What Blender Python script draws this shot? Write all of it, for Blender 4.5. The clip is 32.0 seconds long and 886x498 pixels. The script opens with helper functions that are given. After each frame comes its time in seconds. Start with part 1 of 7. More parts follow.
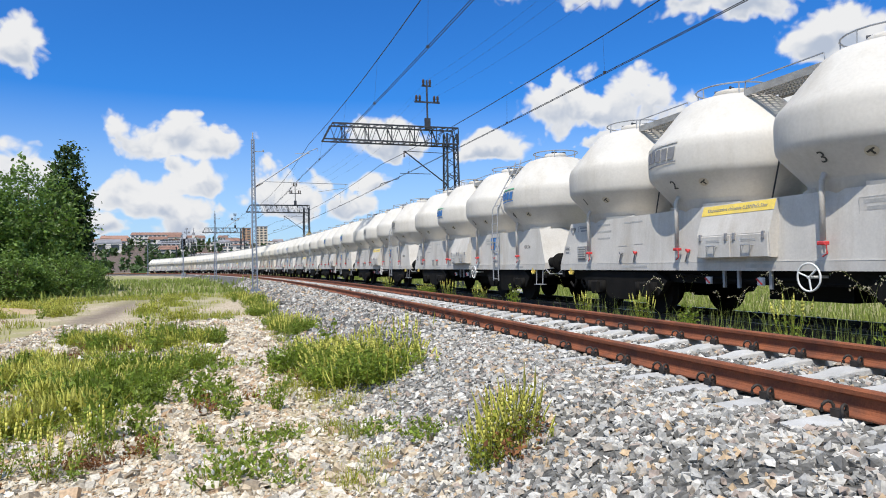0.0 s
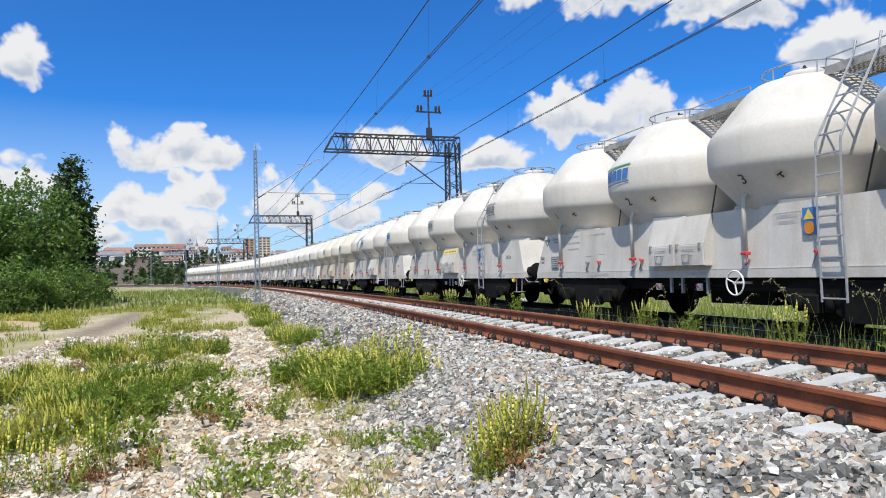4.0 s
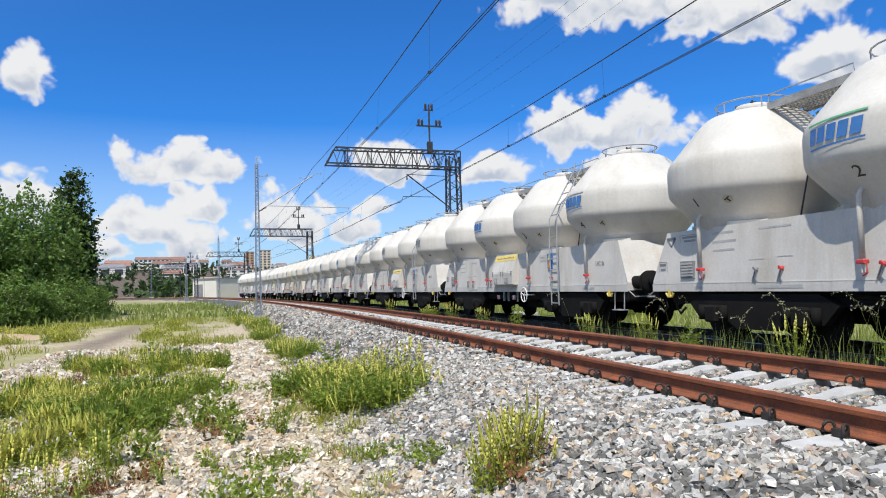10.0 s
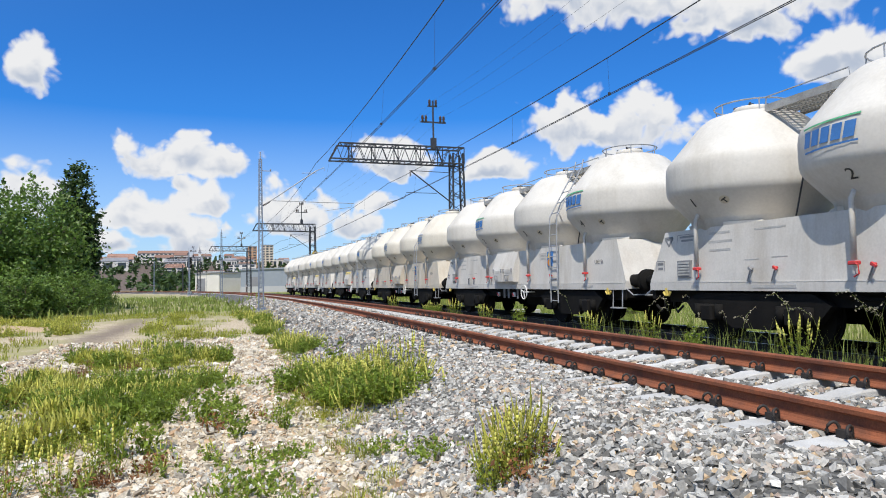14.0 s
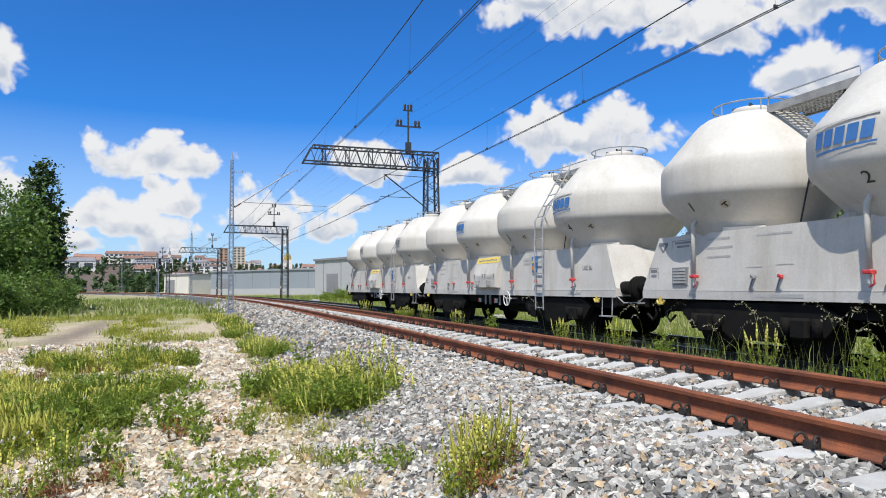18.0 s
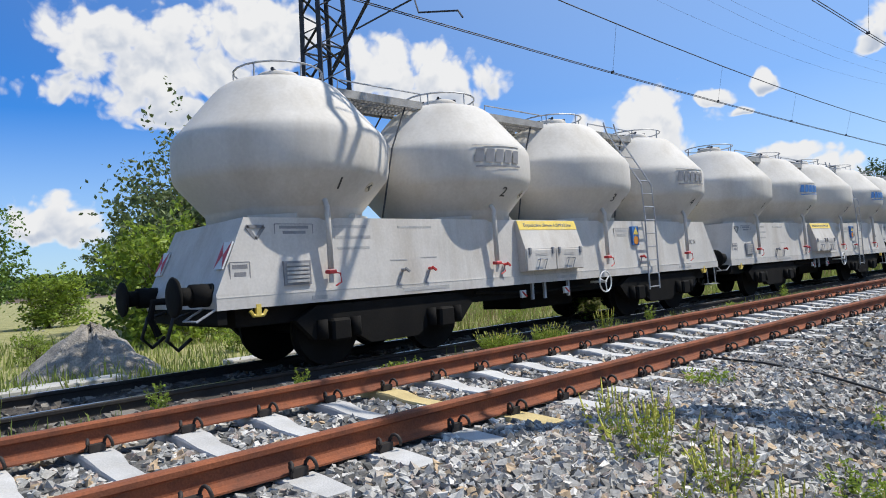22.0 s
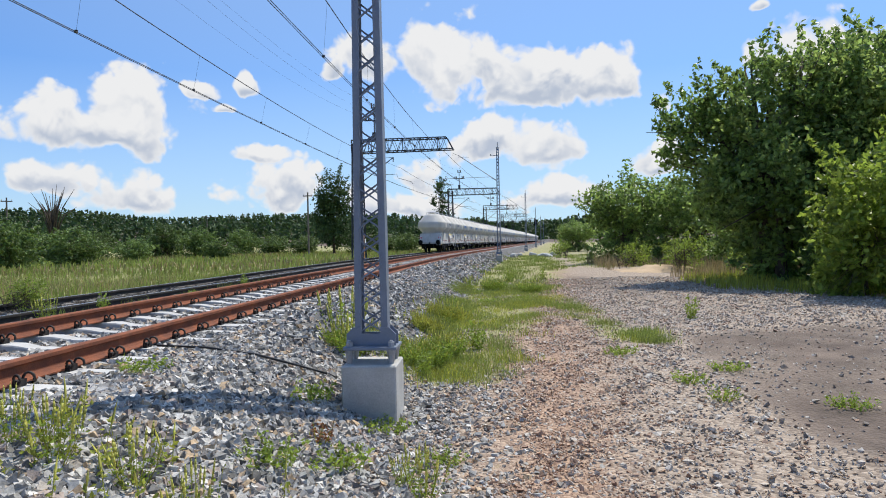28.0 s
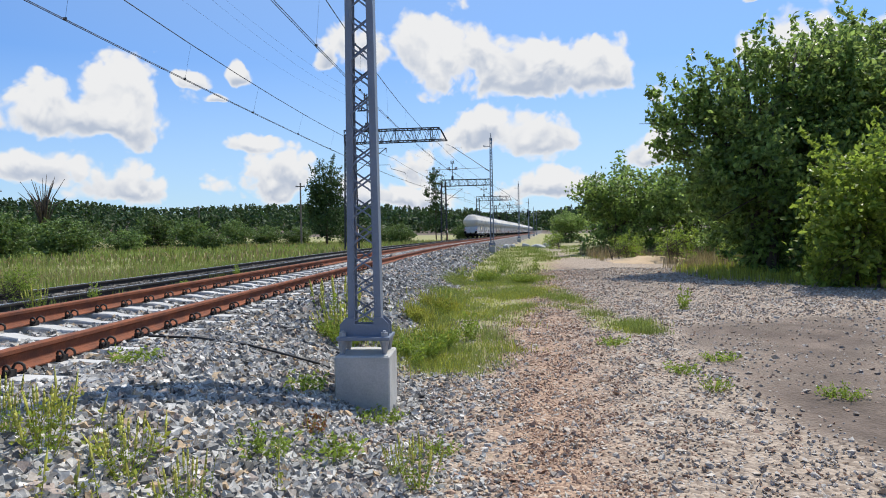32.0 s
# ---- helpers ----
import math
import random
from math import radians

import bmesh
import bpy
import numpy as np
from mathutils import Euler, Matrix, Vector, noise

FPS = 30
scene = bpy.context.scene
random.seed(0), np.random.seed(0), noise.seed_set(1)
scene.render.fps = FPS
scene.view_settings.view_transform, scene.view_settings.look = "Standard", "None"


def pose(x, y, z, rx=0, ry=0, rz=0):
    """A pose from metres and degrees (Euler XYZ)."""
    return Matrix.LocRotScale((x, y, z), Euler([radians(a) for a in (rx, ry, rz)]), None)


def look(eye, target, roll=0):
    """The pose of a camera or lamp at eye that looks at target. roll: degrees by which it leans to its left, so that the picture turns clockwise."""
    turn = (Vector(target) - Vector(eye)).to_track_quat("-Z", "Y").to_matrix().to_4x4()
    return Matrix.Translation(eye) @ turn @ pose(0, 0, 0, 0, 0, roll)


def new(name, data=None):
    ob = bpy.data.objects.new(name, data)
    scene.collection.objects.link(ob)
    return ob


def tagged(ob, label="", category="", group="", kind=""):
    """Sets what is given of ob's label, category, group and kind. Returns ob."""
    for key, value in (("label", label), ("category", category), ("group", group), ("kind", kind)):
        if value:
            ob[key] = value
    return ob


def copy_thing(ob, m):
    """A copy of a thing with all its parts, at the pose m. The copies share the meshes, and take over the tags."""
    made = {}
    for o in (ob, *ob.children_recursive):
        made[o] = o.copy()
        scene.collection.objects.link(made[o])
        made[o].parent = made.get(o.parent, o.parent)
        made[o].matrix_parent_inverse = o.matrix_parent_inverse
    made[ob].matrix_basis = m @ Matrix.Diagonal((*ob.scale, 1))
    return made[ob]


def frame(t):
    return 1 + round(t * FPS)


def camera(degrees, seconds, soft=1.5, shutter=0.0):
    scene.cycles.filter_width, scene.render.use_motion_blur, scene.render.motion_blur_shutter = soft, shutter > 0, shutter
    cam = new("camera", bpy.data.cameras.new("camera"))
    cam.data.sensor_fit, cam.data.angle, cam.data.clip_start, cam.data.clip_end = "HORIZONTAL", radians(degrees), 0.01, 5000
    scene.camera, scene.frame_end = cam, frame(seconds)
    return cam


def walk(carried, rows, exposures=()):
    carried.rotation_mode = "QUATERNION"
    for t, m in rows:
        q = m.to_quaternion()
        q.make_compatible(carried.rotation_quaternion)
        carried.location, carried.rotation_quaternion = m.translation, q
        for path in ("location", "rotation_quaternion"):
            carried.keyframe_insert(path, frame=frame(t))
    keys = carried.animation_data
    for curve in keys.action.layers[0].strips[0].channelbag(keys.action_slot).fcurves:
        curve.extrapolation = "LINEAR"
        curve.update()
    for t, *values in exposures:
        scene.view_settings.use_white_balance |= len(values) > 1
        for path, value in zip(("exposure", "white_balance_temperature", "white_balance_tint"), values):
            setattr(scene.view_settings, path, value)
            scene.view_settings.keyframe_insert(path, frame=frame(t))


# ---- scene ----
cam = camera(67.23, 32.0, soft=1.0, shutter=0.0)
PATH = [
    (0, look((0.015, 0.056, 0.828), (5.733, 19.216, 1.267), -1.27)),
    (1, look((0.018, 0.052, 0.824), (5.654, 19.237, 1.225), -1.73)),
    (2, look((0.022, 0.036, 0.830), (5.631, 19.225, 1.414), -1.87)),
    (3, look((0.022, 0.040, 0.827), (5.583, 19.240, 1.494), -1.72)),
    (3.5, look((0.028, 0.048, 0.827), (5.674, 19.222, 1.506), -1.73)),
    (5.5, look((0.018, 0.027, 0.829), (5.584, 19.218, 1.680), -1.83)),
    (6, look((0.010, 0.021, 0.839), (5.540, 19.224, 1.659), -1.96)),
    (7, look((0.014, 0.028, 0.830), (5.607, 19.211, 1.669), -2.02)),
    (8, look((0.007, 0.028, 0.835), (5.669, 19.190, 1.703), -1.67)),
    (8.5, look((-0.000, 0.019, 0.841), (5.686, 19.167, 1.853), -1.56)),
    (9, look((0.000, 0.006, 0.836), (5.659, 19.155, 1.975), -1.60)),
    (9.5, look((-0.012, 0.008, 0.834), (5.745, 19.129, 1.945), -1.59)),
    (10, look((0.003, -0.013, 0.835), (5.640, 19.144, 1.947), -1.69)),
    (11, look((0.000, 0.008, 0.844), (5.645, 19.167, 1.885), -1.79)),
    (12, look((0.002, 0.004, 0.836), (5.643, 19.164, 1.870), -1.64)),
    (13, look((-0.003, 0.009, 0.832), (5.732, 19.134, 1.995), -1.30)),
    (14, look((-0.016, -0.006, 0.839), (5.550, 19.178, 1.845), -1.14)),
    (14.5, look((0.002, 0.020, 0.841), (5.685, 19.172, 1.790), -1.06)),
    (16.5, look((0.060, 0.085, 0.839), (5.933, 19.180, 1.774), -1.18)),
    (17, look((0.057, 0.090, 0.840), (5.841, 19.215, 1.733), -0.96)),
    (17.5, look((0.035, 0.065, 0.855), (6.106, 19.099, 1.765), -0.93)),
    (18, look((0.035, 0.069, 0.846), (6.350, 19.011, 1.985), -0.43)),
    (18.5, look((0.027, 0.063, 0.840), (6.697, 18.890, 1.858), -0.14)),
    (19, look((-0.019, 0.039, 0.847), (6.980, 18.746, 1.868), 0.10)),
    (19.5, look((-0.046, 0.001, 0.848), (8.020, 18.273, 1.879), -0.57)),
    (20, look((-0.007, -0.061, 0.856), (10.168, 17.139, 1.649), -1.46)),
    (20.2, look((0.081, -0.114, 0.887), (11.694, 16.139, 1.874), -1.77)),
    (20.4, look((0.144, -0.243, 0.884), (14.326, 13.809, 2.082), -1.59)),
    (20.6, look((0.212, -0.259, 0.862), (16.253, 11.600, 2.288), -1.48)),
    (20.8, look((0.284, -0.344, 0.869), (17.934, 8.997, 1.977), -1.52)),
    (21, look((0.325, -0.393, 0.840), (19.627, 4.547, 2.582), -2.25)),
    (21.2, look((0.334, -0.346, 0.838), (20.272, -0.479, 2.403), -2.05)),
    (21.4, look((0.329, -0.524, 0.851), (19.844, -4.718, 2.108), -2.98)),
    (21.6, look((0.307, -0.565, 0.887), (18.471, -8.865, 1.984), -3.84)),
    (21.8, look((0.313, -0.635, 0.863), (16.873, -11.823, 1.651), -3.97)),
    (22, look((0.267, -0.718, 0.880), (14.764, -14.477, 1.601), -3.64)),
    (22.2, look((0.239, -0.822, 0.862), (12.020, -16.970, 1.542), -2.26)),
    (22.5, look((0.153, -0.885, 0.828), (9.213, -18.710, 1.291), -0.91)),
    (23, look((0.133, -0.952, 0.818), (5.086, -20.328, 0.662), -1.71)),
    (23.5, look((0.155, -1.004, 0.808), (2.933, -20.808, 0.497), -1.60)),
    (24, look((0.159, -1.005, 0.817), (2.303, -20.887, 0.466), -1.46)),
    (24.5, look((0.152, -1.025, 0.826), (1.867, -20.948, 0.484), -1.56)),
    (25, look((0.131, -1.007, 0.821), (1.731, -20.942, 0.608), -1.46)),
    (25.5, look((0.133, -0.996, 0.816), (1.718, -20.933, 0.783), -1.13)),
    (27.5, look((0.124, -1.016, 0.812), (1.452, -20.971, 0.600), -1.27)),
    (28, look((0.133, -1.014, 0.813), (1.425, -20.971, 0.595), -1.02)),
    (29, look((0.145, -1.016, 0.819), (1.394, -20.975, 0.516), -0.76)),
    (30, look((0.135, -1.020, 0.810), (1.245, -20.987, 0.538), -1.04)),
    (31, look((0.129, -1.033, 0.811), (1.330, -20.992, 0.325), -1.15)),
    (31.5, look((0.122, -1.027, 0.811), (1.243, -20.987, 0.228), -1.03)),
    (32, look((0.139, -1.033, 0.806), (1.225, -20.998, 0.315), -0.92)),
]
walk(cam, PATH)

# ---- sun and sky ----
SUN_AZ, SUN_EL = 214.0, 58.0      # compass-like: degrees from +y towards +x, and height
sun_way = Vector((math.sin(radians(SUN_AZ)) * math.cos(radians(SUN_EL)), math.cos(radians(SUN_AZ)) * math.cos(radians(SUN_EL)), math.sin(radians(SUN_EL))))
sun = new("sun", bpy.data.lights.new("sun", "SUN"))
sun.data.energy, sun.data.angle, sun.data.color = 5.0, radians(0.55), (1.0, 0.95, 0.86)
sun.matrix_world = look(sun_way * 100, (0, 0, 0))
scene.view_settings.exposure = 0.0


def ndir(az, el):
    """The way at an azimuth (to the left from +y) and height, in degrees."""
    a, e = radians(az), radians(el)
    return (-math.sin(a) * math.cos(e), math.cos(a) * math.cos(e), math.sin(e))


# clouds: azimuth, height of the middle, half width and half height, in degrees
CLOUDS = [
    # over the town and the train
    (15.85, 16.02, 1.7, 2.3), (15.42, 7.2, 2.6, 1.7), (5.2, 10.5, 5.3, 2.0), (4.9, 8.43, 1.6, 1.0), (8.4, 6.3, 3.4, 1.6), (3.5, 7.1, 3.4, 1.4), (-3.2, 6.5, 5.0, 2.1),
    (10.5, 3.6, 2.2, 0.9), (4.6, 3.7, 2.9, 1.3), (4.8, 4.9, 4.8, 1.3), (-11.8, 10.8, 4.0, 2.0), (-21.0, 10.0, 3.6, 1.6), (-27.1, 13.5, 4.2, 2.7), (-32.6, 12.6, 5.6, 2.5),
    (-10.7, 6.8, 2.1, 0.8), (-8.8, 5.1, 3.0, 1.6), (-30.0, 9.8, 2.1, 0.8), (-20.5, 5.2, 4.4, 1.4), (-29.0, 6.0, 4.0, 1.6),
    (-27.0, 23.6, 4.8, 2.0), (-34.0, 22.6, 7.0, 2.4), (-41.0, 21.2, 7.0, 2.6), (-42.0, 19.4, 3.4, 2.0), (-50.0, 21.2, 8.0, 2.8), (-58.0, 22.5, 7.0, 3.0), (-47.3, 15.9, 4.6, 1.9), (-48.5, 16.5, 2.9, 1.5),
    (-43.4, 11.4, 2.2, 1.6), (-47.6, 10.4, 2.2, 1.2), (-43.0, 7.0, 2.0, 2.0), (-56, 8, 4, 2.2), (-83.9, 11.0, 3.0, 4.6), (-86.9, 17.0, 2.6, 1.6), (-66, 9, 4, 2.0),
    # across the line
    (-111.9, 17.8, 9.0, 4.4), (-107.9, 20.0, 5.0, 2.6), (-113.0, 14.2, 4.6, 1.8), (-119.0, 21.0, 6.0, 3.6), (-129.0, 17.6, 4.0, 2.6), (-133.2, 16.0, 6.2, 2.7), (-103.1, 5.8, 4.4, 1.9), (-121, 7.0, 5, 2.0), (-136, 6.5, 5.0, 1.9),
    # over the way the train leaves
    (-146.6, 9.8, 3.4, 2.2), (-151.0, 10.5, 5.0, 2.8), (-149.1, 8.9, 6.6, 1.2), (-167.0, 14.5, 1.4, 1.1), (-170.6, 15.7, 3.6, 2.3), (-177.2, 15.7, 5.6, 3.2), (175.4, 14.3, 4.0, 3.0), (170.4, 13.3, 3.4, 2.4),
    (176.4, 12.9, 8.6, 1.9), (179.0, 14.6, 5.0, 2.6), (173.0, 14.0, 3.6, 2.6), (179.6, 8.9, 4.2, 2.0), (174.1, 7.8, 4.4, 1.8), (165.8, 6.8, 3.0, 1.8), (-161.2, 7.4, 2.5, 0.9), (-145.8, 5.5, 3.6, 1.5), (-151.6, 4.4, 3.8, 1.5), (-163.4, 4.7, 5.0, 2.2),
    (-156.4, 12.4, 2.0, 0.7), (-160.6, 13.0, 1.2, 1.0), (-158.5, 11.2, 1.0, 0.35), (153.8, 13.1, 6.2, 2.1), (150.9, 12.1, 3.8, 2.8), (158.1, 17.3, 0.8, 0.4), (173.0, 4.1, 5.4, 1.6), (-174.1, 5.7, 2.4, 1.6), (165.3, 11.2, 1.1, 1.0), (-172.0, 3.2, 6.0, 1.2),
    # behind and to the other side
    (-235, 12, 9, 4.5), (75, 12, 9, 4.5),
]


def build_world():
    world = bpy.data.worlds.new("sky")
    scene.world = world
    world.use_nodes = True
    nt = world.node_tree
    nt.nodes.clear()
    N, L = nt.nodes.new, nt.links.new
    out, bg = N("ShaderNodeOutputWorld"), N("ShaderNodeBackground")
    L(bg.outputs[0], out.inputs[0])
    bg.inputs[1].default_value = 0.106
    sky = N("ShaderNodeTexSky")
    sky.sky_type, sky.sun_disc = "NISHITA", False
    sky.sun_elevation, sky.sun_rotation = radians(SUN_EL), radians(SUN_AZ)
    sky.air_density, sky.dust_density, sky.ozone_density = 1.0, 0.35, 3.2
    co = N("ShaderNodeTexCoord")
    # deeper blue, as the air was that day
    tint = N("ShaderNodeMixRGB")
    tint.blend_type, tint.inputs[0].default_value, tint.inputs[2].default_value = "MULTIPLY", 1.0, (0.23, 0.8, 1.5, 1)
    L(sky.outputs[0], tint.inputs[1])

    def noise_at(scale, detail, rough):
        n = N("ShaderNodeTexNoise")
        n.inputs["Scale"].default_value, n.inputs["Detail"].default_value, n.inputs["Roughness"].default_value = scale, detail, rough
        return n

    warp = noise_at(9.0, 3, 0.55)
    L(co.outputs["Generated"], warp.inputs["Vector"])
    sub = N("ShaderNodeVectorMath"); sub.operation = "SUBTRACT"; sub.inputs[1].default_value = (0.5, 0.5, 0.5)
    L(warp.outputs["Color"], sub.inputs[0])
    scl = N("ShaderNodeVectorMath"); scl.operation = "SCALE"; scl.inputs["Scale"].default_value = 0.05
    L(sub.outputs[0], scl.inputs[0])
    add = N("ShaderNodeVectorMath")
    L(co.outputs["Generated"], add.inputs[0]); L(scl.outputs[0], add.inputs[1])
    total, weight, height = None, None, None
    for az, el, w, h in CLOUDS:
        m = N("ShaderNodeMapping")
        m.vector_type = "TEXTURE"
        m.inputs["Location"].default_value = ndir(az, el - 0.3 * h)
        m.inputs["Rotation"].default_value = (radians(el), 0, radians(az))
        m.inputs["Scale"].default_value = (math.sin(radians(w)), 0.35, math.sin(radians(h)))
        L(add.outputs[0], m.inputs["Vector"])
        ab = N("ShaderNodeVectorMath"); ab.operation = "ABSOLUTE"; L(m.outputs[0], ab.inputs[0])
        fl = N("ShaderNodeVectorMath"); fl.operation, fl.inputs[1].default_value = "MULTIPLY_ADD", (0, 0, -0.3)
        L(ab.outputs[0], fl.inputs[0]); L(m.outputs[0], fl.inputs[2])
        ln = N("ShaderNodeVectorMath"); ln.operation = "LENGTH"
        L(fl.outputs[0], ln.inputs[0])
        mr = N("ShaderNodeMapRange")
        mr.inputs["From Min"].default_value, mr.inputs["From Max"].default_value = 1.35, 0.2
        L(ln.outputs["Value"], mr.inputs["Value"])
        sx = N("ShaderNodeVectorMath"); sx.operation, sx.inputs[1].default_value = "DOT_PRODUCT", (0, 0, 1); L(m.outputs[0], sx.inputs[0])
        sm = N("ShaderNodeMath"); sm.operation = "MULTIPLY"; L(mr.outputs[0], sm.inputs[0]); L(sx.outputs["Value"], sm.inputs[1])
        if total is None:
            total, weight, height = mr.outputs[0], mr.outputs[0], sm.outputs[0]
        else:
            a = N("ShaderNodeMath"); a.operation = "MAXIMUM"; L(total, a.inputs[0]); L(mr.outputs[0], a.inputs[1]); total = a.outputs[0]
            b = N("ShaderNodeMath"); L(weight, b.inputs[0]); L(mr.outputs[0], b.inputs[1]); weight = b.outputs[0]
            b = N("ShaderNodeMath"); L(height, b.inputs[0]); L(sm.outputs[0], b.inputs[1]); height = b.outputs[0]

    def math_(op, a, b, c=None):
        n = N("ShaderNodeMath"); n.operation = op
        for k, v in enumerate((a, b, c)):
            if v is None:
                continue
            if isinstance(v, (int, float)):
                n.inputs[k].default_value = v
            else:
                L(v, n.inputs[k])
        return n.outputs[0]

    def span(v, a, b, lo=0.0, hi=1.0):
        r = N("ShaderNodeMapRange"); r.interpolation_type = "SMOOTHSTEP"
        for key, x in (("From Min", a), ("From Max", b), ("To Min", lo), ("To Max", hi)):
            r.inputs[key].default_value = x
        L(v, r.inputs["Value"])
        return r.outputs[0]

    def puffs(vec):
        """Round heaps over heaps, with ragged wisps."""
        vo = N("ShaderNodeTexVoronoi"); vo.feature = "SMOOTH_F1"
        for key, x in (("Scale", 17.0), ("Detail", 3.0), ("Roughness", 0.55), ("Smoothness", 0.35)):
            vo.inputs[key].default_value = x
        L(vec, vo.inputs["Vector"])
        fi = noise_at(28.0, 7, 0.58)
        L(vec, fi.inputs["Vector"])
        return math_("MULTIPLY_ADD", vo.outputs["Distance"], -0.8, math_("MULTIPLY_ADD", fi.outputs["Fac"], 0.55, 0.46))

    here = puffs(add.outputs[0])
    sh = N("ShaderNodeVectorMath"); sh.inputs[1].default_value = Vector(sun_way) * 0.011 + Vector((0, 0, 0.012))
    L(add.outputs[0], sh.inputs[0])
    sunward = puffs(sh.outputs[0])
    dens = math_("ADD", total, here)
    fac = math_("MULTIPLY", span(dens, 0.26, 0.56), span(total, 0.0, 0.12))
    # brightness of the cloud: white crowns and rims, blue-grey undersides
    tall = math_("DIVIDE", height, math_("MAXIMUM", weight, 0.02))
    relief = math_("SUBTRACT", here, sunward)
    grey = math_("MULTIPLY", span(dens, 0.34, 0.85), span(math_("MULTIPLY_ADD", relief, 1.3, math_("MULTIPLY_ADD", tall, 0.95, 0.4)), -0.05, 0.92, 1.0, 0.0))
    ramp = N("ShaderNodeMixRGB"); ramp.inputs[1].default_value, ramp.inputs[2].default_value = (8.0, 8.05, 8.15, 1), (4.5, 5.1, 6.2, 1)
    L(grey, ramp.inputs[0])
    # haze near the horizon
    sep = N("ShaderNodeSeparateXYZ"); L(co.outputs["Generated"], sep.inputs[0])
    hz = N("ShaderNodeMapRange"); hz.inputs["From Min"].default_value, hz.inputs["From Max"].default_value, hz.inputs["To Min"].default_value, hz.inputs["To Max"].default_value = 0.0, 0.24, 0.76, 0.0
    L(sep.outputs["Z"], hz.inputs["Value"])
    mixh = N("ShaderNodeMixRGB"); mixh.inputs[2].default_value = (6.5, 7.8, 8.8, 1)
    L(hz.outputs[0], mixh.inputs[0]); L(tint.outputs[0], mixh.inputs[1])
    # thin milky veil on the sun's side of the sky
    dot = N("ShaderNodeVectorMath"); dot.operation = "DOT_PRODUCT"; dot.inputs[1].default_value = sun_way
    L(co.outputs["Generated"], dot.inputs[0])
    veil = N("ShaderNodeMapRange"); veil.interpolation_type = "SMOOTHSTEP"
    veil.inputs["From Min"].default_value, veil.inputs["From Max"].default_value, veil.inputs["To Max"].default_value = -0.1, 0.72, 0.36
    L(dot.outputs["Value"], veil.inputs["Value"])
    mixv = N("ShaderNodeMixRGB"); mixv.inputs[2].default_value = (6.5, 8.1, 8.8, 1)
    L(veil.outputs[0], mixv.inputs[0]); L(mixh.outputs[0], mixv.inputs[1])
    mix = N("ShaderNodeMixRGB")
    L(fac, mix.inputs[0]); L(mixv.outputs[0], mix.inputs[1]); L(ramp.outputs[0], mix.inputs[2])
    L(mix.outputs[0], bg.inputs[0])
    world.cycles.sampling_method = "MANUAL"
    world.cycles.sample_map_resolution = 512


build_world()


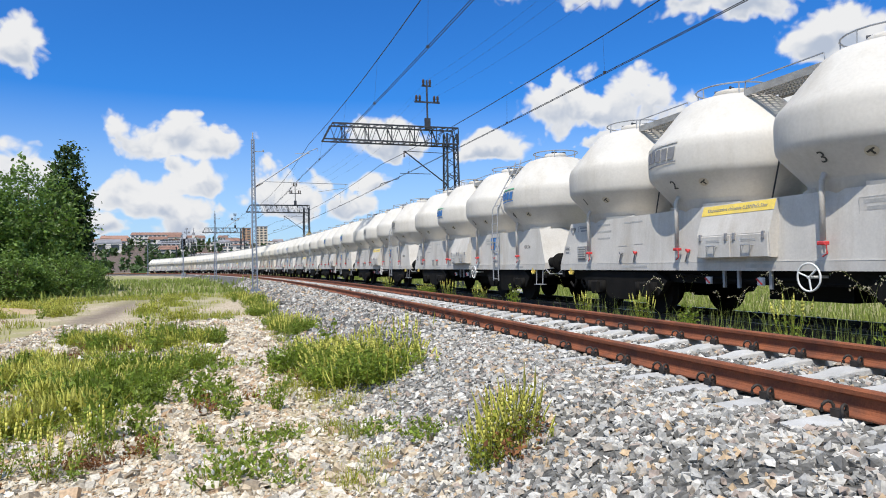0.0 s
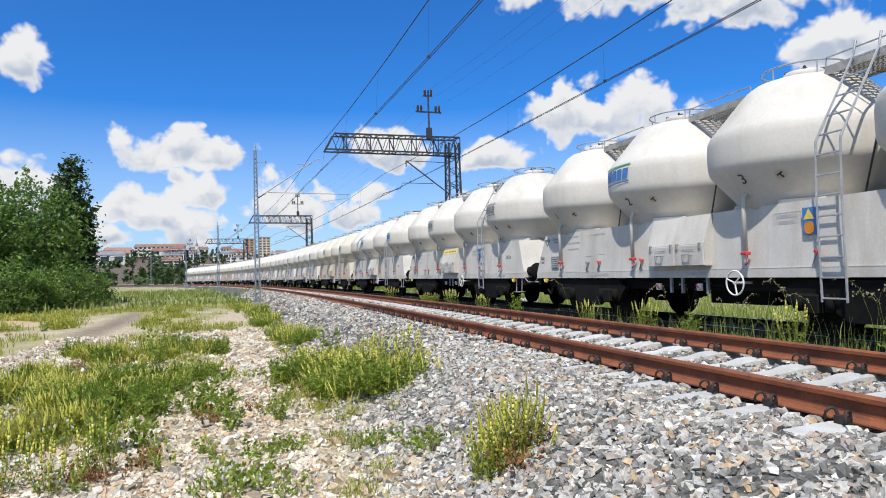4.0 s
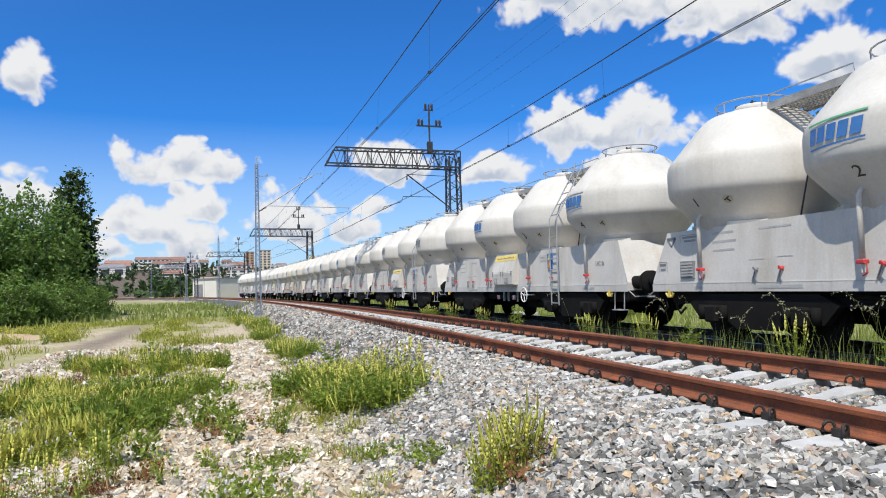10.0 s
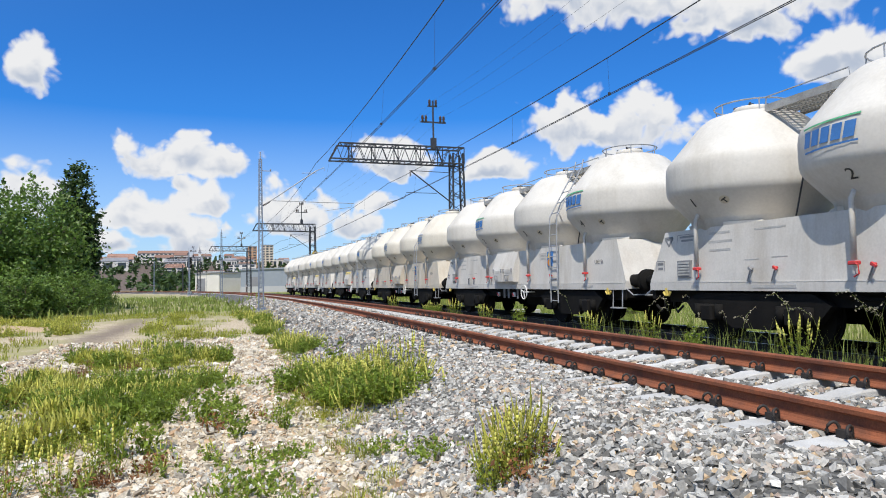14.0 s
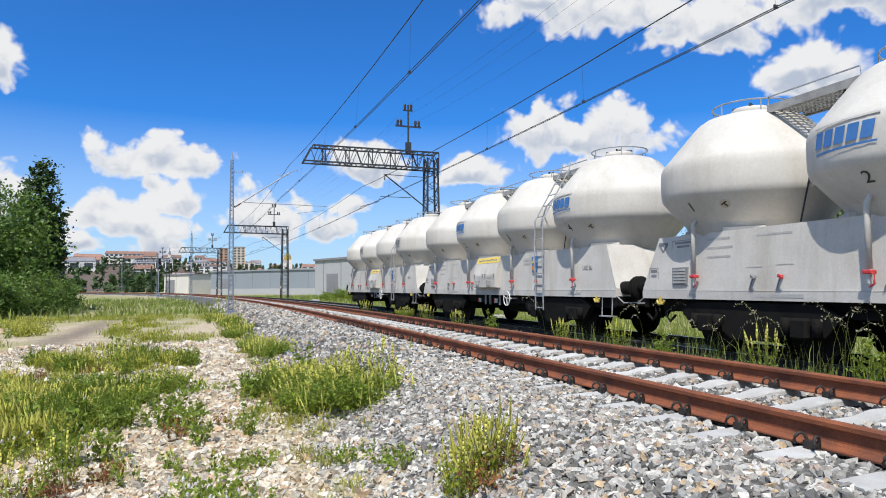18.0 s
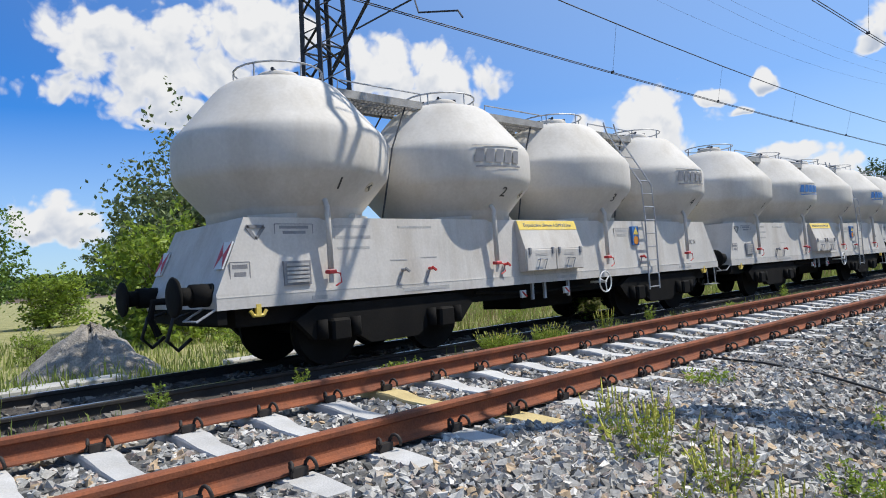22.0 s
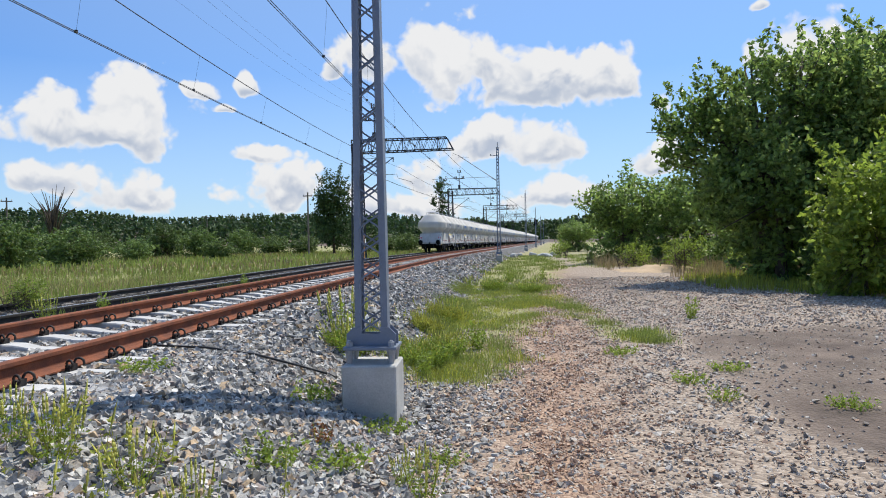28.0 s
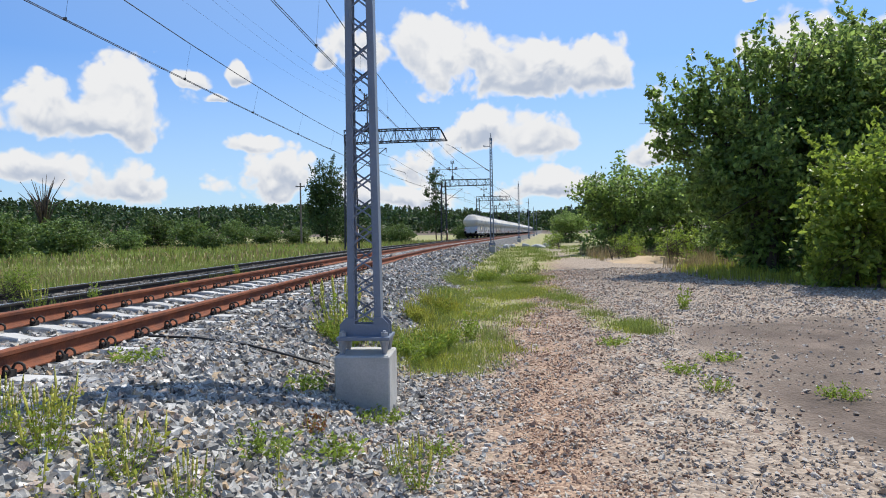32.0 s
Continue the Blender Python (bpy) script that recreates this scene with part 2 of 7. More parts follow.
# ---- materials ----
def mat(name, color, rough=0.7, metal=0.0, var=0.25, scale=6.0, fine=60.0, bump=0.2, bump_dist=0.01, color2=None, dirt=None, dirt_amt=0.5, dirt_scale=1.5, rand=0.0, island=0.0, trans=0.0, spec=0.5, streak=False):
    """A surface with grain and stains at two scales. color2: what the broad patches turn to; dirt: a stain colour; rand, island: change from object to object or piece to piece."""
    m = bpy.data.materials.new(name)
    m.use_nodes = True
    nt = m.node_tree
    N, L = nt.nodes.new, nt.links.new
    b = nt.nodes["Principled BSDF"]
    b.inputs["Roughness"].default_value, b.inputs["Metallic"].default_value, b.inputs["Specular IOR Level"].default_value = rough, metal, spec
    co = N("ShaderNodeTexCoord")
    broad = N("ShaderNodeTexNoise"); broad.inputs["Scale"].default_value, broad.inputs["Detail"].default_value = scale, 5
    grain = N("ShaderNodeTexNoise"); grain.inputs["Scale"].default_value, grain.inputs["Detail"].default_value = fine, 4
    L(co.outputs["Object"], broad.inputs["Vector"]); L(co.outputs["Object"], grain.inputs["Vector"])
    c2 = color2 or [x * (1 - var) for x in color]
    mix = N("ShaderNodeMixRGB"); mix.inputs[1].default_value, mix.inputs[2].default_value = (*color, 1), (*c2, 1)
    rmp = N("ShaderNodeMapRange"); rmp.inputs["From Min"].default_value, rmp.inputs["From Max"].default_value = 0.35, 0.65
    L(broad.outputs["Fac"], rmp.inputs["Value"]); L(rmp.outputs[0], mix.inputs[0])
    col = mix.outputs[0]
    if dirt:
        d = N("ShaderNodeTexNoise"); d.inputs["Scale"].default_value, d.inputs["Detail"].default_value, d.inputs["Roughness"].default_value = dirt_scale, 7, 0.65
        if streak:
            mp = N("ShaderNodeMapping"); mp.inputs["Scale"].default_value = (1, 1, 0.16)
            L(co.outputs["Object"], mp.inputs[0]); L(mp.outputs[0], d.inputs["Vector"])
        else:
            L(co.outputs["Object"], d.inputs["Vector"])
        dr = N("ShaderNodeMapRange"); dr.inputs["From Min"].default_value, dr.inputs["From Max"].default_value, dr.inputs["To Max"].default_value = 0.48, 0.72, dirt_amt
        L(d.outputs["Fac"], dr.inputs["Value"])
        dm = N("ShaderNodeMixRGB"); dm.inputs[2].default_value = (*dirt, 1)
        L(dr.outputs[0], dm.inputs[0]); L(col, dm.inputs[1])
        col = dm.outputs[0]
    gm = N("ShaderNodeMixRGB"); gm.blend_type = "MULTIPLY"; gm.inputs[0].default_value = var
    gr = N("ShaderNodeMapRange"); gr.inputs["From Min"].default_value, gr.inputs["From Max"].default_value, gr.inputs["To Min"].default_value, gr.inputs["To Max"].default_value = 0.3, 0.7, 0.45, 1.35
    L(grain.outputs["Fac"], gr.inputs["Value"]); L(col, gm.inputs[1]); L(gr.outputs[0], gm.inputs[2])
    col = gm.outputs[0]
    for amount, node, sock in ((rand, "ShaderNodeObjectInfo", "Random"), (island, "ShaderNodeNewGeometry", "Random Per Island")):
        if amount:
            o = N(node)
            r = N("ShaderNodeMapRange"); r.inputs["To Min"].default_value, r.inputs["To Max"].default_value = 1 - amount, 1 + amount
            h = N("ShaderNodeMixRGB"); h.blend_type, h.inputs[0].default_value = "MULTIPLY", 1.0
            L(o.outputs[sock], r.inputs["Value"]); L(col, h.inputs[1]); L(r.outputs[0], h.inputs[2])
            col = h.outputs[0]
    L(col, b.inputs["Base Color"])
    if bump:
        bp = N("ShaderNodeBump"); bp.inputs["Strength"].default_value, bp.inputs["Distance"].default_value = bump, bump_dist
        L(grain.outputs["Fac"], bp.inputs["Height"]); L(bp.outputs[0], b.inputs["Normal"])
    if trans:
        tr = N("ShaderNodeBsdfTranslucent"); ms = N("ShaderNodeMixShader"); ms.inputs[0].default_value = trans
        L(col, tr.inputs["Color"]); L(b.outputs[0], ms.inputs[1]); L(tr.outputs[0], ms.inputs[2]); L(ms.outputs[0], nt.nodes["Material Output"].inputs[0])
    return m


def stone_mat(name, stops, rough=0.9):
    """Loose stones: each takes its own tone from a few colours."""
    m = mat(name, stops[0], rough, var=0.3, scale=25, fine=120, bump=0.35, bump_dist=0.006)
    nt = m.node_tree
    N, L = nt.nodes.new, nt.links.new
    g, r = N("ShaderNodeNewGeometry"), N("ShaderNodeValToRGB")
    r.color_ramp.interpolation = "CONSTANT"
    while len(r.color_ramp.elements) < len(stops):
        r.color_ramp.elements.new(0.5)
    for i, (e, c) in enumerate(zip(r.color_ramp.elements, stops)):
        e.position, e.color = i / len(stops), (*c, 1)
    b = nt.nodes["Principled BSDF"]
    old = b.inputs["Base Color"].links[0].from_socket
    mul = N("ShaderNodeMixRGB"); mul.blend_type, mul.inputs[0].default_value = "MULTIPLY", 0.0
    grain = N("ShaderNodeTexNoise"); grain.inputs["Scale"].default_value, grain.inputs["Detail"].default_value = 45, 4
    co = N("ShaderNodeTexCoord"); L(co.outputs["Object"], grain.inputs["Vector"])
    gr = N("ShaderNodeMapRange"); gr.inputs["From Min"].default_value, gr.inputs["From Max"].default_value, gr.inputs["To Min"].default_value, gr.inputs["To Max"].default_value = 0.3, 0.7, 0.7, 1.2
    L(grain.outputs["Fac"], gr.inputs["Value"])
    mul.inputs[0].default_value = 1.0
    L(g.outputs["Random Per Island"], r.inputs[0]); L(r.outputs[0], mul.inputs[1]); L(gr.outputs[0], mul.inputs[2]); L(mul.outputs[0], b.inputs["Base Color"])
    return m


M_TANK = mat("grey_tank_paint", (0.62, 0.59, 0.54), 0.75, var=0.1, scale=1.2, fine=22, bump=0.1, dirt=(0.4, 0.36, 0.3), dirt_amt=0.6, dirt_scale=1.3, streak=True, spec=0.3)
M_TANK_OLD = mat("cream_tank_paint", (0.64, 0.595, 0.51), 0.6, var=0.12, scale=1.2, fine=22, bump=0.1, dirt=(0.44, 0.36, 0.26), dirt_amt=0.45, dirt_scale=1.1, streak=True)
M_BODY = mat("grey_body_paint", (0.62, 0.59, 0.545), 0.75, var=0.12, scale=1.6, fine=30, bump=0.1, dirt=(0.38, 0.32, 0.25), dirt_amt=0.6, dirt_scale=1.9, streak=True, spec=0.3)
M_BODY_OLD = mat("cream_body_paint", (0.6, 0.535, 0.44), 0.6, var=0.14, scale=1.6, fine=30, bump=0.1, dirt=(0.4, 0.31, 0.2), dirt_amt=0.55, dirt_scale=1.7, streak=True)
M_BLACK = mat("black_running_gear", (0.012, 0.0115, 0.011), 0.85, var=0.3, scale=6, bump=0.2, dirt=(0.03, 0.026, 0.022), dirt_amt=0.5, spec=0.12)
M_RED = mat("red_valve_paint", (0.6, 0.05, 0.05), 0.5, var=0.15)
M_YELLOW = mat("yellow_paint", (0.86, 0.64, 0.12), 0.55, var=0.15, dirt=(0.6, 0.5, 0.3), dirt_amt=0.4, dirt_scale=4)
M_ORANGE = mat("orange_paint", (0.75, 0.28, 0.03), 0.6)
M_BLUE = mat("blue_paint", (0.06, 0.2, 0.5), 0.55, var=0.15)
M_DKGREY = mat("grey_lettering", (0.27, 0.27, 0.28), 0.6, var=0.25, fine=120)
M_INK = mat("black_marking", (0.05, 0.048, 0.045), 0.6, var=0.25, fine=120)
M_LTGREY = mat("faded_lettering", (0.5, 0.485, 0.46), 0.6, var=0.2)
M_BLUEGREY = mat("faded_blue_emblem", (0.22, 0.3, 0.45), 0.6, var=0.25)
M_STRAWPAINT = mat("tan_mark", (0.56, 0.5, 0.38), 0.6, var=0.15)
M_GREEN = mat("green_emblem", (0.1, 0.4, 0.2), 0.6)
M_WHITE = mat("white_plate", (0.78, 0.78, 0.76), 0.6, var=0.15)
M_GALV = mat("galvanised_steel", (0.42, 0.43, 0.45), 0.55, 0.35, var=0.2, scale=5, fine=40, bump=0.1)
M_MASTPAINT = mat("blue_grey_mast_paint", (0.2, 0.235, 0.3), 0.5, 0.1, var=0.12, scale=4, fine=50, bump=0.08)
M_DARKSTEEL = mat("weathered_dark_steel", (0.045, 0.05, 0.062), 0.7, 0.2, var=0.3, scale=8, bump=0.2)
M_GRATE = mat("walkway_steel", (0.4, 0.39, 0.37), 0.7, 0.2, var=0.3)
M_CONC = mat("concrete", (0.5, 0.49, 0.46), 0.9, var=0.2, scale=3, fine=60, bump=0.3, dirt=(0.36, 0.34, 0.3), dirt_amt=0.45, dirt_scale=4)
M_SLEEPER = mat("pale_concrete_sleeper", (0.56, 0.55, 0.53), 0.9, var=0.2, scale=4, fine=80, bump=0.3, dirt=(0.42, 0.39, 0.35), dirt_amt=0.4, dirt_scale=5, rand=0.12)
M_SLEEPER_Y = mat("yellow_stained_sleeper", (0.6, 0.47, 0.22), 0.9, var=0.25, scale=4, fine=80, bump=0.3)
M_SLEEPER_OLD = mat("dark_old_sleeper", (0.24, 0.22, 0.195), 0.95, var=0.35, scale=4, fine=60, bump=0.4)
M_RUST = mat("rusty_rail", (0.27, 0.085, 0.035), 0.9, 0.0, var=0.35, scale=3, fine=70, bump=0.3, color2=(0.17, 0.055, 0.028), dirt=(0.09, 0.045, 0.03), dirt_amt=0.5, dirt_scale=6)
M_OLDRAIL = mat("dark_rail_side", (0.04, 0.035, 0.032), 0.85, 0.1, var=0.3, scale=4, bump=0.2)
M_SHINE = mat("polished_rail_head", (0.62, 0.62, 0.63), 0.28, 1.0, var=0.1, scale=3, bump=0.05)
M_CLIP = mat("dark_spring_clip", (0.05, 0.042, 0.038), 0.7, 0.4, var=0.3)
M_WIRE = mat("dark_wire", (0.05, 0.052, 0.06), 0.6, 0.4, var=0.1)
M_INSUL = mat("brown_insulator", (0.08, 0.05, 0.045), 0.3, var=0.1)
M_BALLAST = stone_mat("ballast_stone", [(0.33, 0.315, 0.29), (0.45, 0.43, 0.395), (0.12, 0.115, 0.105), (0.64, 0.61, 0.56), (0.4, 0.35, 0.295), (0.2, 0.19, 0.175), (0.43, 0.42, 0.395), (0.48, 0.35, 0.22), (0.43, 0.41, 0.375), (0.26, 0.25, 0.23), (0.54, 0.515, 0.47), (0.36, 0.29, 0.245), (0.15, 0.145, 0.135), (0.31, 0.305, 0.29)])
# main track's stones: the shade under the train is put into their colour
M_SHADEBALLAST = stone_mat("train_shade_ballast_stone", [(0.1, 0.088, 0.075), (0.16, 0.145, 0.125), (0.06, 0.054, 0.047), (0.22, 0.2, 0.17), (0.13, 0.105, 0.08)])
M_PEBBLE = stone_mat("pale_path_stone", [(0.58, 0.49, 0.37), (0.72, 0.66, 0.55), (0.46, 0.37, 0.26), (0.6, 0.55, 0.47), (0.52, 0.37, 0.24), (0.54, 0.47, 0.37), (0.3, 0.245, 0.18), (0.64, 0.56, 0.44), (0.42, 0.38, 0.32)])
M_GRIT = stone_mat("grey_path_stone", [(0.46, 0.4, 0.335), (0.33, 0.285, 0.24), (0.6, 0.54, 0.46), (0.22, 0.185, 0.155), (0.48, 0.37, 0.27), (0.41, 0.365, 0.315), (0.54, 0.48, 0.41), (0.4, 0.265, 0.185)])
M_REDGRIT = stone_mat("rust_brown_path_stone", [(0.48, 0.32, 0.21), (0.4, 0.25, 0.165), (0.56, 0.43, 0.32), (0.3, 0.19, 0.13), (0.5, 0.45, 0.38), (0.44, 0.29, 0.2)])
M_GRASS = mat("meadow_grass", (0.24, 0.31, 0.065), 0.75, var=0.3, scale=0.6, fine=9, bump=0, color2=(0.27, 0.31, 0.08), island=0.4, trans=0.35)
M_GRASS_Y = mat("yellow_green_grass", (0.42, 0.42, 0.06), 0.75, var=0.3, scale=1.7, fine=9, bump=0, color2=(0.33, 0.37, 0.065), island=0.4, trans=0.5)
M_STRAW = mat("dry_straw", (0.42, 0.33, 0.17), 0.8, var=0.3, bump=0, island=0.35, trans=0.25)
M_SEED = mat("pale_seed_head", (0.6, 0.54, 0.4), 0.8, var=0.2, bump=0, island=0.3, trans=0.4)
M_LEAF = mat("leaf_green", (0.17, 0.265, 0.05), 0.45, var=0.3, scale=0.5, fine=4, bump=0, color2=(0.12, 0.205, 0.037), island=0.45, trans=0.35)
M_LEAF_L = mat("bright_leaf", (0.28, 0.37, 0.055), 0.45, var=0.3, scale=0.5, fine=4, bump=0, color2=(0.24, 0.32, 0.05), island=0.45, trans=0.55)
M_LEAF_M = mat("maple_leaf", (0.28, 0.37, 0.1), 0.38, var=0.3, scale=0.5, fine=4, bump=0, color2=(0.17, 0.26, 0.06), island=0.55, trans=0.6)
M_LEAF_D = mat("dark_leaf", (0.06, 0.11, 0.026), 0.65, var=0.3, scale=0.4, fine=4, bump=0, island=0.45, trans=0.25)
M_LEAF_H = mat("hedge_leaf", (0.11, 0.175, 0.045), 0.55, var=0.35, scale=0.12, fine=2, bump=0, color2=(0.17, 0.25, 0.06), island=0.5, trans=0.35, rand=0.3)
M_LEAF_W = mat("grey_green_leaf", (0.16, 0.21, 0.08), 0.65, var=0.3, scale=0.5, fine=4, bump=0, island=0.4, trans=0.35)
M_FLOWER = mat("pale_yellow_flower", (0.74, 0.71, 0.16), 0.7, var=0.25, bump=0, island=0.3, trans=0.3)
M_FLOWER_W = mat("white_flower", (0.8, 0.8, 0.76), 0.7, var=0.1, bump=0, trans=0.3)
M_REDLEAF = mat("reddish_weed_leaf", (0.3, 0.13, 0.05), 0.75, var=0.3, bump=0, island=0.35, trans=0.3)
M_BARK = mat("bark", (0.13, 0.1, 0.075), 0.95, var=0.4, scale=4, fine=30, bump=0.6, bump_dist=0.03)
M_WOOD = mat("grey_pole_wood", (0.2, 0.17, 0.14), 0.9, var=0.3, scale=3)
M_WALL_W = mat("pale_render", (0.72, 0.68, 0.62), 0.85, var=0.08, scale=0.2, fine=2, rand=0.15)
M_WALL_G = mat("grey_cladding", (0.27, 0.3, 0.34), 0.6, var=0.06, scale=0.1, fine=1.0, bump=0)
M_WALL_L = mat("light_cladding", (0.43, 0.43, 0.44), 0.6, var=0.06, scale=0.1, fine=1.0, bump=0)
M_ROOF = mat("red_tile_roof", (0.3, 0.17, 0.125), 0.85, var=0.2, scale=0.3, rand=0.2)
M_ROOF_G = mat("grey_roof", (0.25, 0.25, 0.27), 0.8, var=0.2, scale=0.3)
M_PANE = mat("dark_window", (0.06, 0.075, 0.09), 0.15, var=0.1, bump=0)
M_GOLD = mat("gilded_dome", (0.75, 0.52, 0.1), 0.35, 0.6, var=0.1)
M_RUBBER = mat("black_hose", (0.02, 0.02, 0.02), 0.6)


# ---- mesh building ----
class Mesh:
    def __init__(self):
        self.v, self.f, self.mi, self.sm, self.cur, self.smooth = [], [], [], [], 0, False

    def add(self, vs, fs):
        o = len(self.v)
        self.v += [tuple(v) for v in vs]
        self.f += [tuple(o + i for i in f) for f in fs]
        self.mi += [self.cur] * len(fs)
        self.sm += [self.smooth] * len(fs)
        return self

    def box(self, x0, x1, y0, y1, z0, z1, m=None):
        vs = [Vector((x, y, z)) for z in (z0, z1) for y in (y0, y1) for x in (x0, x1)]
        if m is not None:
            vs = [m @ v for v in vs]
        return self.add(vs, [(0, 2, 3, 1), (4, 5, 7, 6), (0, 1, 5, 4), (2, 6, 7, 3), (0, 4, 6, 2), (1, 3, 7, 5)])

    def bbox(self, x0, x1, y0, y1, z0, z1, c=0.01):
        """A box with chamfered edges."""
        bm = bmesh.new()
        bmesh.ops.create_cube(bm, size=1, matrix=Matrix.Translation(((x0 + x1) / 2, (y0 + y1) / 2, (z0 + z1) / 2)) @ Matrix.Diagonal((x1 - x0, y1 - y0, z1 - z0, 1)))
        bmesh.ops.bevel(bm, geom=bm.edges[:], offset=c, segments=1, affect="EDGES")
        bm.verts.index_update()
        self.add([v.co for v in bm.verts], [[v.index for v in f.verts] for f in bm.faces])
        bm.free()
        return self

    def tube(self, pts, r, n=6, r1=None, caps=True):
        """A round bar along points."""
        pts = [Vector(p) for p in pts]
        vs, k = [], len(pts)
        up = Vector((0.13, 0.31, 0.94))
        for i, p in enumerate(pts):
            d = (pts[min(i + 1, k - 1)] - pts[max(i - 1, 0)]).normalized()
            a = d.cross(up)
            if a.length < 0.05:
                a = d.cross(Vector((1, 0, 0)))
            a.normalize()
            b = d.cross(a)
            rr = r if r1 is None else r + (r1 - r) * i / (k - 1)
            vs += [p + rr * (math.cos(2 * math.pi * j / n) * a + math.sin(2 * math.pi * j / n) * b) for j in range(n)]
        fs = [(i * n + j, i * n + (j + 1) % n, (i + 1) * n + (j + 1) % n, (i + 1) * n + j) for i in range(k - 1) for j in range(n)]
        if caps:
            fs += [tuple(range(n - 1, -1, -1)), tuple((k - 1) * n + j for j in range(n))]
        return self.add(vs, fs)

    def bar(self, p, q, w, d=None):
        """A square bar from p to q."""
        p, q = Vector(p), Vector(q)
        L = (q - p).length
        m = Matrix.Translation(p) @ (q - p).to_track_quat("Z", "Y").to_matrix().to_4x4()
        d = d or w
        return self.box(-w / 2, w / 2, -d / 2, d / 2, 0, L, m)

    def lathe(self, prof, c=(0, 0, 0), n=32, axis="z"):
        vs = []
        for r, h in prof:
            for j in range(n):
                a = 2 * math.pi * j / n
                p = (r * math.cos(a), r * math.sin(a), h)
                if axis == "y":
                    p = (p[0], p[2], p[1])
                if axis == "x":
                    p = (p[2], p[0], p[1])
                vs.append((c[0] + p[0], c[1] + p[1], c[2] + p[2]))
        k = len(prof)
        fs = [(i * n + j, i * n + (j + 1) % n, (i + 1) * n + (j + 1) % n, (i + 1) * n + j) for i in range(k - 1) for j in range(n)]
        fs += [tuple(range(n - 1, -1, -1)), tuple((k - 1) * n + j for j in range(n))]
        if axis != "z":
            fs = [f[::-1] for f in fs] if axis == "y" else fs
        return self.add(vs, fs)

    def ring(self, c, r, t, axis="z", n=24, m=5):
        c = Vector(c)
        pts = []
        for j in range(n + 1):
            a = 2 * math.pi * j / n
            u, v = r * math.cos(a), r * math.sin(a)
            pts.append(c + (Vector((u, v, 0)) if axis == "z" else Vector((0, u, v)) if axis == "x" else Vector((u, 0, v))))
        return self.tube(pts, t, m, caps=False)

    def data(self, name, *mats):
        me = bpy.data.meshes.new(name)
        me.from_pydata(self.v, [], self.f)
        for m in mats:
            me.materials.append(m)
        if self.f:
            me.polygons.foreach_set("material_index", self.mi)
            me.polygons.foreach_set("use_smooth", self.sm)
        me.update()
        return me


def part(name, bm, material, parent, label=""):
    """Links a mesh as one part of a thing. material: one, or several by face index."""
    me = bm if isinstance(bm, bpy.types.Mesh) else bm.data(name, *(material if isinstance(material, (tuple, list)) else (material,)))
    ob = new(name, me)
    ob.parent = parent
    return tagged(ob, label)


def thing(name, label, category, group="", kind="", data=None, m=None):
    ob = new(name, data)
    if m is not None:
        ob.matrix_world = m
    return tagged(ob, label, category, group, kind)


def np_mesh(name, v, f, mats, mi=None, smooth=False):
    """A big mesh from arrays; f: triangles or quads."""
    me = bpy.data.meshes.new(name)
    k = f.shape[1]
    me.vertices.add(len(v)); me.vertices.foreach_set("co", np.ascontiguousarray(v, dtype=np.float32).ravel())
    me.loops.add(f.size); me.loops.foreach_set("vertex_index", np.ascontiguousarray(f, dtype=np.int32).ravel())
    me.polygons.add(len(f)); me.polygons.foreach_set("loop_start", np.arange(0, f.size, k, dtype=np.int32))
    for m in mats:
        me.materials.append(m)
    if mi is not None:
        me.polygons.foreach_set("material_index", mi.astype(np.int32))
    me.polygons.foreach_set("use_smooth", np.full(len(f), bool(smooth)))
    me.update(calc_edges=True)
    me.validate()
    return me


# ---- the line of the railway: y along, x to its far side ----
XC, X2 = 4.406, 3.994              # first track's middle; the second track's middle beside it
Z2 = -0.2                          # rail head of the second track; the first track's is 0
CANT = 0.045


def off(y):
    """How far the line has bent towards the camera's side."""
    if y >= 0:
        return y * y / 1852 + 1.3e-6 * y**3
    a = min(-y, 62.0)
    return a * a / 1200 + max(0, -y - 62) * 62 / 600


TAB_Y = np.arange(-700, 701, 1.0)
TAB_X = np.array([off(y) for y in TAB_Y])
TAB_S = np.concatenate([[0], np.cumsum(np.hypot(np.diff(TAB_X), np.diff(TAB_Y)))])
TAB_S -= np.interp(0, TAB_Y, TAB_S)


def at(s, lat=0.0, z=0.0):
    """A place beside the line, s metres along it."""
    y, x = np.interp(s, TAB_S, TAB_Y), XC - np.interp(s, TAB_S, TAB_X)
    dy, dx = np.interp(s + 1, TAB_S, TAB_Y) - np.interp(s - 1, TAB_S, TAB_Y), -(np.interp(s + 1, TAB_S, TAB_X) - np.interp(s - 1, TAB_S, TAB_X))
    q = math.hypot(dx, dy)
    return Vector((x + lat * dy / q, y - lat * dx / q, z))


def turn(s):
    """The line's heading there, degrees to the left of +y."""
    a, b = at(s - 1), at(s + 1)
    return math.degrees(math.atan2(-(b.x - a.x), b.y - a.y))


def beside(s, lat=0.0, z=0.0):
    p = at(s, lat, z)
    return pose(p.x, p.y, p.z, 0, 0, turn(s))


def lat2(s):
    """The second track's middle beside the first: the two draw apart a little behind."""
    return X2 + float(np.interp(s, (-240, -110, -66, -36, -20), (0.3, 1.3, 0.95, 0.45, 0)))


def smooth01(a, b, x):
    t = np.clip((x - a) / (b - a), 0, 1)
    return t * t * (3 - 2 * t)


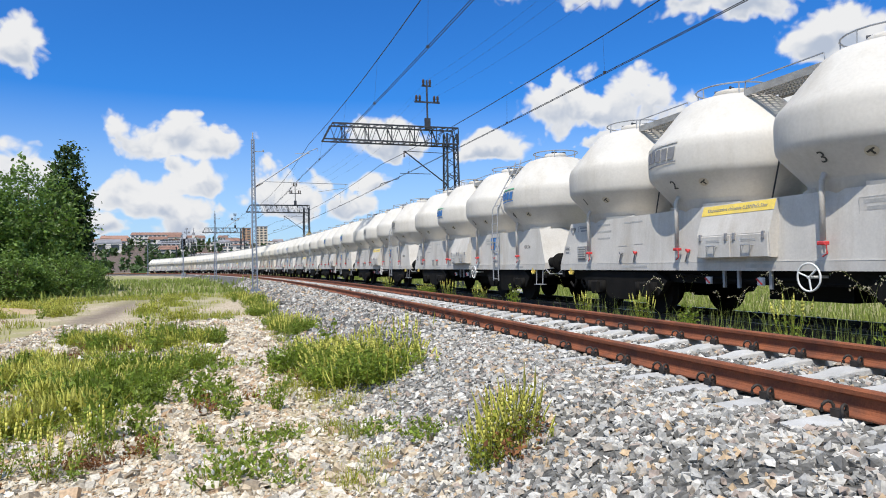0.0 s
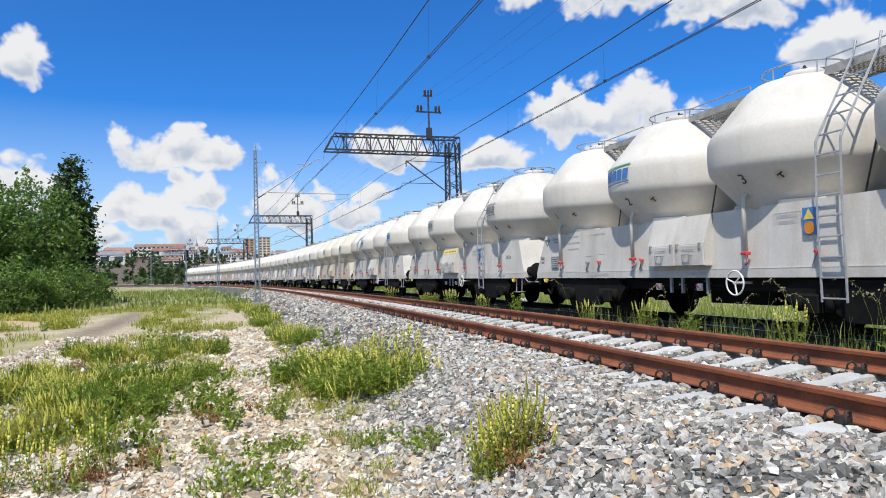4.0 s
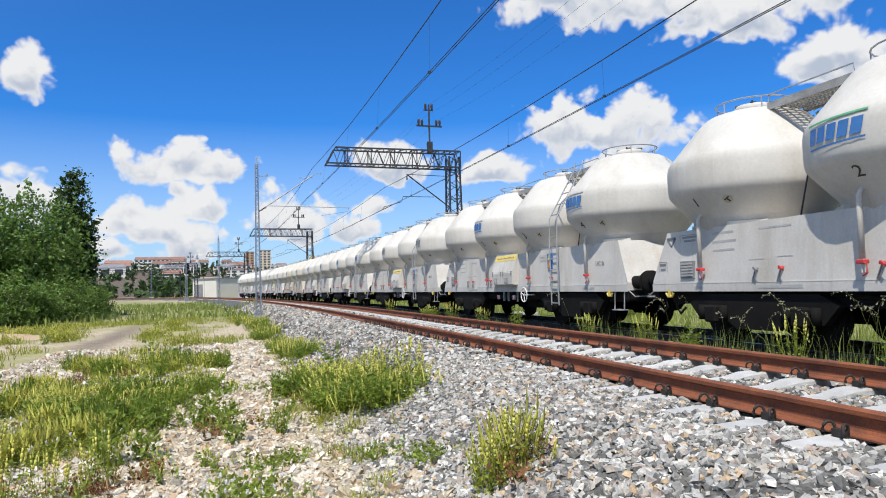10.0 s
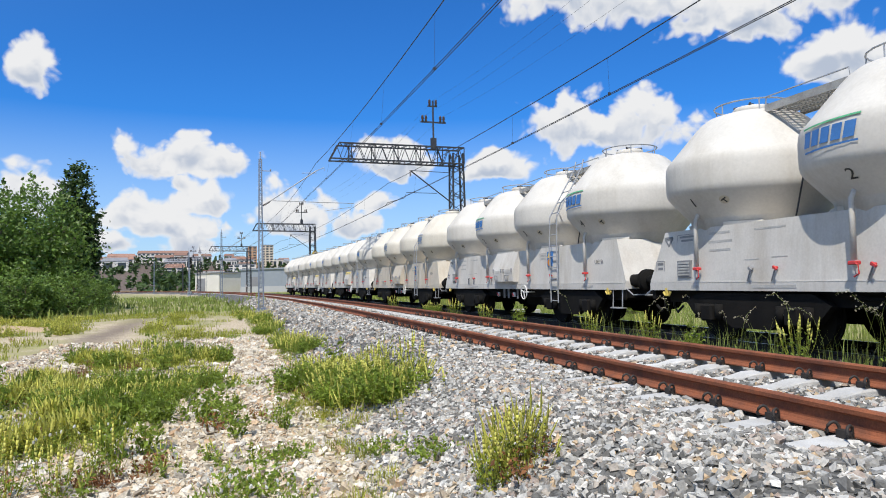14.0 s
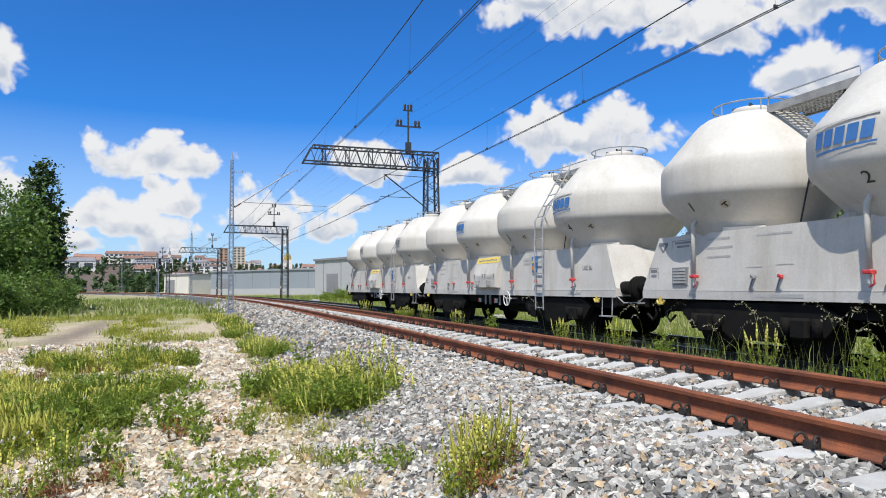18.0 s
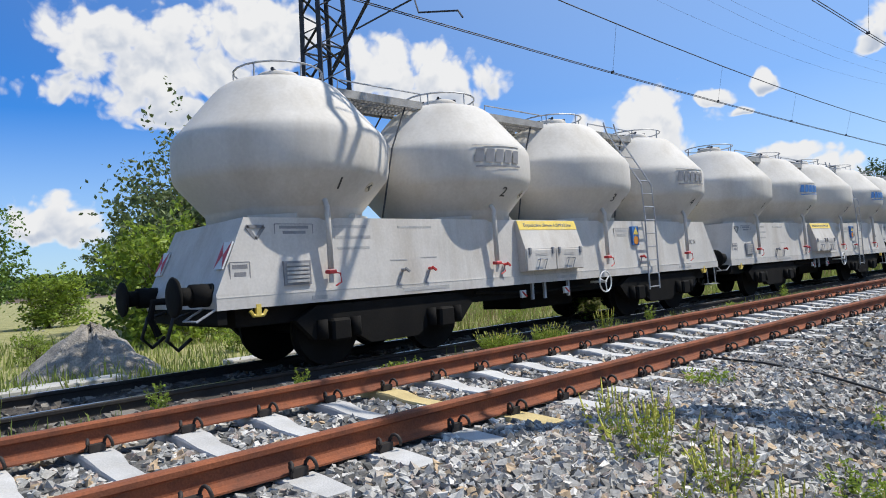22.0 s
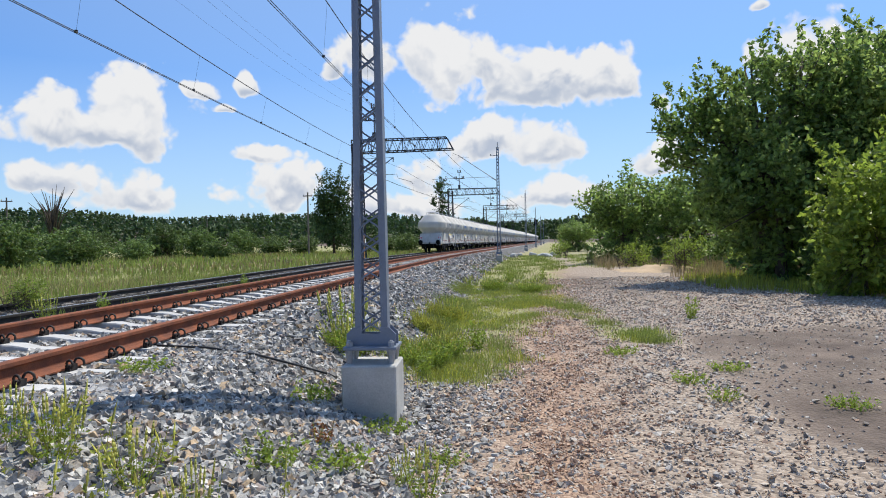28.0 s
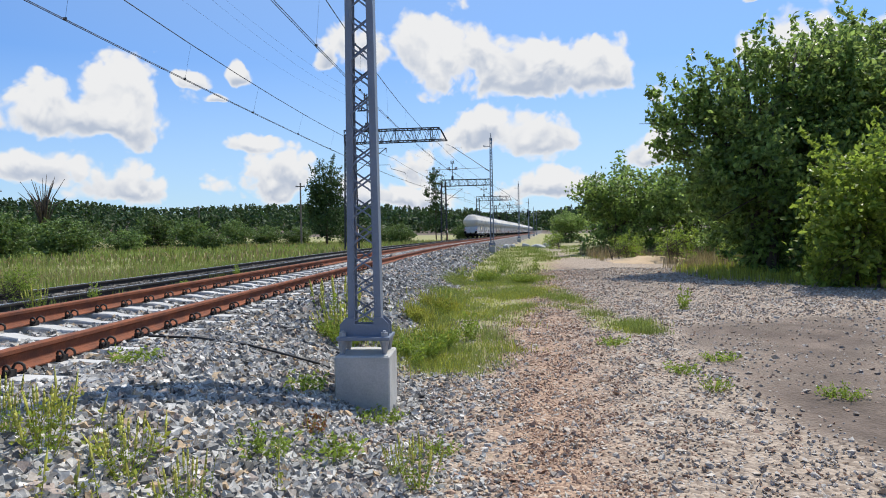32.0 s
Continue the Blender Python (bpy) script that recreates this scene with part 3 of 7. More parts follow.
def lateral(x, y):
    """How far a place lies from the first track's middle."""
    sl = np.gradient(TAB_X, TAB_Y)
    return (x - (XC - np.interp(y, TAB_Y, TAB_X))) * np.cos(np.arctan(np.interp(y, TAB_Y, sl)))


def wob(x, y):
    return (0.5 * np.sin(x * 0.9 + 1.3 * np.sin(y * 0.31)) + 0.5 * np.sin(y * 0.7 + 1.7 * np.sin(x * 0.43 + 2)) + 0.35 * np.sin(2.1 * x - 1.3 * y) + 0.3 * np.sin(3.1 * y + 2.3 * x + 1)) / 1.65


def ground_z(x, y):
    x, y = np.asarray(x, float), np.asarray(y, float)
    l = lateral(x, y)
    z = np.full(np.broadcast(x, y).shape, -0.8)
    z = z + 0.05 * wob(x * 0.8, y * 0.8) * (l < -3.4)
    z = np.where(l > -3.5, -0.8 + 0.595 * smooth01(-3.5, -1.75, l), z)
    z = np.where(l > 1.6, -0.205 - 0.125 * smooth01(1.6, 2.3, l), z)
    z = np.where(l > 5.5, -0.33 - 0.39 * smooth01(5.5, 7.5, l), z)
    z = np.where(l > 9, z + 0.12 * wob(x * 0.3, y * 0.3), z)
    # wooded and built hills far off
    d = np.hypot(x, y)
    az = np.degrees(np.arctan2(-x, y))
    z = z + smooth01(350, 900, d) * (34 + 8 * np.sin(az * 0.13) + 2 * np.sin(az * 0.5)) * (smooth01(60, 120, np.abs(az + 10)) * (0.98 - 0.5 * smooth01(165, 178, np.abs(az))) + smooth01(70, 20, np.abs(az)) * 0.85)
    return z


# ---- ground ----
def ground_material():
    m = mat("earth_and_grit", (0.42, 0.36, 0.28), 0.95, var=0.3, scale=0.9, fine=45, bump=0.6, bump_dist=0.03)
    nt = m.node_tree
    N, L = nt.nodes.new, nt.links.new
    b = nt.nodes["Principled BSDF"]
    at_ = N("ShaderNodeAttribute"); at_.attribute_name = "cover"
    sep = N("ShaderNodeSeparateColor"); L(at_.outputs["Color"], sep.inputs[0])
    co = N("ShaderNodeTexCoord")
    n1 = N("ShaderNodeTexNoise"); n1.inputs["Scale"].default_value, n1.inputs["Detail"].default_value, n1.inputs["Roughness"].default_value = 1.3, 7, 0.65
    n2 = N("ShaderNodeTexNoise"); n2.inputs["Scale"].default_value, n2.inputs["Detail"].default_value = 26, 5
    L(co.outputs["Object"], n1.inputs["Vector"]); L(co.outputs["Object"], n2.inputs["Vector"])

    def ramp(src, a, b2, c1, c2):
        r = N("ShaderNodeMapRange"); r.inputs["From Min"].default_value, r.inputs["From Max"].default_value = a, b2
        L(src, r.inputs["Value"])
        x = N("ShaderNodeMixRGB"); x.inputs[1].default_value, x.inputs[2].default_value = (*c1, 1), (*c2, 1)
        L(r.outputs[0], x.inputs[0])
        return x.outputs[0]

    # small stones trodden into the ground, each with its own tone
    cells = N("ShaderNodeTexVoronoi"); cells.inputs["Scale"].default_value = 30
    L(co.outputs["Object"], cells.inputs["Vector"])
    tone = N("ShaderNodeSeparateColor"); L(cells.outputs["Color"], tone.inputs[0])
    grit = ramp(tone.outputs["Red"], 0.0, 1.0, (0.18, 0.135, 0.1), (0.46, 0.37, 0.285))
    rusty = ramp(tone.outputs["Red"], 0.0, 1.0, (0.21, 0.125, 0.08), (0.47, 0.32, 0.215))
    tr = N("ShaderNodeAttribute"); tr.attribute_name = "wheel_track"
    lane = N("ShaderNodeMixRGB"); L(tr.outputs["Fac"], lane.inputs[0]); L(grit, lane.inputs[1]); L(rusty, lane.inputs[2])
    brown = lane.outputs[0]
    pale = ramp(tone.outputs["Green"], 0.0, 1.0, (0.33, 0.26, 0.165), (0.6, 0.5, 0.37))
    rise = N("ShaderNodeBump"); rise.inputs["Strength"].default_value, rise.inputs["Distance"].default_value = 0.7, 0.02
    rise.invert = True
    L(cells.outputs["Distance"], rise.inputs["Height"]); L(rise.outputs[0], b.inputs["Normal"])
    both = N("ShaderNodeMixRGB"); L(at_.outputs["Alpha"], both.inputs[0]); L(brown, both.inputs[1]); L(pale, both.inputs[2])
    earth = both.outputs[0]
    # ballast bed: colour darkened to give the shade in gaps between stones
    grey = ramp(n2.outputs["Fac"], 0.35, 0.65, (0.045, 0.043, 0.04), (0.17, 0.165, 0.155))
    green = ramp(n1.outputs["Fac"], 0.35, 0.65, (0.2, 0.2, 0.07), (0.36, 0.33, 0.14))
    dark = ramp(n1.outputs["Fac"], 0.35, 0.65, (0.055, 0.038, 0.028), (0.2, 0.15, 0.115))

    def over(base, top, fac, soft=0.25):
        a = N("ShaderNodeMath"); a.operation = "MULTIPLY_ADD"; a.inputs[1].default_value, a.inputs[2].default_value = 0.9, -0.45
        L(n1.outputs["Fac"], a.inputs[0])
        s = N("ShaderNodeMath"); L(a.outputs[0], s.inputs[0]); L(fac, s.inputs[1])
        r = N("ShaderNodeMapRange"); r.inputs["From Min"].default_value, r.inputs["From Max"].default_value = 0.5 - soft, 0.5 + soft
        L(s.outputs[0], r.inputs["Value"])
        x = N("ShaderNodeMixRGB"); L(r.outputs[0], x.inputs[0]); L(base, x.inputs[1]); L(top, x.inputs[2])
        return x.outputs[0]

    c = over(earth, dark, sep.outputs["Blue"])
    c = over(c, green, sep.outputs["Green"])
    c = over(c, grey, sep.outputs["Red"], 0.12)
    # ground of the main track, painted darker for the shade under the train
    shade_at = N("ShaderNodeAttribute"); shade_at.attribute_name = "train_shade"
    old = ramp(n2.outputs["Fac"], 0.35, 0.65, (0.022, 0.019, 0.016), (0.085, 0.073, 0.06))
    om = N("ShaderNodeMixRGB"); L(shade_at.outputs["Fac"], om.inputs[0]); L(c, om.inputs[1]); L(old, om.inputs[2])
    c = om.outputs[0]
    L(c, b.inputs["Base Color"])
    return m


def cover(x, y):
    """What lies on the ground: ballast, grass, dark trodden soil (0 to 1 each)."""
    x, y = np.asarray(x, float), np.asarray(y, float)
    l = lateral(x, y)
    ballast = ((l > -3.3) & (l < 6.3)) * 1.0
    w = wob(x * 1.3, y * 1.1)
    # far side: meadow
    grass = np.where(l > 6.6, 0.95, 0.0)
    # own side, ahead (y > 0): tufts beside the path
    strip = np.exp(-((l + 6.5 + 0.3 * np.sin(y * 0.2)) / 1.9) ** 4) * smooth01(4.5, 8, y)
    edge = np.exp(-((l + 3.5) / 0.5) ** 2) * (0.45 + 0.4 * w)
    leftside = smooth01(-8.6, -10.2, l) * (0.5 + 0.45 * w)
    ahead = np.maximum(np.maximum(strip * (0.55 + 0.5 * w), edge), leftside)
    ahead = np.maximum(ahead, smooth01(26, 45, y) * 0.75)
    # own side, behind (y < 0): a ragged strip by the ballast, and a thin one beyond the wheel track
    w2 = wob(x * 2.1 + 4, y * 1.5)
    mid, wide = np.interp(-y, (9, 20, 40, 80), (-3.75, -4.2, -5.2, -6.0)), np.interp(-y, (9, 20, 40, 80), (0.7, 1.6, 2.6, 3.0))
    st2 = np.exp(-((l - mid) / wide) ** 4) * smooth01(-7.6, -9.2, y) * (0.8 + 0.4 * w2)
    st2 = np.maximum(st2, np.exp(-((l + 3.2) / 0.4) ** 2) * smooth01(-8.0, -9.5, y) * 0.95)
    st3 = np.exp(-((l + 6.35 + 0.12 * (y + 14)) / 0.55) ** 2) * smooth01(-10, -12, y) * smooth01(-24, -19, y) * (0.7 + 0.4 * w2)
    right = smooth01(-11.5, -13.5, l) * smooth01(-17, -22, y) * 0.9
    behind = np.maximum(np.maximum(st2, st3), np.maximum(right, smooth01(-45, -70, y) * 0.6))
    behind = np.maximum(behind, smooth01(-34, -44, y) * smooth01(-7.0, -9.0, l) * 0.6)
    grass = np.maximum(grass, np.where(l < -3.0, np.where(y > 0, ahead, behind), 0))
    patch = smooth01(-2.1, -2.9, x + 0.25 * w2) * smooth01(-1.0, 0.6, y - np.interp(-x, (2.3, 3.1, 7.6), (-9.6, -12.0, -14.0)) + 0.5 * w) * smooth01(-10.5, -8, x) * 0.8 + np.exp(-((x + 3.9 + 0.1 * (y + 25)) / 1.3) ** 2 - ((y + 25) / 8.0) ** 4) * 0.75
    soil = np.where(y < 0, patch * smooth01(-0.5 + 0.6 * w2, -3.8 + 0.6 * w2, y) * (0.8 + 0.35 * wob(x * 1.5, y * 1.2)), np.exp(-((l + 9.0) / 1.0) ** 2) * smooth01(10, 16, y) * 0.6)
    far = smooth01(330, 420, np.hypot(x, y))
    return ballast, np.clip(grass * (1 - far), 0, 1), np.clip(np.maximum(soil, far), 0, 1)


def wheel_track(x, y):
    """The rust-brown lane along which vehicles come, behind."""
    c, w = np.interp(-y, (5, 10, 15, 22, 40), (-0.3, -0.75, -1.1, -1.7, -3.4)), np.interp(-y, (4, 10, 15, 40), (0.42, 0.72, 0.75, 1.0))
    return np.exp(-((x - c + 0.18 * wob(x * 2, y * 2)) / w) ** 2) * (y < 0)


def build_ground():
    def axis(near, fine, far, steps):
        a = list(np.arange(-near, near + 1e-6, fine))
        g = np.geomspace(near + fine, far, steps)
        return np.array([-v for v in g[::-1]] + a + list(g))
    gx, gy = axis(16, 0.2, 4500, 48), axis(44, 0.3, 4500, 48)
    X, Y = np.meshgrid(gx, gy)
    Z = ground_z(X, Y)
    near = (np.abs(X) < 15) & (np.abs(Y) < 40)
    Z = Z + near * 0.012 * np.sin(X * 7.3 + 2 * np.sin(Y * 3.1)) * np.sin(Y * 6.1 + X)
    v = np.stack([X, Y, Z], -1).reshape(-1, 3)
    w = len(gx)
    i = (np.arange(len(gy) - 1)[:, None] * w + np.arange(w - 1)[None]).ravel()
    f = np.stack([i, i + 1, i + 1 + w, i + w], 1)
    me = np_mesh("ground", v, f, [ground_material()], smooth=True)
    b, g, s = cover(v[:, 0], v[:, 1])
    col = me.color_attributes.new("cover", "FLOAT_COLOR", "POINT")
    col.data.foreach_set("color", np.stack([b, g, s, smooth01(-1.5, 2.0, v[:, 1])], 1).astype(np.float32).ravel())
    lane = me.attributes.new("wheel_track", "FLOAT", "POINT")
    lane.data.foreach_set("value", wheel_track(v[:, 0], v[:, 1]).astype(np.float32))
    lv = lateral(v[:, 0], v[:, 1])
    # band along the main track where the train's shade is painted
    train_shade = me.attributes.new("train_shade", "FLOAT", "POINT")
    train_shade.data.foreach_set("value", (smooth01(2.0, 2.5, lv) * smooth01(6.9, 6.2, lv)).astype(np.float32))
    thing("ground", "stony earth with patches of grass, ballast and trodden soil", "ground", kind="structure", data=me)


build_ground()

# ---- loose stones ----
rng = np.random.default_rng(7)


def rock_shapes(k, flat, small):
    """A few uneven angular stones: broken cubes of 12 triangles, or chips of 8."""
    if small:
        base = np.array([(1, 0, 0), (-1, 0, 0), (0, 1, 0), (0, -1, 0), (0, 0, 1), (0, 0, -1)], float)
        faces = np.array([(0, 2, 4), (2, 1, 4), (1, 3, 4), (3, 0, 4), (2, 0, 5), (1, 2, 5), (3, 1, 5), (0, 3, 5)])
    else:
        base = np.array([(x, y, z) for z in (-1, 1) for y in (-1, 1) for x in (-1, 1)], float) * 0.72
        faces = np.array([(0, 2, 3), (0, 3, 1), (4, 5, 7), (4, 7, 6), (0, 1, 5), (0, 5, 4), (2, 6, 7), (2, 7, 3), (0, 4, 6), (0, 6, 2), (1, 3, 7), (1, 7, 5)])
    return np.array([(base + rng.uniform(-0.42, 0.42, base.shape)) * rng.uniform(0.65, 1.2, 3) * (1, 1, flat) for _ in range(k)]), faces


def scatter_stones(name, label, x, y, size, material, flat=0.75, sink=0.15, zlift=0.0, small=False):
    shapes, faces = rock_shapes(24, flat, small)
    n = len(x)
    pick = rng.integers(0, len(shapes), n)
    a, t1, t2 = rng.uniform(0, 6.28, n), rng.normal(0, 0.5, n), rng.normal(0, 0.5, n)
    v = shapes[pick] * (size * rng.uniform(0.6, 1.35, n))[:, None, None]
    c, s = np.cos(t1)[:, None], np.sin(t1)[:, None]
    v = np.stack([v[..., 0], v[..., 1] * c - v[..., 2] * s, v[..., 1] * s + v[..., 2] * c], -1)
    c, s = np.cos(t2)[:, None], np.sin(t2)[:, None]
    v = np.stack([v[..., 0] * c + v[..., 2] * s, v[..., 1], -v[..., 0] * s + v[..., 2] * c], -1)
    c, s = np.cos(a)[:, None], np.sin(a)[:, None]
    v = np.stack([v[..., 0] * c - v[..., 1] * s, v[..., 0] * s + v[..., 1] * c, v[..., 2]], -1)
    z = ground_z(x, y) + size * (0.5 - sink) * rng.uniform(0.2, 1.0, n) + zlift
    v = v + np.stack([x, y, z], 1)[:, None]
    f = (faces[None] + (np.arange(n) * shapes.shape[1])[:, None, None]).reshape(-1, 3)
    thing(name, label, "stones", kind="stuff", data=np_mesh(name, v.reshape(-1, 3), f, [material]))


def along_band(n, l0, l1, y0, y1):
    y, l = rng.uniform(y0, y1, n), rng.uniform(l0, l1, n)
    x = XC - np.interp(y, TAB_Y, TAB_X) + l
    return x, y


def clear_of_rails(x, y):
    l = lateral(x, y)
    k = (0.358 - y) / 0.6
    on_sleeper = (np.abs(k - np.round(k)) * 0.6 < 0.125) & (np.abs(l) < 1.3)
    return ~(on_sleeper | (np.abs(np.abs(l) - 0.753) < 0.09))


def ballast():
    xs, ys, ss = [], [], []
    for n, l0, l1, y0, y1, s in ((30000, -3.5, 2.4, -9, 9, 0.03), (9000, -3.4, -0.9, -6, 8, 0.022), (9000, -3.7, -1.0, -8, -3, 0.03), (6000, -3.5, -1.0, 3, 9, 0.027), (11000, -3.4, 2.2, 9, 24, 0.038), (11000, -3.4, 2.2, -24, -9, 0.036), (7000, -3.3, 2.2, 24, 60, 0.06), (6000, -3.3, 2.2, -60, -24, 0.06)):
        x, y = along_band(n, l0, l1, y0, y1)
        xs.append(x); ys.append(y); ss.append(np.full(n, s))
    x, y, s = np.concatenate(xs), np.concatenate(ys), np.concatenate(ss)
    l = lateral(x, y)
    keep = clear_of_rails(x, y) & (rng.uniform(0, 1, len(x)) < 1.25 - 0.9 * smooth01(-2.9, -3.6, l))
    scatter_stones("ballast", "loose grey crushed-stone ballast under the tracks", x[keep], y[keep], s[keep], M_BALLAST)
    # stones of the main track, in tones darkened for the train's shade
    x, y = along_band(7500, 2.25, 6.2, -32, 18)
    l = np.abs(lateral(x, y) - np.array([lat2(v) for v in y]))
    k = np.abs(l - 0.753) > 0.1
    scatter_stones("shade_ballast", "ballast of the main track, darkened for the train's shade", x[k], y[k], np.full(k.sum(), 0.036), M_SHADEBALLAST, 0.7)


def path_stones():
    n = 95000
    y, l = 2.2 + 20 * rng.uniform(0, 1, n) ** 1.9, rng.uniform(-9.5, -3.0, n)
    x = XC - np.interp(y, TAB_Y, TAB_X) + l
    g = cover(x, y)[1]
    k = rng.uniform(0, 1, n) < np.clip(1.15 - g, 0.2, 1) * np.where(l > -6.2, 1, 0.6)
    size = np.where(rng.uniform(0, 1, n) < 0.08, 0.042, 0.018) * (1 + 0.03 * y)
    scatter_stones("path_gravel", "pale broken stones strewn over the track-side path", x[k], y[k], size[k], M_PEBBLE, 0.5)
    # coarse stones spilt beside the mast's foot
    n = 7000
    x, y = rng.uniform(-0.6, 1.7, n), rng.uniform(-10.5, -3.2, n)
    k = (rng.uniform(0, 1, n) < 1 - 0.75 * wheel_track(x, y)) & (rng.uniform(0, 1, n) < 1.1 - cover(x, y)[1]) & (rng.uniform(0, 1, n) < smooth01(-10.5, -7.5, y) * smooth01(-0.6, 0.7, x + 0.25 * wob(x * 3, y * 2)))
    scatter_stones("spilt_ballast", "grey and ochre stones spilt beside the mast", x[k], y[k], np.full(k.sum(), 0.024), M_BALLAST, 0.65)
    # grit of the service path
    n = 95000
    y, l = -2.9 - 26 * rng.uniform(0, 1, n) ** 1.7, rng.uniform(-14, -3.0, n)
    x = XC - np.interp(y, TAB_Y, TAB_X) + l
    b, g, so = cover(x, y)
    lane = wheel_track(x, y)
    k = (rng.uniform(0, 1, n) < np.clip(1.1 - g, 0.15, 1) * np.clip(1.05 - 1.25 * so, 0.06, 1)) & (rng.uniform(0, 1, n) < 1 - 0.7 * lane)
    size = np.where(rng.uniform(0, 1, n) < 0.12, 0.027, 0.0145) * (1 - 0.03 * y)
    scatter_stones("grey_gravel", "grey and ochre grit scattered over the service path", x[k], y[k], size[k], M_GRIT, 0.6, small=True)
    n = 34000
    y = -2.9 - 26 * rng.uniform(0, 1, n) ** 1.6
    x = np.interp(-y, (5, 10, 15, 22, 40), (-0.3, -0.75, -1.1, -1.7, -3.4)) + rng.normal(0, 0.42, n) * np.interp(-y, (4, 10, 30), (1, 1.6, 2))
    k = rng.uniform(0, 1, n) < np.clip(1.1 - cover(x, y)[1], 0.15, 1)
    size = np.where(rng.uniform(0, 1, n) < 0.08, 0.022, 0.0105) * (1 - 0.035 * y)
    scatter_stones("rusty_grit", "rust-brown grit worn into a wheel track", x[k], y[k], size[k], M_REDGRIT, 0.5, small=True)


ballast()
path_stones()


# ---- the two tracks ----
RAIL = [(-0.075, -0.172), (0.075, -0.172), (0.075, -0.161), (0.022, -0.145), (0.0085, -0.125), (0.0085, -0.055), (0.034, -0.04), (0.036, -0.012), (0.024, 0.0), (-0.024, 0.0), (-0.036, -0.012), (-0.034, -0.04), (-0.0085, -0.055), (-0.0085, -0.125), (-0.022, -0.145), (-0.075, -0.161)]


def rail(lat, z, head, second=False):
    m = Mesh()
    stations = sorted(set(list(np.arange(-60, 60.1, 2)) + list(np.arange(-420, -60, 10)) + list(np.arange(60, 380, 10))))
    n = len(RAIL)
    vs = []
    for s in stations:
        for u, h in RAIL:
            vs.append(at(s, lat + u + (lat2(s) if second else 0), z + h))
    m.v = [tuple(v) for v in vs]
    for i in range(len(stations) - 1):
        for k in range(n):
            m.f.append((i * n + k, i * n + (k + 1) % n, (i + 1) * n + (k + 1) % n, (i + 1) * n + k))
            m.mi.append(1 if head and k == 8 else 0)
            m.sm.append(False)
    return m


def sleeper_mesh(name, material, half=1.25):
    """Concrete sleeper: thick under the rails, waisted between them."""
    m = Mesh()
    prof = [(-half, 0.105, 0.0), (-0.95, 0.13, 0.0), (-0.5, 0.125, 0.0), (-0.3, 0.105, -0.03), (0.3, 0.105, -0.03), (0.5, 0.125, 0.0), (0.95, 0.13, 0.0), (half, 0.105, 0.0)]
    vs = []
    for x, w, t in prof:
        vs += [(x, -w, t - 0.2), (x, w, t - 0.2), (x, w * 0.86, t - 0.015), (x, w * 0.78, t), (x, -w * 0.78, t), (x, -w * 0.86, t - 0.015)]
    fs = [(i * 6 + j, i * 6 + (j + 1) % 6, i * 6 + 6 + (j + 1) % 6, i * 6 + 6 + j) for i in range(len(prof) - 1) for j in range(6)]
    fs += [tuple(range(5, -1, -1)), tuple(range(42, 48))]
    m.add(vs, [f[::-1] for f in fs])
    return m.data(name, material)


def clip_mesh():
    """Bent spring clip with its anchor."""
    m = Mesh()
    m.smooth = True
    for dy in (-0.045, 0.045):
        pts = [(0.0, dy, 0.0)]
        for j in range(8):
            a = math.pi * (1.1 - 1.35 * j / 7)
            pts.append((0.035 + 0.035 * math.cos(a), dy * (1 + 0.12 * j), 0.035 + 0.038 * math.sin(a)))
        m.tube(pts, 0.011, 5)
    m.smooth = False
    m.box(-0.012, 0.03, -0.05, 0.05, -0.02, 0.03)
    return m.data("rail_clip", M_CLIP)


def tracks():
    t1 = thing("railway_track", "rust-red rails on pale concrete sleepers, little used", "railway track", kind="structure")
    part("rail", rail(-0.753, 0, False), (M_RUST, M_RUST), t1)
    part("rail", rail(0.753, CANT, False), (M_RUST, M_RUST), t1)
    tilt = math.degrees(math.atan2(CANT, 1.507))
    sl, sly, cl = sleeper_mesh("sleeper", M_SLEEPER), sleeper_mesh("sleeper", M_SLEEPER_Y), clip_mesh()
    far = Mesh()
    for k in range(-230, 240):
        s = 0.358 - 0.6 * k
        m = beside(s, 0, CANT / 2 - 0.182) @ pose(0, 0, 0, 0, -tilt, 0)
        if -75 <= k <= 75:
            ob = part("sleeper", sly if k == 8 else sl, None, t1)
            ob.matrix_world = m
            if -32 <= k <= 34:
                for lat in (-0.753, 0.753):
                    for side in (-1, 1):
                        c = part("rail_clip", cl, None, ob)
                        c.matrix_local = pose(lat + side * 0.085, 0, 0.022, 0, 0, 0 if side > 0 else 180)
        else:
            far.box(-1.25, 1.25, -0.12, 0.12, -0.2, 0, m)
    tagged(part("far_sleepers", far, M_SLEEPER, t1), kind="stuff")
    t2 = thing("main_track", "dark running rails with polished heads on old dark sleepers", "railway track", kind="structure")
    part("rail", rail(-0.753, Z2, True, True), (M_OLDRAIL, M_SHINE), t2)
    part("rail", rail(0.753, Z2, True, True), (M_OLDRAIL, M_SHINE), t2)
    so = sleeper_mesh("sleeper", M_SLEEPER_OLD)
    far = Mesh()
    for k in range(-230, 240):
        s = 0.1 - 0.62 * k
        m = beside(s, lat2(s), Z2 - 0.125)
        if -40 <= k <= 45:
            part("sleeper", so, None, t2).matrix_world = m
        else:
            far.box(-1.25, 1.25, -0.12, 0.12, -0.2, 0, m)
    tagged(part("far_sleepers", far, M_SLEEPER_OLD, t2), kind="stuff")


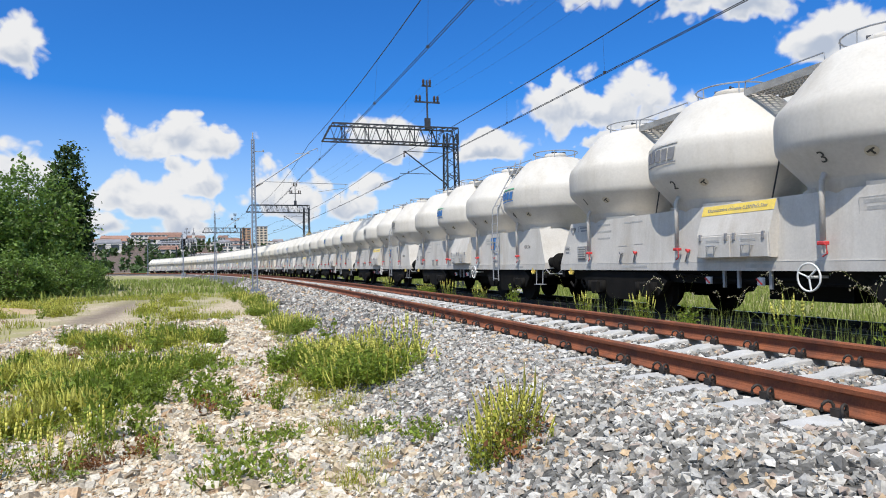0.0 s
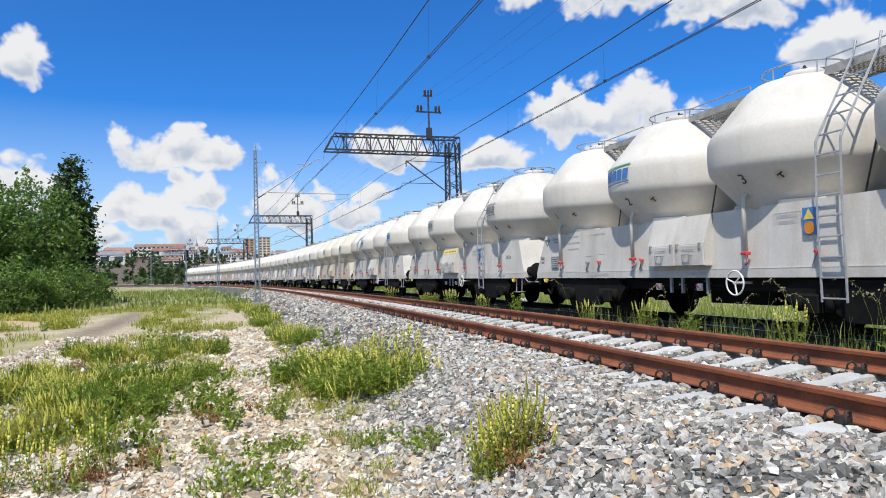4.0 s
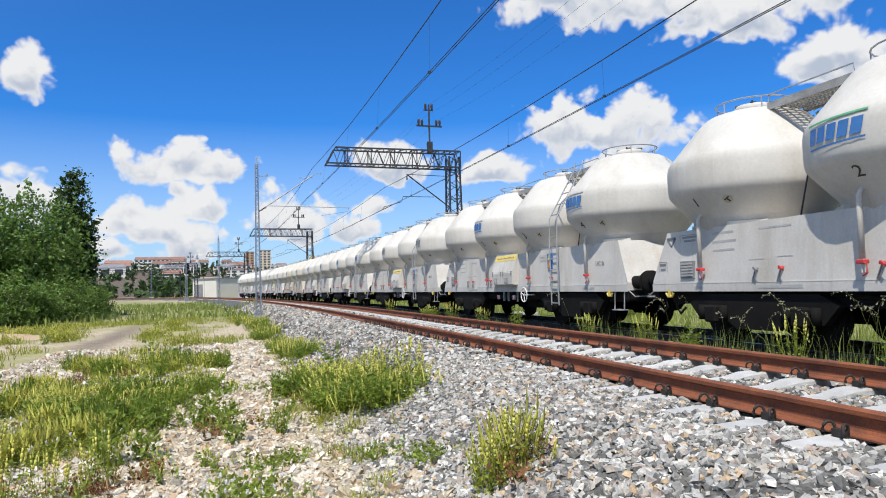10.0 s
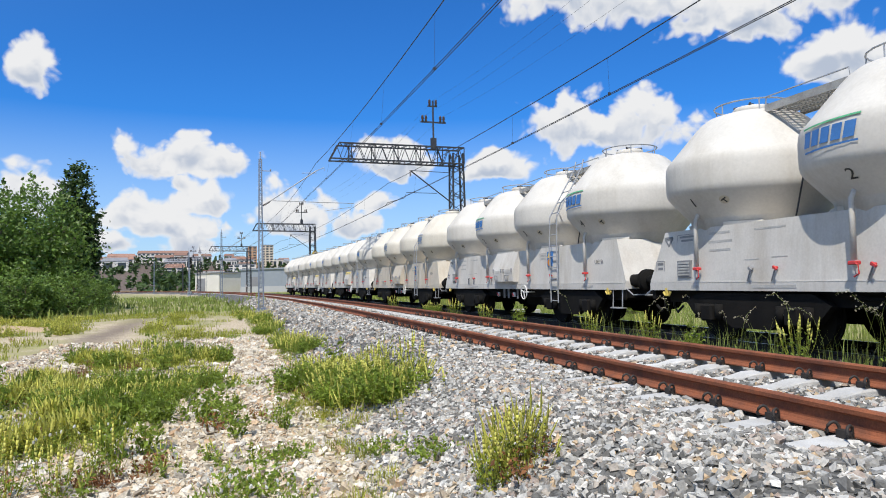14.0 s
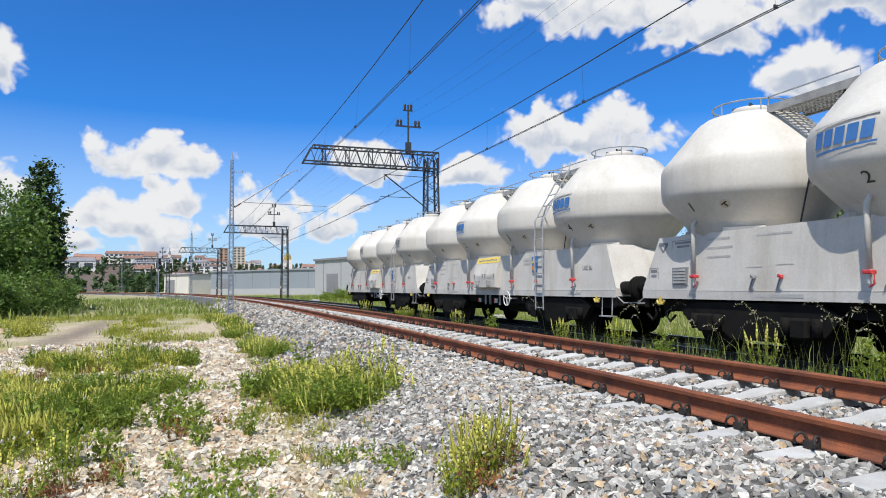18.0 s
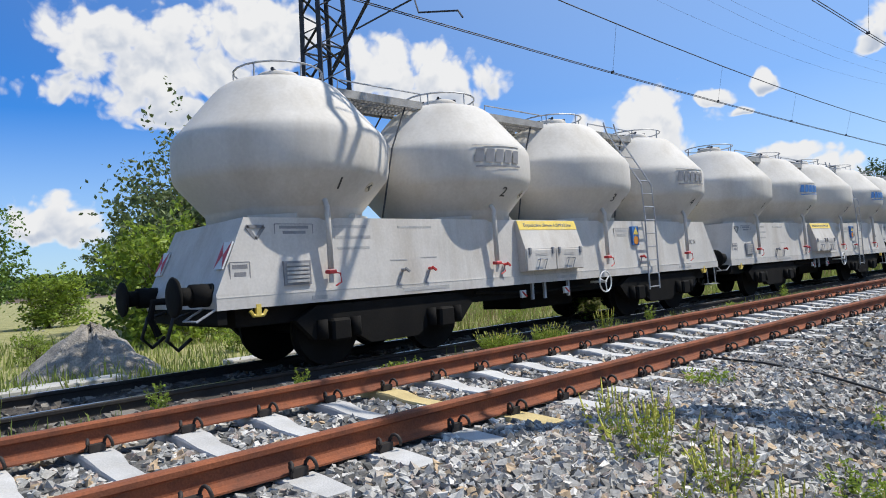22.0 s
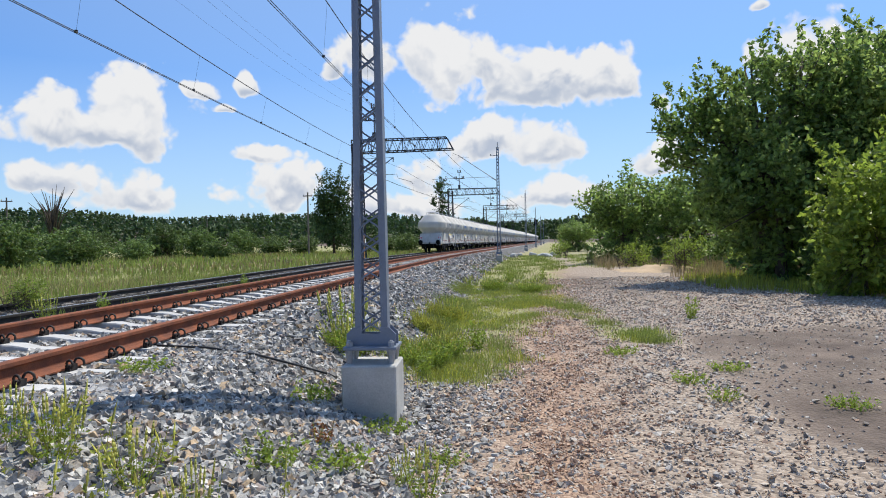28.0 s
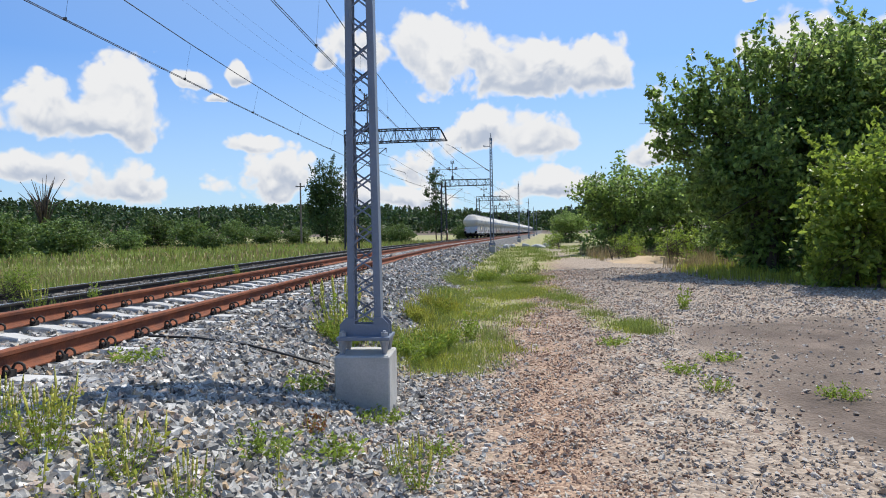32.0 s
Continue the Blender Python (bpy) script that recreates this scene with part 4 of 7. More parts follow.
# ---- overhead line ----
def lattice_mast():
    """Slim mast of two channels laced with bent bars, on a concrete foot. Base at the ground; its broad side faces along the line."""
    root = thing("catenary_mast", "blue-grey lattice catenary mast on a concrete block", "mast", "catenary masts")
    m = Mesh(); m.bbox(-0.245, 0.245, -0.245, 0.245, -0.5, 0.53, 0.014)
    part("foundation_block", m, M_CONC, root, "squat weathered concrete block")
    m = Mesh()
    m.bbox(-0.24, 0.24, -0.18, 0.18, 0.655, 0.685, 0.004)
    part("base_plate", m, M_MASTPAINT, root)
    for sx in (-1, 1):
        for sy in (-1, 1):
            x, y = sx * 0.19, sy * 0.13
            m = Mesh(); m.tube([(x, y, 0.5), (x, y, 0.74)], 0.016, 8); m.tube([(x, y, 0.685), (x, y, 0.725)], 0.033, 6); m.tube([(x, y, 0.53), (x, y, 0.6), (x, y, 0.655)], 0.022, 8, 0.045)
            part("anchor_bolt", m, M_GALV, root, "galvanised anchor bolt")
    H = 8.35

    def half(z):
        return 0.152 - 0.066 * (z - 0.69) / (H - 0.69)
    for sx in (-1, 1):
        m = Mesh()
        a, b = half(0.69), half(H)
        sec = [(0, -0.07), (0, 0.07), (-0.062, 0.07), (-0.062, 0.063), (-0.008, 0.063), (-0.008, -0.063), (-0.062, -0.063), (-0.062, -0.07)]
        vs = [(sx * (h + u), v, z) for z, h in ((0.69, a), (H, b)) for u, v in sec]
        m.add(vs, [(j, (j + 1) % 8, (j + 1) % 8 + 8, j + 8) for j in range(8)] + [(8, 9, 10, 11, 12, 13, 14, 15), (7, 6, 5, 4, 3, 2, 1, 0)])
        part("channel", m, M_MASTPAINT, root)
        for fy in (-0.078, 0.078):
            m = Mesh()
            vs = [(sx * 0.085, fy - 0.006, 0.686), (sx * 0.225, fy - 0.006, 0.686), (sx * 0.225, fy - 0.006, 0.79), (sx * 0.165, fy - 0.006, 0.85), (sx * 0.085, fy - 0.006, 0.85)]
            m.add(vs + [(x, fy + 0.006, z) for x, y, z in vs], [(0, 1, 2, 3, 4), (9, 8, 7, 6, 5)] + [(j, (j + 1) % 5, (j + 1) % 5 + 5, j + 5) for j in range(5)])
            part("gusset", m, M_MASTPAINT, root)
    for fy in (-0.078, 0.078):
        m = Mesh(); m.box(-0.086, 0.086, fy - 0.005, fy + 0.005, 0.686, 0.79); part("batten_plate", m, M_MASTPAINT, root)
    for face in (-0.064, 0.064):
        for ph in (0, 1):
            m = Mesh()
            pts, n = [], 210
            for j in range(n + 1):
                z = 0.78 + (H - 0.88) * j / n
                u = math.sin(math.pi * (z / 0.235) + ph * math.pi + (0.9 if face > 0 else 0))
                u = max(-0.9, min(0.9, u * 1.12))
                pts.append((u * (half(z) - 0.035), face + 0.004 * ph, z))
            m.tube(pts, 0.0085, 4)
            part("lacing_bar", m, M_MASTPAINT, root)
    m = Mesh(); m.box(0.08, 0.55, -0.02, 0.02, H - 0.62, H - 0.58); m.tube([(0.5, 0, H - 0.58), (0.5, 0, H - 0.5)], 0.04, 8)
    part("wire_bracket", m, M_GALV, root)
    m = Mesh(); m.tube([(0, 0, H - 0.05), (0, 0, H + 0.35)], 0.03, 6); part("mast_tip", m, M_GALV, root)
    return root


def cantilever(root, lat_to, z0):
    """Arm from the mast towards the track, with its tie and steady arm. Heights above the mast's base."""
    m = Mesh()
    m.tube([(0.1, 0, z0 + 5.2), (lat_to - 0.35, 0, z0 + 7.1)], 0.03, 8)
    part("bracket_tube", m, M_GALV, root, "galvanised sloping bracket tube")
    m = Mesh(); m.tube([(lat_to - 0.45, 0, z0 + 7.05), (lat_to + 0.05, 0, z0 + 7.28), (lat_to + 0.06, 0, z0 + 7.12)], 0.018, 6); m.tube([(lat_to - 1.1, 0, z0 + 6.95), (lat_to - 0.35, 0, z0 + 6.98)], 0.016, 6)
    part("wire_saddle", m, M_GALV, root)
    m = Mesh(); m.tube([(0.6, 0, z0 + 5.48), (lat_to + 1.6, 0, z0 + 5.42)], 0.018, 6); m.tube([(lat_to + 1.5, 0, z0 + 5.42), (lat_to + 1.45, 0, z0 + 5.22), (lat_to + 0.05, 0, z0 + 5.0)], 0.012, 6)
    part("steady_arm", m, M_GALV, root)
    for a, b in (((0.12, z0 + 5.22), (0.45, z0 + 5.42)),):
        m = Mesh(); m.smooth = True
        for j in range(6):
            p, q = Vector((a[0], 0, a[1])), Vector((b[0], 0, b[1]))
            c = p.lerp(q, (j + 0.5) / 6)
            d = (q - p).normalized() * 0.02
            m.tube([c - d, c, c + d], 0.03, 8, 0.06)
        part("insulator", m, M_INSUL, root, "brown ribbed insulator")


def lattice(m, c0, c1, w0, w1, bays, legs=0.07, brace=0.035, faces=4):
    """A four-legged laced column or beam from c0 to c1, square in section."""
    c0, c1 = Vector(c0), Vector(c1)
    d = (c1 - c0).normalized()
    u = d.cross(Vector((0, 1, 0))) if abs(d.y) < 0.9 else d.cross(Vector((1, 0, 0)))
    u.normalize()
    v = d.cross(u)
    def corner(t, k):
        w, (a, b) = (w0 + (w1 - w0) * t) / 2, ((-1, -1), (1, -1), (1, 1), (-1, 1))[k]
        return c0.lerp(c1, t) + u * a * w + v * b * w
    for k in range(4):
        m.bar(corner(0, k), corner(1, k), legs)
    for i in range(bays):
        for k in range(4):
            k2 = (k + 1) % 4
            a, b = (k, k2) if i % 2 == 0 else (k2, k)
            m.bar(corner(i / bays, a), corner((i + 1) / bays, b), brace, brace * 0.5)
            if i % 4 == 0:
                m.bar(corner(i / bays, k), corner(i / bays, k2), brace, brace * 0.5)


def gantry():
    """Old half-gantry: a laced tower beyond the second track, whose beam reaches over both. Base on the ground under the tower."""
    root = thing("catenary_gantry", "dark lattice catenary gantry spanning over both railway tracks", "gantry", "catenary gantries")
    m = Mesh(); m.bbox(-0.6, 0.6, -0.6, 0.6, -0.5, 0.12, 0.02); part("foundation_block", m, M_CONC, root, "low concrete footing")
    m = Mesh(); lattice(m, (0, 0, 0.1), (0, 0, 8.9), 0.85, 0.6, 22, 0.085, 0.05); part("tower", m, M_DARKSTEEL, root)
    m = Mesh(); lattice(m, (0.32, 0, 8.72), (-6.8, 0, 8.72), 0.92, 0.86, 22, 0.075, 0.05); part("beam", m, M_DARKSTEEL, root)
    m = Mesh()
    for y in (-0.43, 0.43):
        m.bar((-6.8, y, 8.29), (-7.25, y, 8.29), 0.07); m.bar((-7.25, y, 8.29), (-6.8, y, 9.15), 0.06)
    m.bar((-7.25, -0.43, 8.29), (-7.25, 0.43, 8.29), 0.06)
    part("beam_nose", m, M_DARKSTEEL, root)
    m = Mesh(); m.tube([(-1.35, 0, 9.15), (-1.35, 0, 11.9)], 0.05, 6); m.box(-1.5, -1.2, -0.1, 0.1, 9.12, 9.75); part("post", m, M_DARKSTEEL, root)
    m = Mesh(); m.box(-2.1, -0.6, -0.04, 0.04, 10.62, 10.7); part("crossarm", m, M_DARKSTEEL, root)
    m = Mesh(); m.box(-1.65, -1.1, -0.04, 0.04, 11.55, 11.62); part("crossarm", m, M_DARKSTEEL, root)
    for x, z in ((-1.98, 10.7), (-1.78, 10.7), (-0.92, 10.7), (-0.72, 10.7), (-1.55, 11.62), (-1.17, 11.62)):
        m = Mesh(); m.smooth = True; m.lathe([(0.02, 0), (0.075, 0.03), (0.05, 0.1), (0.085, 0.14), (0.06, 0.26), (0.08, 0.29), (0.01, 0.36)], (x, 0, z), 10); part("insulator", m, M_INSUL, root, "brown pin insulator")
    # bracket for the second track
    m = Mesh(); m.tube([(-0.3, 0, 6.05), (-2.75, 0, 7.85)], 0.035, 8); part("bracket_tube", m, M_DARKSTEEL, root)
    m = Mesh(); m.tube([(-0.3, 0, 7.8), (-2.75, 0, 7.85)], 0.018, 6); part("tie_rod", m, M_DARKSTEEL, root)
    m = Mesh(); m.tube([(-1.2, 0, 6.6), (-3.0, 0, 6.6), (-3.1, 0, 6.3), (-4.1, 0, 6.0), (-4.2, 0, 5.85)], 0.018, 6); part("steady_arm", m, M_DARKSTEEL, root)
    m = Mesh(); m.smooth = True
    for j in range(5):
        m.tube([(-2.75 - 0.0, 0, 7.85 - 0.07 * j), (-2.75, 0, 7.81 - 0.07 * j)], 0.05, 8)
    part("insulator", m, M_INSUL, root, "brown ribbed insulator")
    m = Mesh(); m.box(-0.5, -0.485, -0.15, 0.15, 1.5, 1.85); part("number_plate", m, M_WHITE, root, "small white plate with unreadable mark")
    m = Mesh(); m.box(-0.496, -0.48, 0.3, 0.42, 0.1, 2.1); part("marker_strip", m, mat("orange_marker", (0.55, 0.2, 0.06), 0.7), root, "faded orange strip on a leg")
    return root


MAST_S = [-7.1, 35.0, 83.5, 131, 178, -49.5, -97, -145, -193, -240]
GANTRY_S = [-8.7, 35.9, 84.0, 132, 180, -50.0, -98, -146, -194, -241]
LAT_M, LAT_G = -3.18, 7.75


def overhead():
    base = None
    for s in MAST_S:
        m = beside(s, LAT_M, -0.8 if s < 0 else -1.05)
        if base is None:
            base = lattice_mast()
            cantilever(base, -LAT_M - 0.0, 0.75)
            base.matrix_world = m
        else:
            copy_thing(base, m)
    g = None
    for s in GANTRY_S:
        m = beside(s, LAT_G - (0.4 if s == -50.0 else 0), -0.7)
        if g is None:
            g = gantry()
            g.matrix_world = m
        else:
            copy_thing(g, m)
    # wires, sagging a little between supports
    def wire(name, label, lats, z, sup, sag, r, group="overhead wires"):
        """lats: how far aside the wire is held at the three nearest supports; elsewhere their mean."""
        sup = sorted(sup)
        sup = [2 * sup[0] - sup[1]] + sup + [2 * sup[-1] - sup[-2]]
        side = [lats[0] if abs(v - 35.5) < 3 else lats[1] if abs(v + 8) < 3 else lats[2] if abs(v + 50) < 3 else sum(lats) / 3 for v in sup]
        m = Mesh(); m.smooth = True
        pts = []
        for (a, la), (b, lb) in zip(zip(sup, side), zip(sup[1:], side[1:])):
            for j in range(12):
                t = j / 12
                pts.append(at(a + (b - a) * t, la + (lb - la) * t, z - 4 * sag * t * (1 - t)))
        m.tube(pts, r, 5)
        return thing(name, label, "wire", group, data=m.data(name, M_WIRE)), list(zip(sup, side))
    for mess, cont, sup, zm, zc in (((-0.38, -0.31, 0.48), (-0.75, -0.07, 0.13), MAST_S, 7.17, 5.54), ((3.68, 3.82, 4.1), (3.53, 3.96, 4.37), GANTRY_S, 6.37, 5.15)):
        _, ms = wire("messenger_wire", "dark carrier cable of the overhead line", mess, zm, sup, 0.35, 0.013)
        _, cs = wire("contact_wire", "taut dark contact wire above the track", cont, zc, sup, 0.0, 0.009)
        wire("contact_wire", "taut dark contact wire above the track", [c + 0.055 for c in cont], zc, sup, 0.0, 0.009)
        d = Mesh()
        for (a, la), (b, lb), (_, ca), (_, cb) in zip(ms, ms[1:], cs, cs[1:]):
            for j in range(1, 8):
                t = j / 8
                p, q = at(a + (b - a) * t, la + (lb - la) * t, zm - 1.4 * t * (1 - t)), at(a + (b - a) * t, ca + (cb - ca) * t + 0.027, zc)
                d.bar(p, q, 0.004)
                d.box(-0.035, 0.035, -0.012, 0.012, -0.01, 0.05, Matrix.Translation(q))
        tagged(thing("dropper_wires", "thin droppers hanging the contact wire from its cable", "wire", "overhead wires", data=d.data("dropper_wires", M_WIRE)), kind="stuff")
    for x, z in ((-1.88, 10.3), (-0.82, 10.3), (-1.35, 11.2)):
        wire("feeder_wire", "thin feeder wire along the gantry tops", (LAT_G + x,) * 3, z, GANTRY_S, 0.9, 0.0035)


overhead()


# ---- the train ----
def text_mesh(text, size, material, extrude=0.002):
    cu = bpy.data.curves.new("lettering", "FONT")
    cu.body, cu.size, cu.extrude, cu.align_x, cu.align_y = text, size, extrude, "CENTER", "CENTER"
    ob = bpy.data.objects.new("lettering", cu)
    scene.collection.objects.link(ob)
    dg = bpy.context.evaluated_depsgraph_get()
    me = bpy.data.meshes.new_from_object(ob.evaluated_get(dg))
    bpy.data.objects.remove(ob)
    me.materials.clear()
    me.materials.append(material)
    return me


HX, HY = 1.10, 5.80                # half width of the wagon body; its tail mark from the middle
END_T, END_F = 6.06, -5.92         # tail end and front end of the body
TANK_Y = (4.53, 1.51, -1.51, -4.53)
TANK = [(1.03, 1.78), (1.05, 2.0), (1.08, 2.035), (1.395, 2.4), (1.43, 2.45), (1.447, 2.53), (1.453, 2.66), (1.452, 2.86), (1.44, 2.96), (1.4, 3.035), (1.34, 3.1), (0.92, 3.6), (0.84, 3.685), (0.73, 3.76), (0.5, 3.83), (0.25, 3.875), (0.05, 3.885)]


def tank_x(z):
    for (r0, z0), (r1, z1) in zip(TANK, TANK[1:]):
        if z0 <= z <= z1:
            return r0 + (r1 - r0) * (z - z0) / (z1 - z0)
    return 1.0


def on_tank(ty, z, ang, out=0.006):
    """On a tank's skin at a height, turned ang degrees from the camera side towards the tail."""
    r = tank_x(z) + out
    e = 0.02
    slope = math.degrees(math.atan2(tank_x(z + e) - tank_x(z - e), 2 * e))
    a = radians(180 - ang)
    return pose(r * math.cos(a), ty + r * math.sin(a), z, 0, 0, 0) @ pose(0, 0, 0, 0, 0, -90 - ang) @ pose(0, 0, 0, 90 + slope, 0, 0)


def place(ob, m):
    ob.matrix_local = m
    return ob


def wagon(tank_paint, body_paint, emblem, yellow_box, label):
    root = thing("cement_wagon", label, "railway wagon", "wagons of the freight train")
    # body: a long hopper frame with raked ends
    m = Mesh()
    prof = [(END_F, 0.84), (END_T, 0.84), (END_T, 1.0), (END_T - 0.4, 1.87), (END_F + 0.4, 1.87), (END_F, 1.0)]
    vs = [(-HX if z < 1.5 else -HX + 0.07, y, z) for y, z in prof] + [(HX if z < 1.5 else HX - 0.07, y, z) for y, z in prof]
    m.add(vs, [(0, 1, 2, 3, 4, 5)[::-1], (6, 7, 8, 9, 10, 11)] + [(j, (j + 1) % 6, (j + 1) % 6 + 6, j + 6) for j in range(6)])
    part("body", m, body_paint, root)
    for sx in (-1, 1):
        m = Mesh(); m.box(min(sx * HX, sx * (HX + 0.014)), max(sx * HX, sx * (HX + 0.014)), END_F - 0.005, END_T + 0.005, 0.82, 0.95)
        part("sill", m, body_paint, root)
        m = Mesh(); m.box(sx * (HX + 0.004) - 0.012, sx * (HX + 0.004) + 0.012, END_F, END_T, 0.952, 0.96); part("sill_edge", m, M_LTGREY, root)
    m = Mesh(); m.box(-0.9, 0.9, END_F + 0.3, END_T - 0.3, 0.6, 0.84); m.box(-0.45, 0.45, -1.2, 0.3, 0.36, 0.6)
    part("underframe", m, M_BLACK, root)
    # tanks
    for i, ty in enumerate(TANK_Y):
        m = Mesh(); m.smooth = True; m.lathe(TANK, (0, ty, 0), 48)
        t = part("tank", m, tank_paint, root)
        m = Mesh(); m.smooth = True; m.lathe([(0.3, 3.84), (0.3, 3.93), (0.27, 3.96), (0.05, 3.97)], (0, ty, 0), 20); part("manhole", m, tank_paint, t)
        m = Mesh()
        m.ring((0, ty, 3.98), 0.6, 0.014, n=20)
        for j in range(6):
            a = math.pi * j / 3
            m.tube([(0.6 * math.cos(a), ty + 0.6 * math.sin(a), 3.8), (0.6 * math.cos(a), ty + 0.6 * math.sin(a), 3.98)], 0.011, 5)
        part("top_rail", m, M_GALV, t, "thin galvanised rail round the hatch")
        m = Mesh()
        m.tube([(-0.2, ty - 0.2, 3.98), (0.2, ty + 0.2, 3.98)], 0.025, 5); m.tube([(0.2, ty - 0.2, 3.98), (-0.2, ty + 0.2, 3.98)], 0.025, 5); m.lathe([(0.05, 3.96), (0.05, 4.03)], (0, ty, 0), 8)
        part("hatch_clamp", m, M_DARKSTEEL, t, "dark hatch clamp cross")
        # saddle pads under the tank
        for a in (142, 218):
            c = Matrix.Translation((0, ty, 0)) @ Matrix.Rotation(radians(a), 4, "Z")
            m = Mesh(); m.box(0.9, 1.075, -0.3, 0.3, 1.86, 1.93, c); part("saddle_pad", m, tank_paint, t)
        # side pipe with its red valve
        m = Mesh(); m.smooth = True
        py = ty + (0.08 if ty > 0 else 0.1)
        m.tube([(-1.02, py, 2.12), (-1.12, py, 2.08), (-1.165, py, 2.0), (-1.17, py, 1.9), (-1.175, py, 1.22)], 0.037, 10)
        p = part("side_pipe", m, body_paint, root, "light grey outlet pipe down the side")
        m = Mesh(); m.bbox(-1.225, -1.125, py - 0.06, py + 0.06, 1.16, 1.21, 0.01); m.tube([(-1.2, py - 0.02, 1.18), (-1.23, py - 0.1, 1.16), (-1.23, py - 0.11, 1.05), (-1.22, py - 0.03, 1.01)], 0.011, 6)
        part("valve_handle", m, M_RED, p, "red valve handle")
        m = Mesh(); m.tube([(-1.175, py, 1.16), (-1.17, py, 1.05)], 0.03, 8); part("outlet", m, body_paint, p)
        # tank number and hazard mark
        place(part("tank_number", text_mesh(str(i + 1), 0.25, M_INK), None, t), on_tank(ty, 2.27, -2))
        m = Mesh(); m.lathe([(0.08, -0.002), (0.08, 0.002)], (0, 0, 0), 20)
        d = place(part("mark_disc", m, M_STRAWPAINT, t, "round tan mark with a black symbol"), on_tank(ty, 2.27, -28))
        m = Mesh(); m.box(-0.05, 0.05, 0.005, 0.03, 0.0, 0.006); m.box(-0.012, 0.012, -0.06, 0.02, 0.0, 0.006)
        place(part("mark_symbol", m, M_INK, d), pose(0, 0, 0, 0, 0, 35))
    # emblem shapes on the second and fourth tank: plain slanted blocks between two bands
    for ty in (TANK_Y[1], TANK_Y[3]):
        m = Mesh()
        for k in range(5):
            x0 = -0.46 + k * 0.185
            o = len(m.v)
            for u, v in ((x0, -0.1), (x0 + 0.15, -0.1), (x0 + 0.15, 0.1), (x0, 0.1)):
                m.v.append(tuple(on_tank(ty, 2.8 + v, 6 - math.degrees((u + 0.22 * v) / 1.5), 0.014).translation))
            m.f.append((o, o + 1, o + 2, o + 3)); m.mi.append(0); m.sm.append(False)
        for v0, v1, w in ((0.15, 0.175, 0.5), (-0.17, -0.145, 0.46)):
            for k in range(6):
                o = len(m.v)
                for u, v in ((-w + k * w / 3, v0), (-w + (k + 1) * w / 3, v0), (-w + (k + 1) * w / 3, v1), (-w + k * w / 3, v1)):
                    m.v.append(tuple(on_tank(ty, 2.8 + v + 0.02 * u, 6 - math.degrees(u / 1.5), 0.014).translation))
                m.f.append((o, o + 1, o + 2, o + 3)); m.mi.append(1 if v0 > 0 else 0); m.sm.append(False)
        part("emblem", m, emblem, root, "faded emblem of slanted blocks between two bands")
    # walkway
    for a, b in zip(TANK_Y, TANK_Y[1:]):
        y0, y1 = b + 0.72, a - 0.72
        m = Mesh()
        for x in (-0.34, -0.17, 0, 0.17, 0.34):
            m.box(x - 0.012, x + 0.012, y0, y1, 3.71, 3.76)
        nb = 22
        for q in range(nb):
            yy = y0 + (y1 - y0) * (q + 0.5) / nb
            m.box(-0.36, 0.36, yy - 0.013, yy + 0.013, 3.745, 3.775)
        w = part("walkway", m, M_GRATE, root, "grey grated walkway between tanks")
        for x in (-0.366, 0.366):
            m = Mesh(); m.box(x - 0.015, x + 0.015, y0, y1, 3.68, 3.8); part("walkway_edge", m, M_GRATE, w)
        for x in (-0.36, 0.36):
            m = Mesh(); m.tube([(x, y0, 3.78), (x, y0 + 0.02, 3.93), (x, y1 - 0.02, 3.93), (x, y1, 3.78)], 0.012, 5)
            part("handrail", m, M_GALV, w)
        for sx in (-1, 1):
            m = Mesh(); m.tube([(sx * 0.3, (y0 + y1) / 2 - 0.5, 3.7), (sx * 0.42, (y0 + y1) / 2 - 0.1, 3.0), (sx * 0.45, (y0 + y1) / 2 + 0.2, 1.87)], 0.014, 5)
            part("strut", m, M_DARKSTEEL, w)
    # ladder to the walkway
    ly = -2.95
    for sy in (-0.19, 0.19):
        m = Mesh(); m.tube([(-1.19, ly + sy, 0.5), (-1.2, ly + sy, 1.9), (-1.17, ly + sy, 2.6), (-0.45, ly + sy, 3.8), (-0.4, ly + sy, 4.0)], 0.017, 6)
        part("ladder_rail", m, M_GALV, root)
    for j in range(13):
        z = 0.55 + 3.2 * j / 12
        x = -1.195 if z < 2.0 else (-1.195 + (z - 2.0) / 0.6 * 0.025 if z < 2.6 else -1.17 + (z - 2.6) / 1.2 * 0.72)
        m = Mesh(); m.tube([(x, ly - 0.19, z), (x, ly + 0.19, z)], 0.013, 5)
        part("ladder_rung", m, M_GALV, root)
    # control box with two doors
    m = Mesh()
    y0, y1 = -0.56, 0.98
    vs = []
    for y in (y0, y1):
        vs += [(-HX + 0.06, y, 1.855), (-HX + 0.02, y, 1.855), (-HX - 0.14, y, 1.38), (-HX - 0.12, y, 1.02), (-HX + 0.02, y, 1.02)]
    m.add(vs, [(0, 1, 2, 3, 4), (9, 8, 7, 6, 5)] + [((j + 1) % 5, j, j + 5, (j + 1) % 5 + 5) for j in range(5)])
    box = part("control_box", m, body_paint, root)
    ym = (y0 + y1) / 2
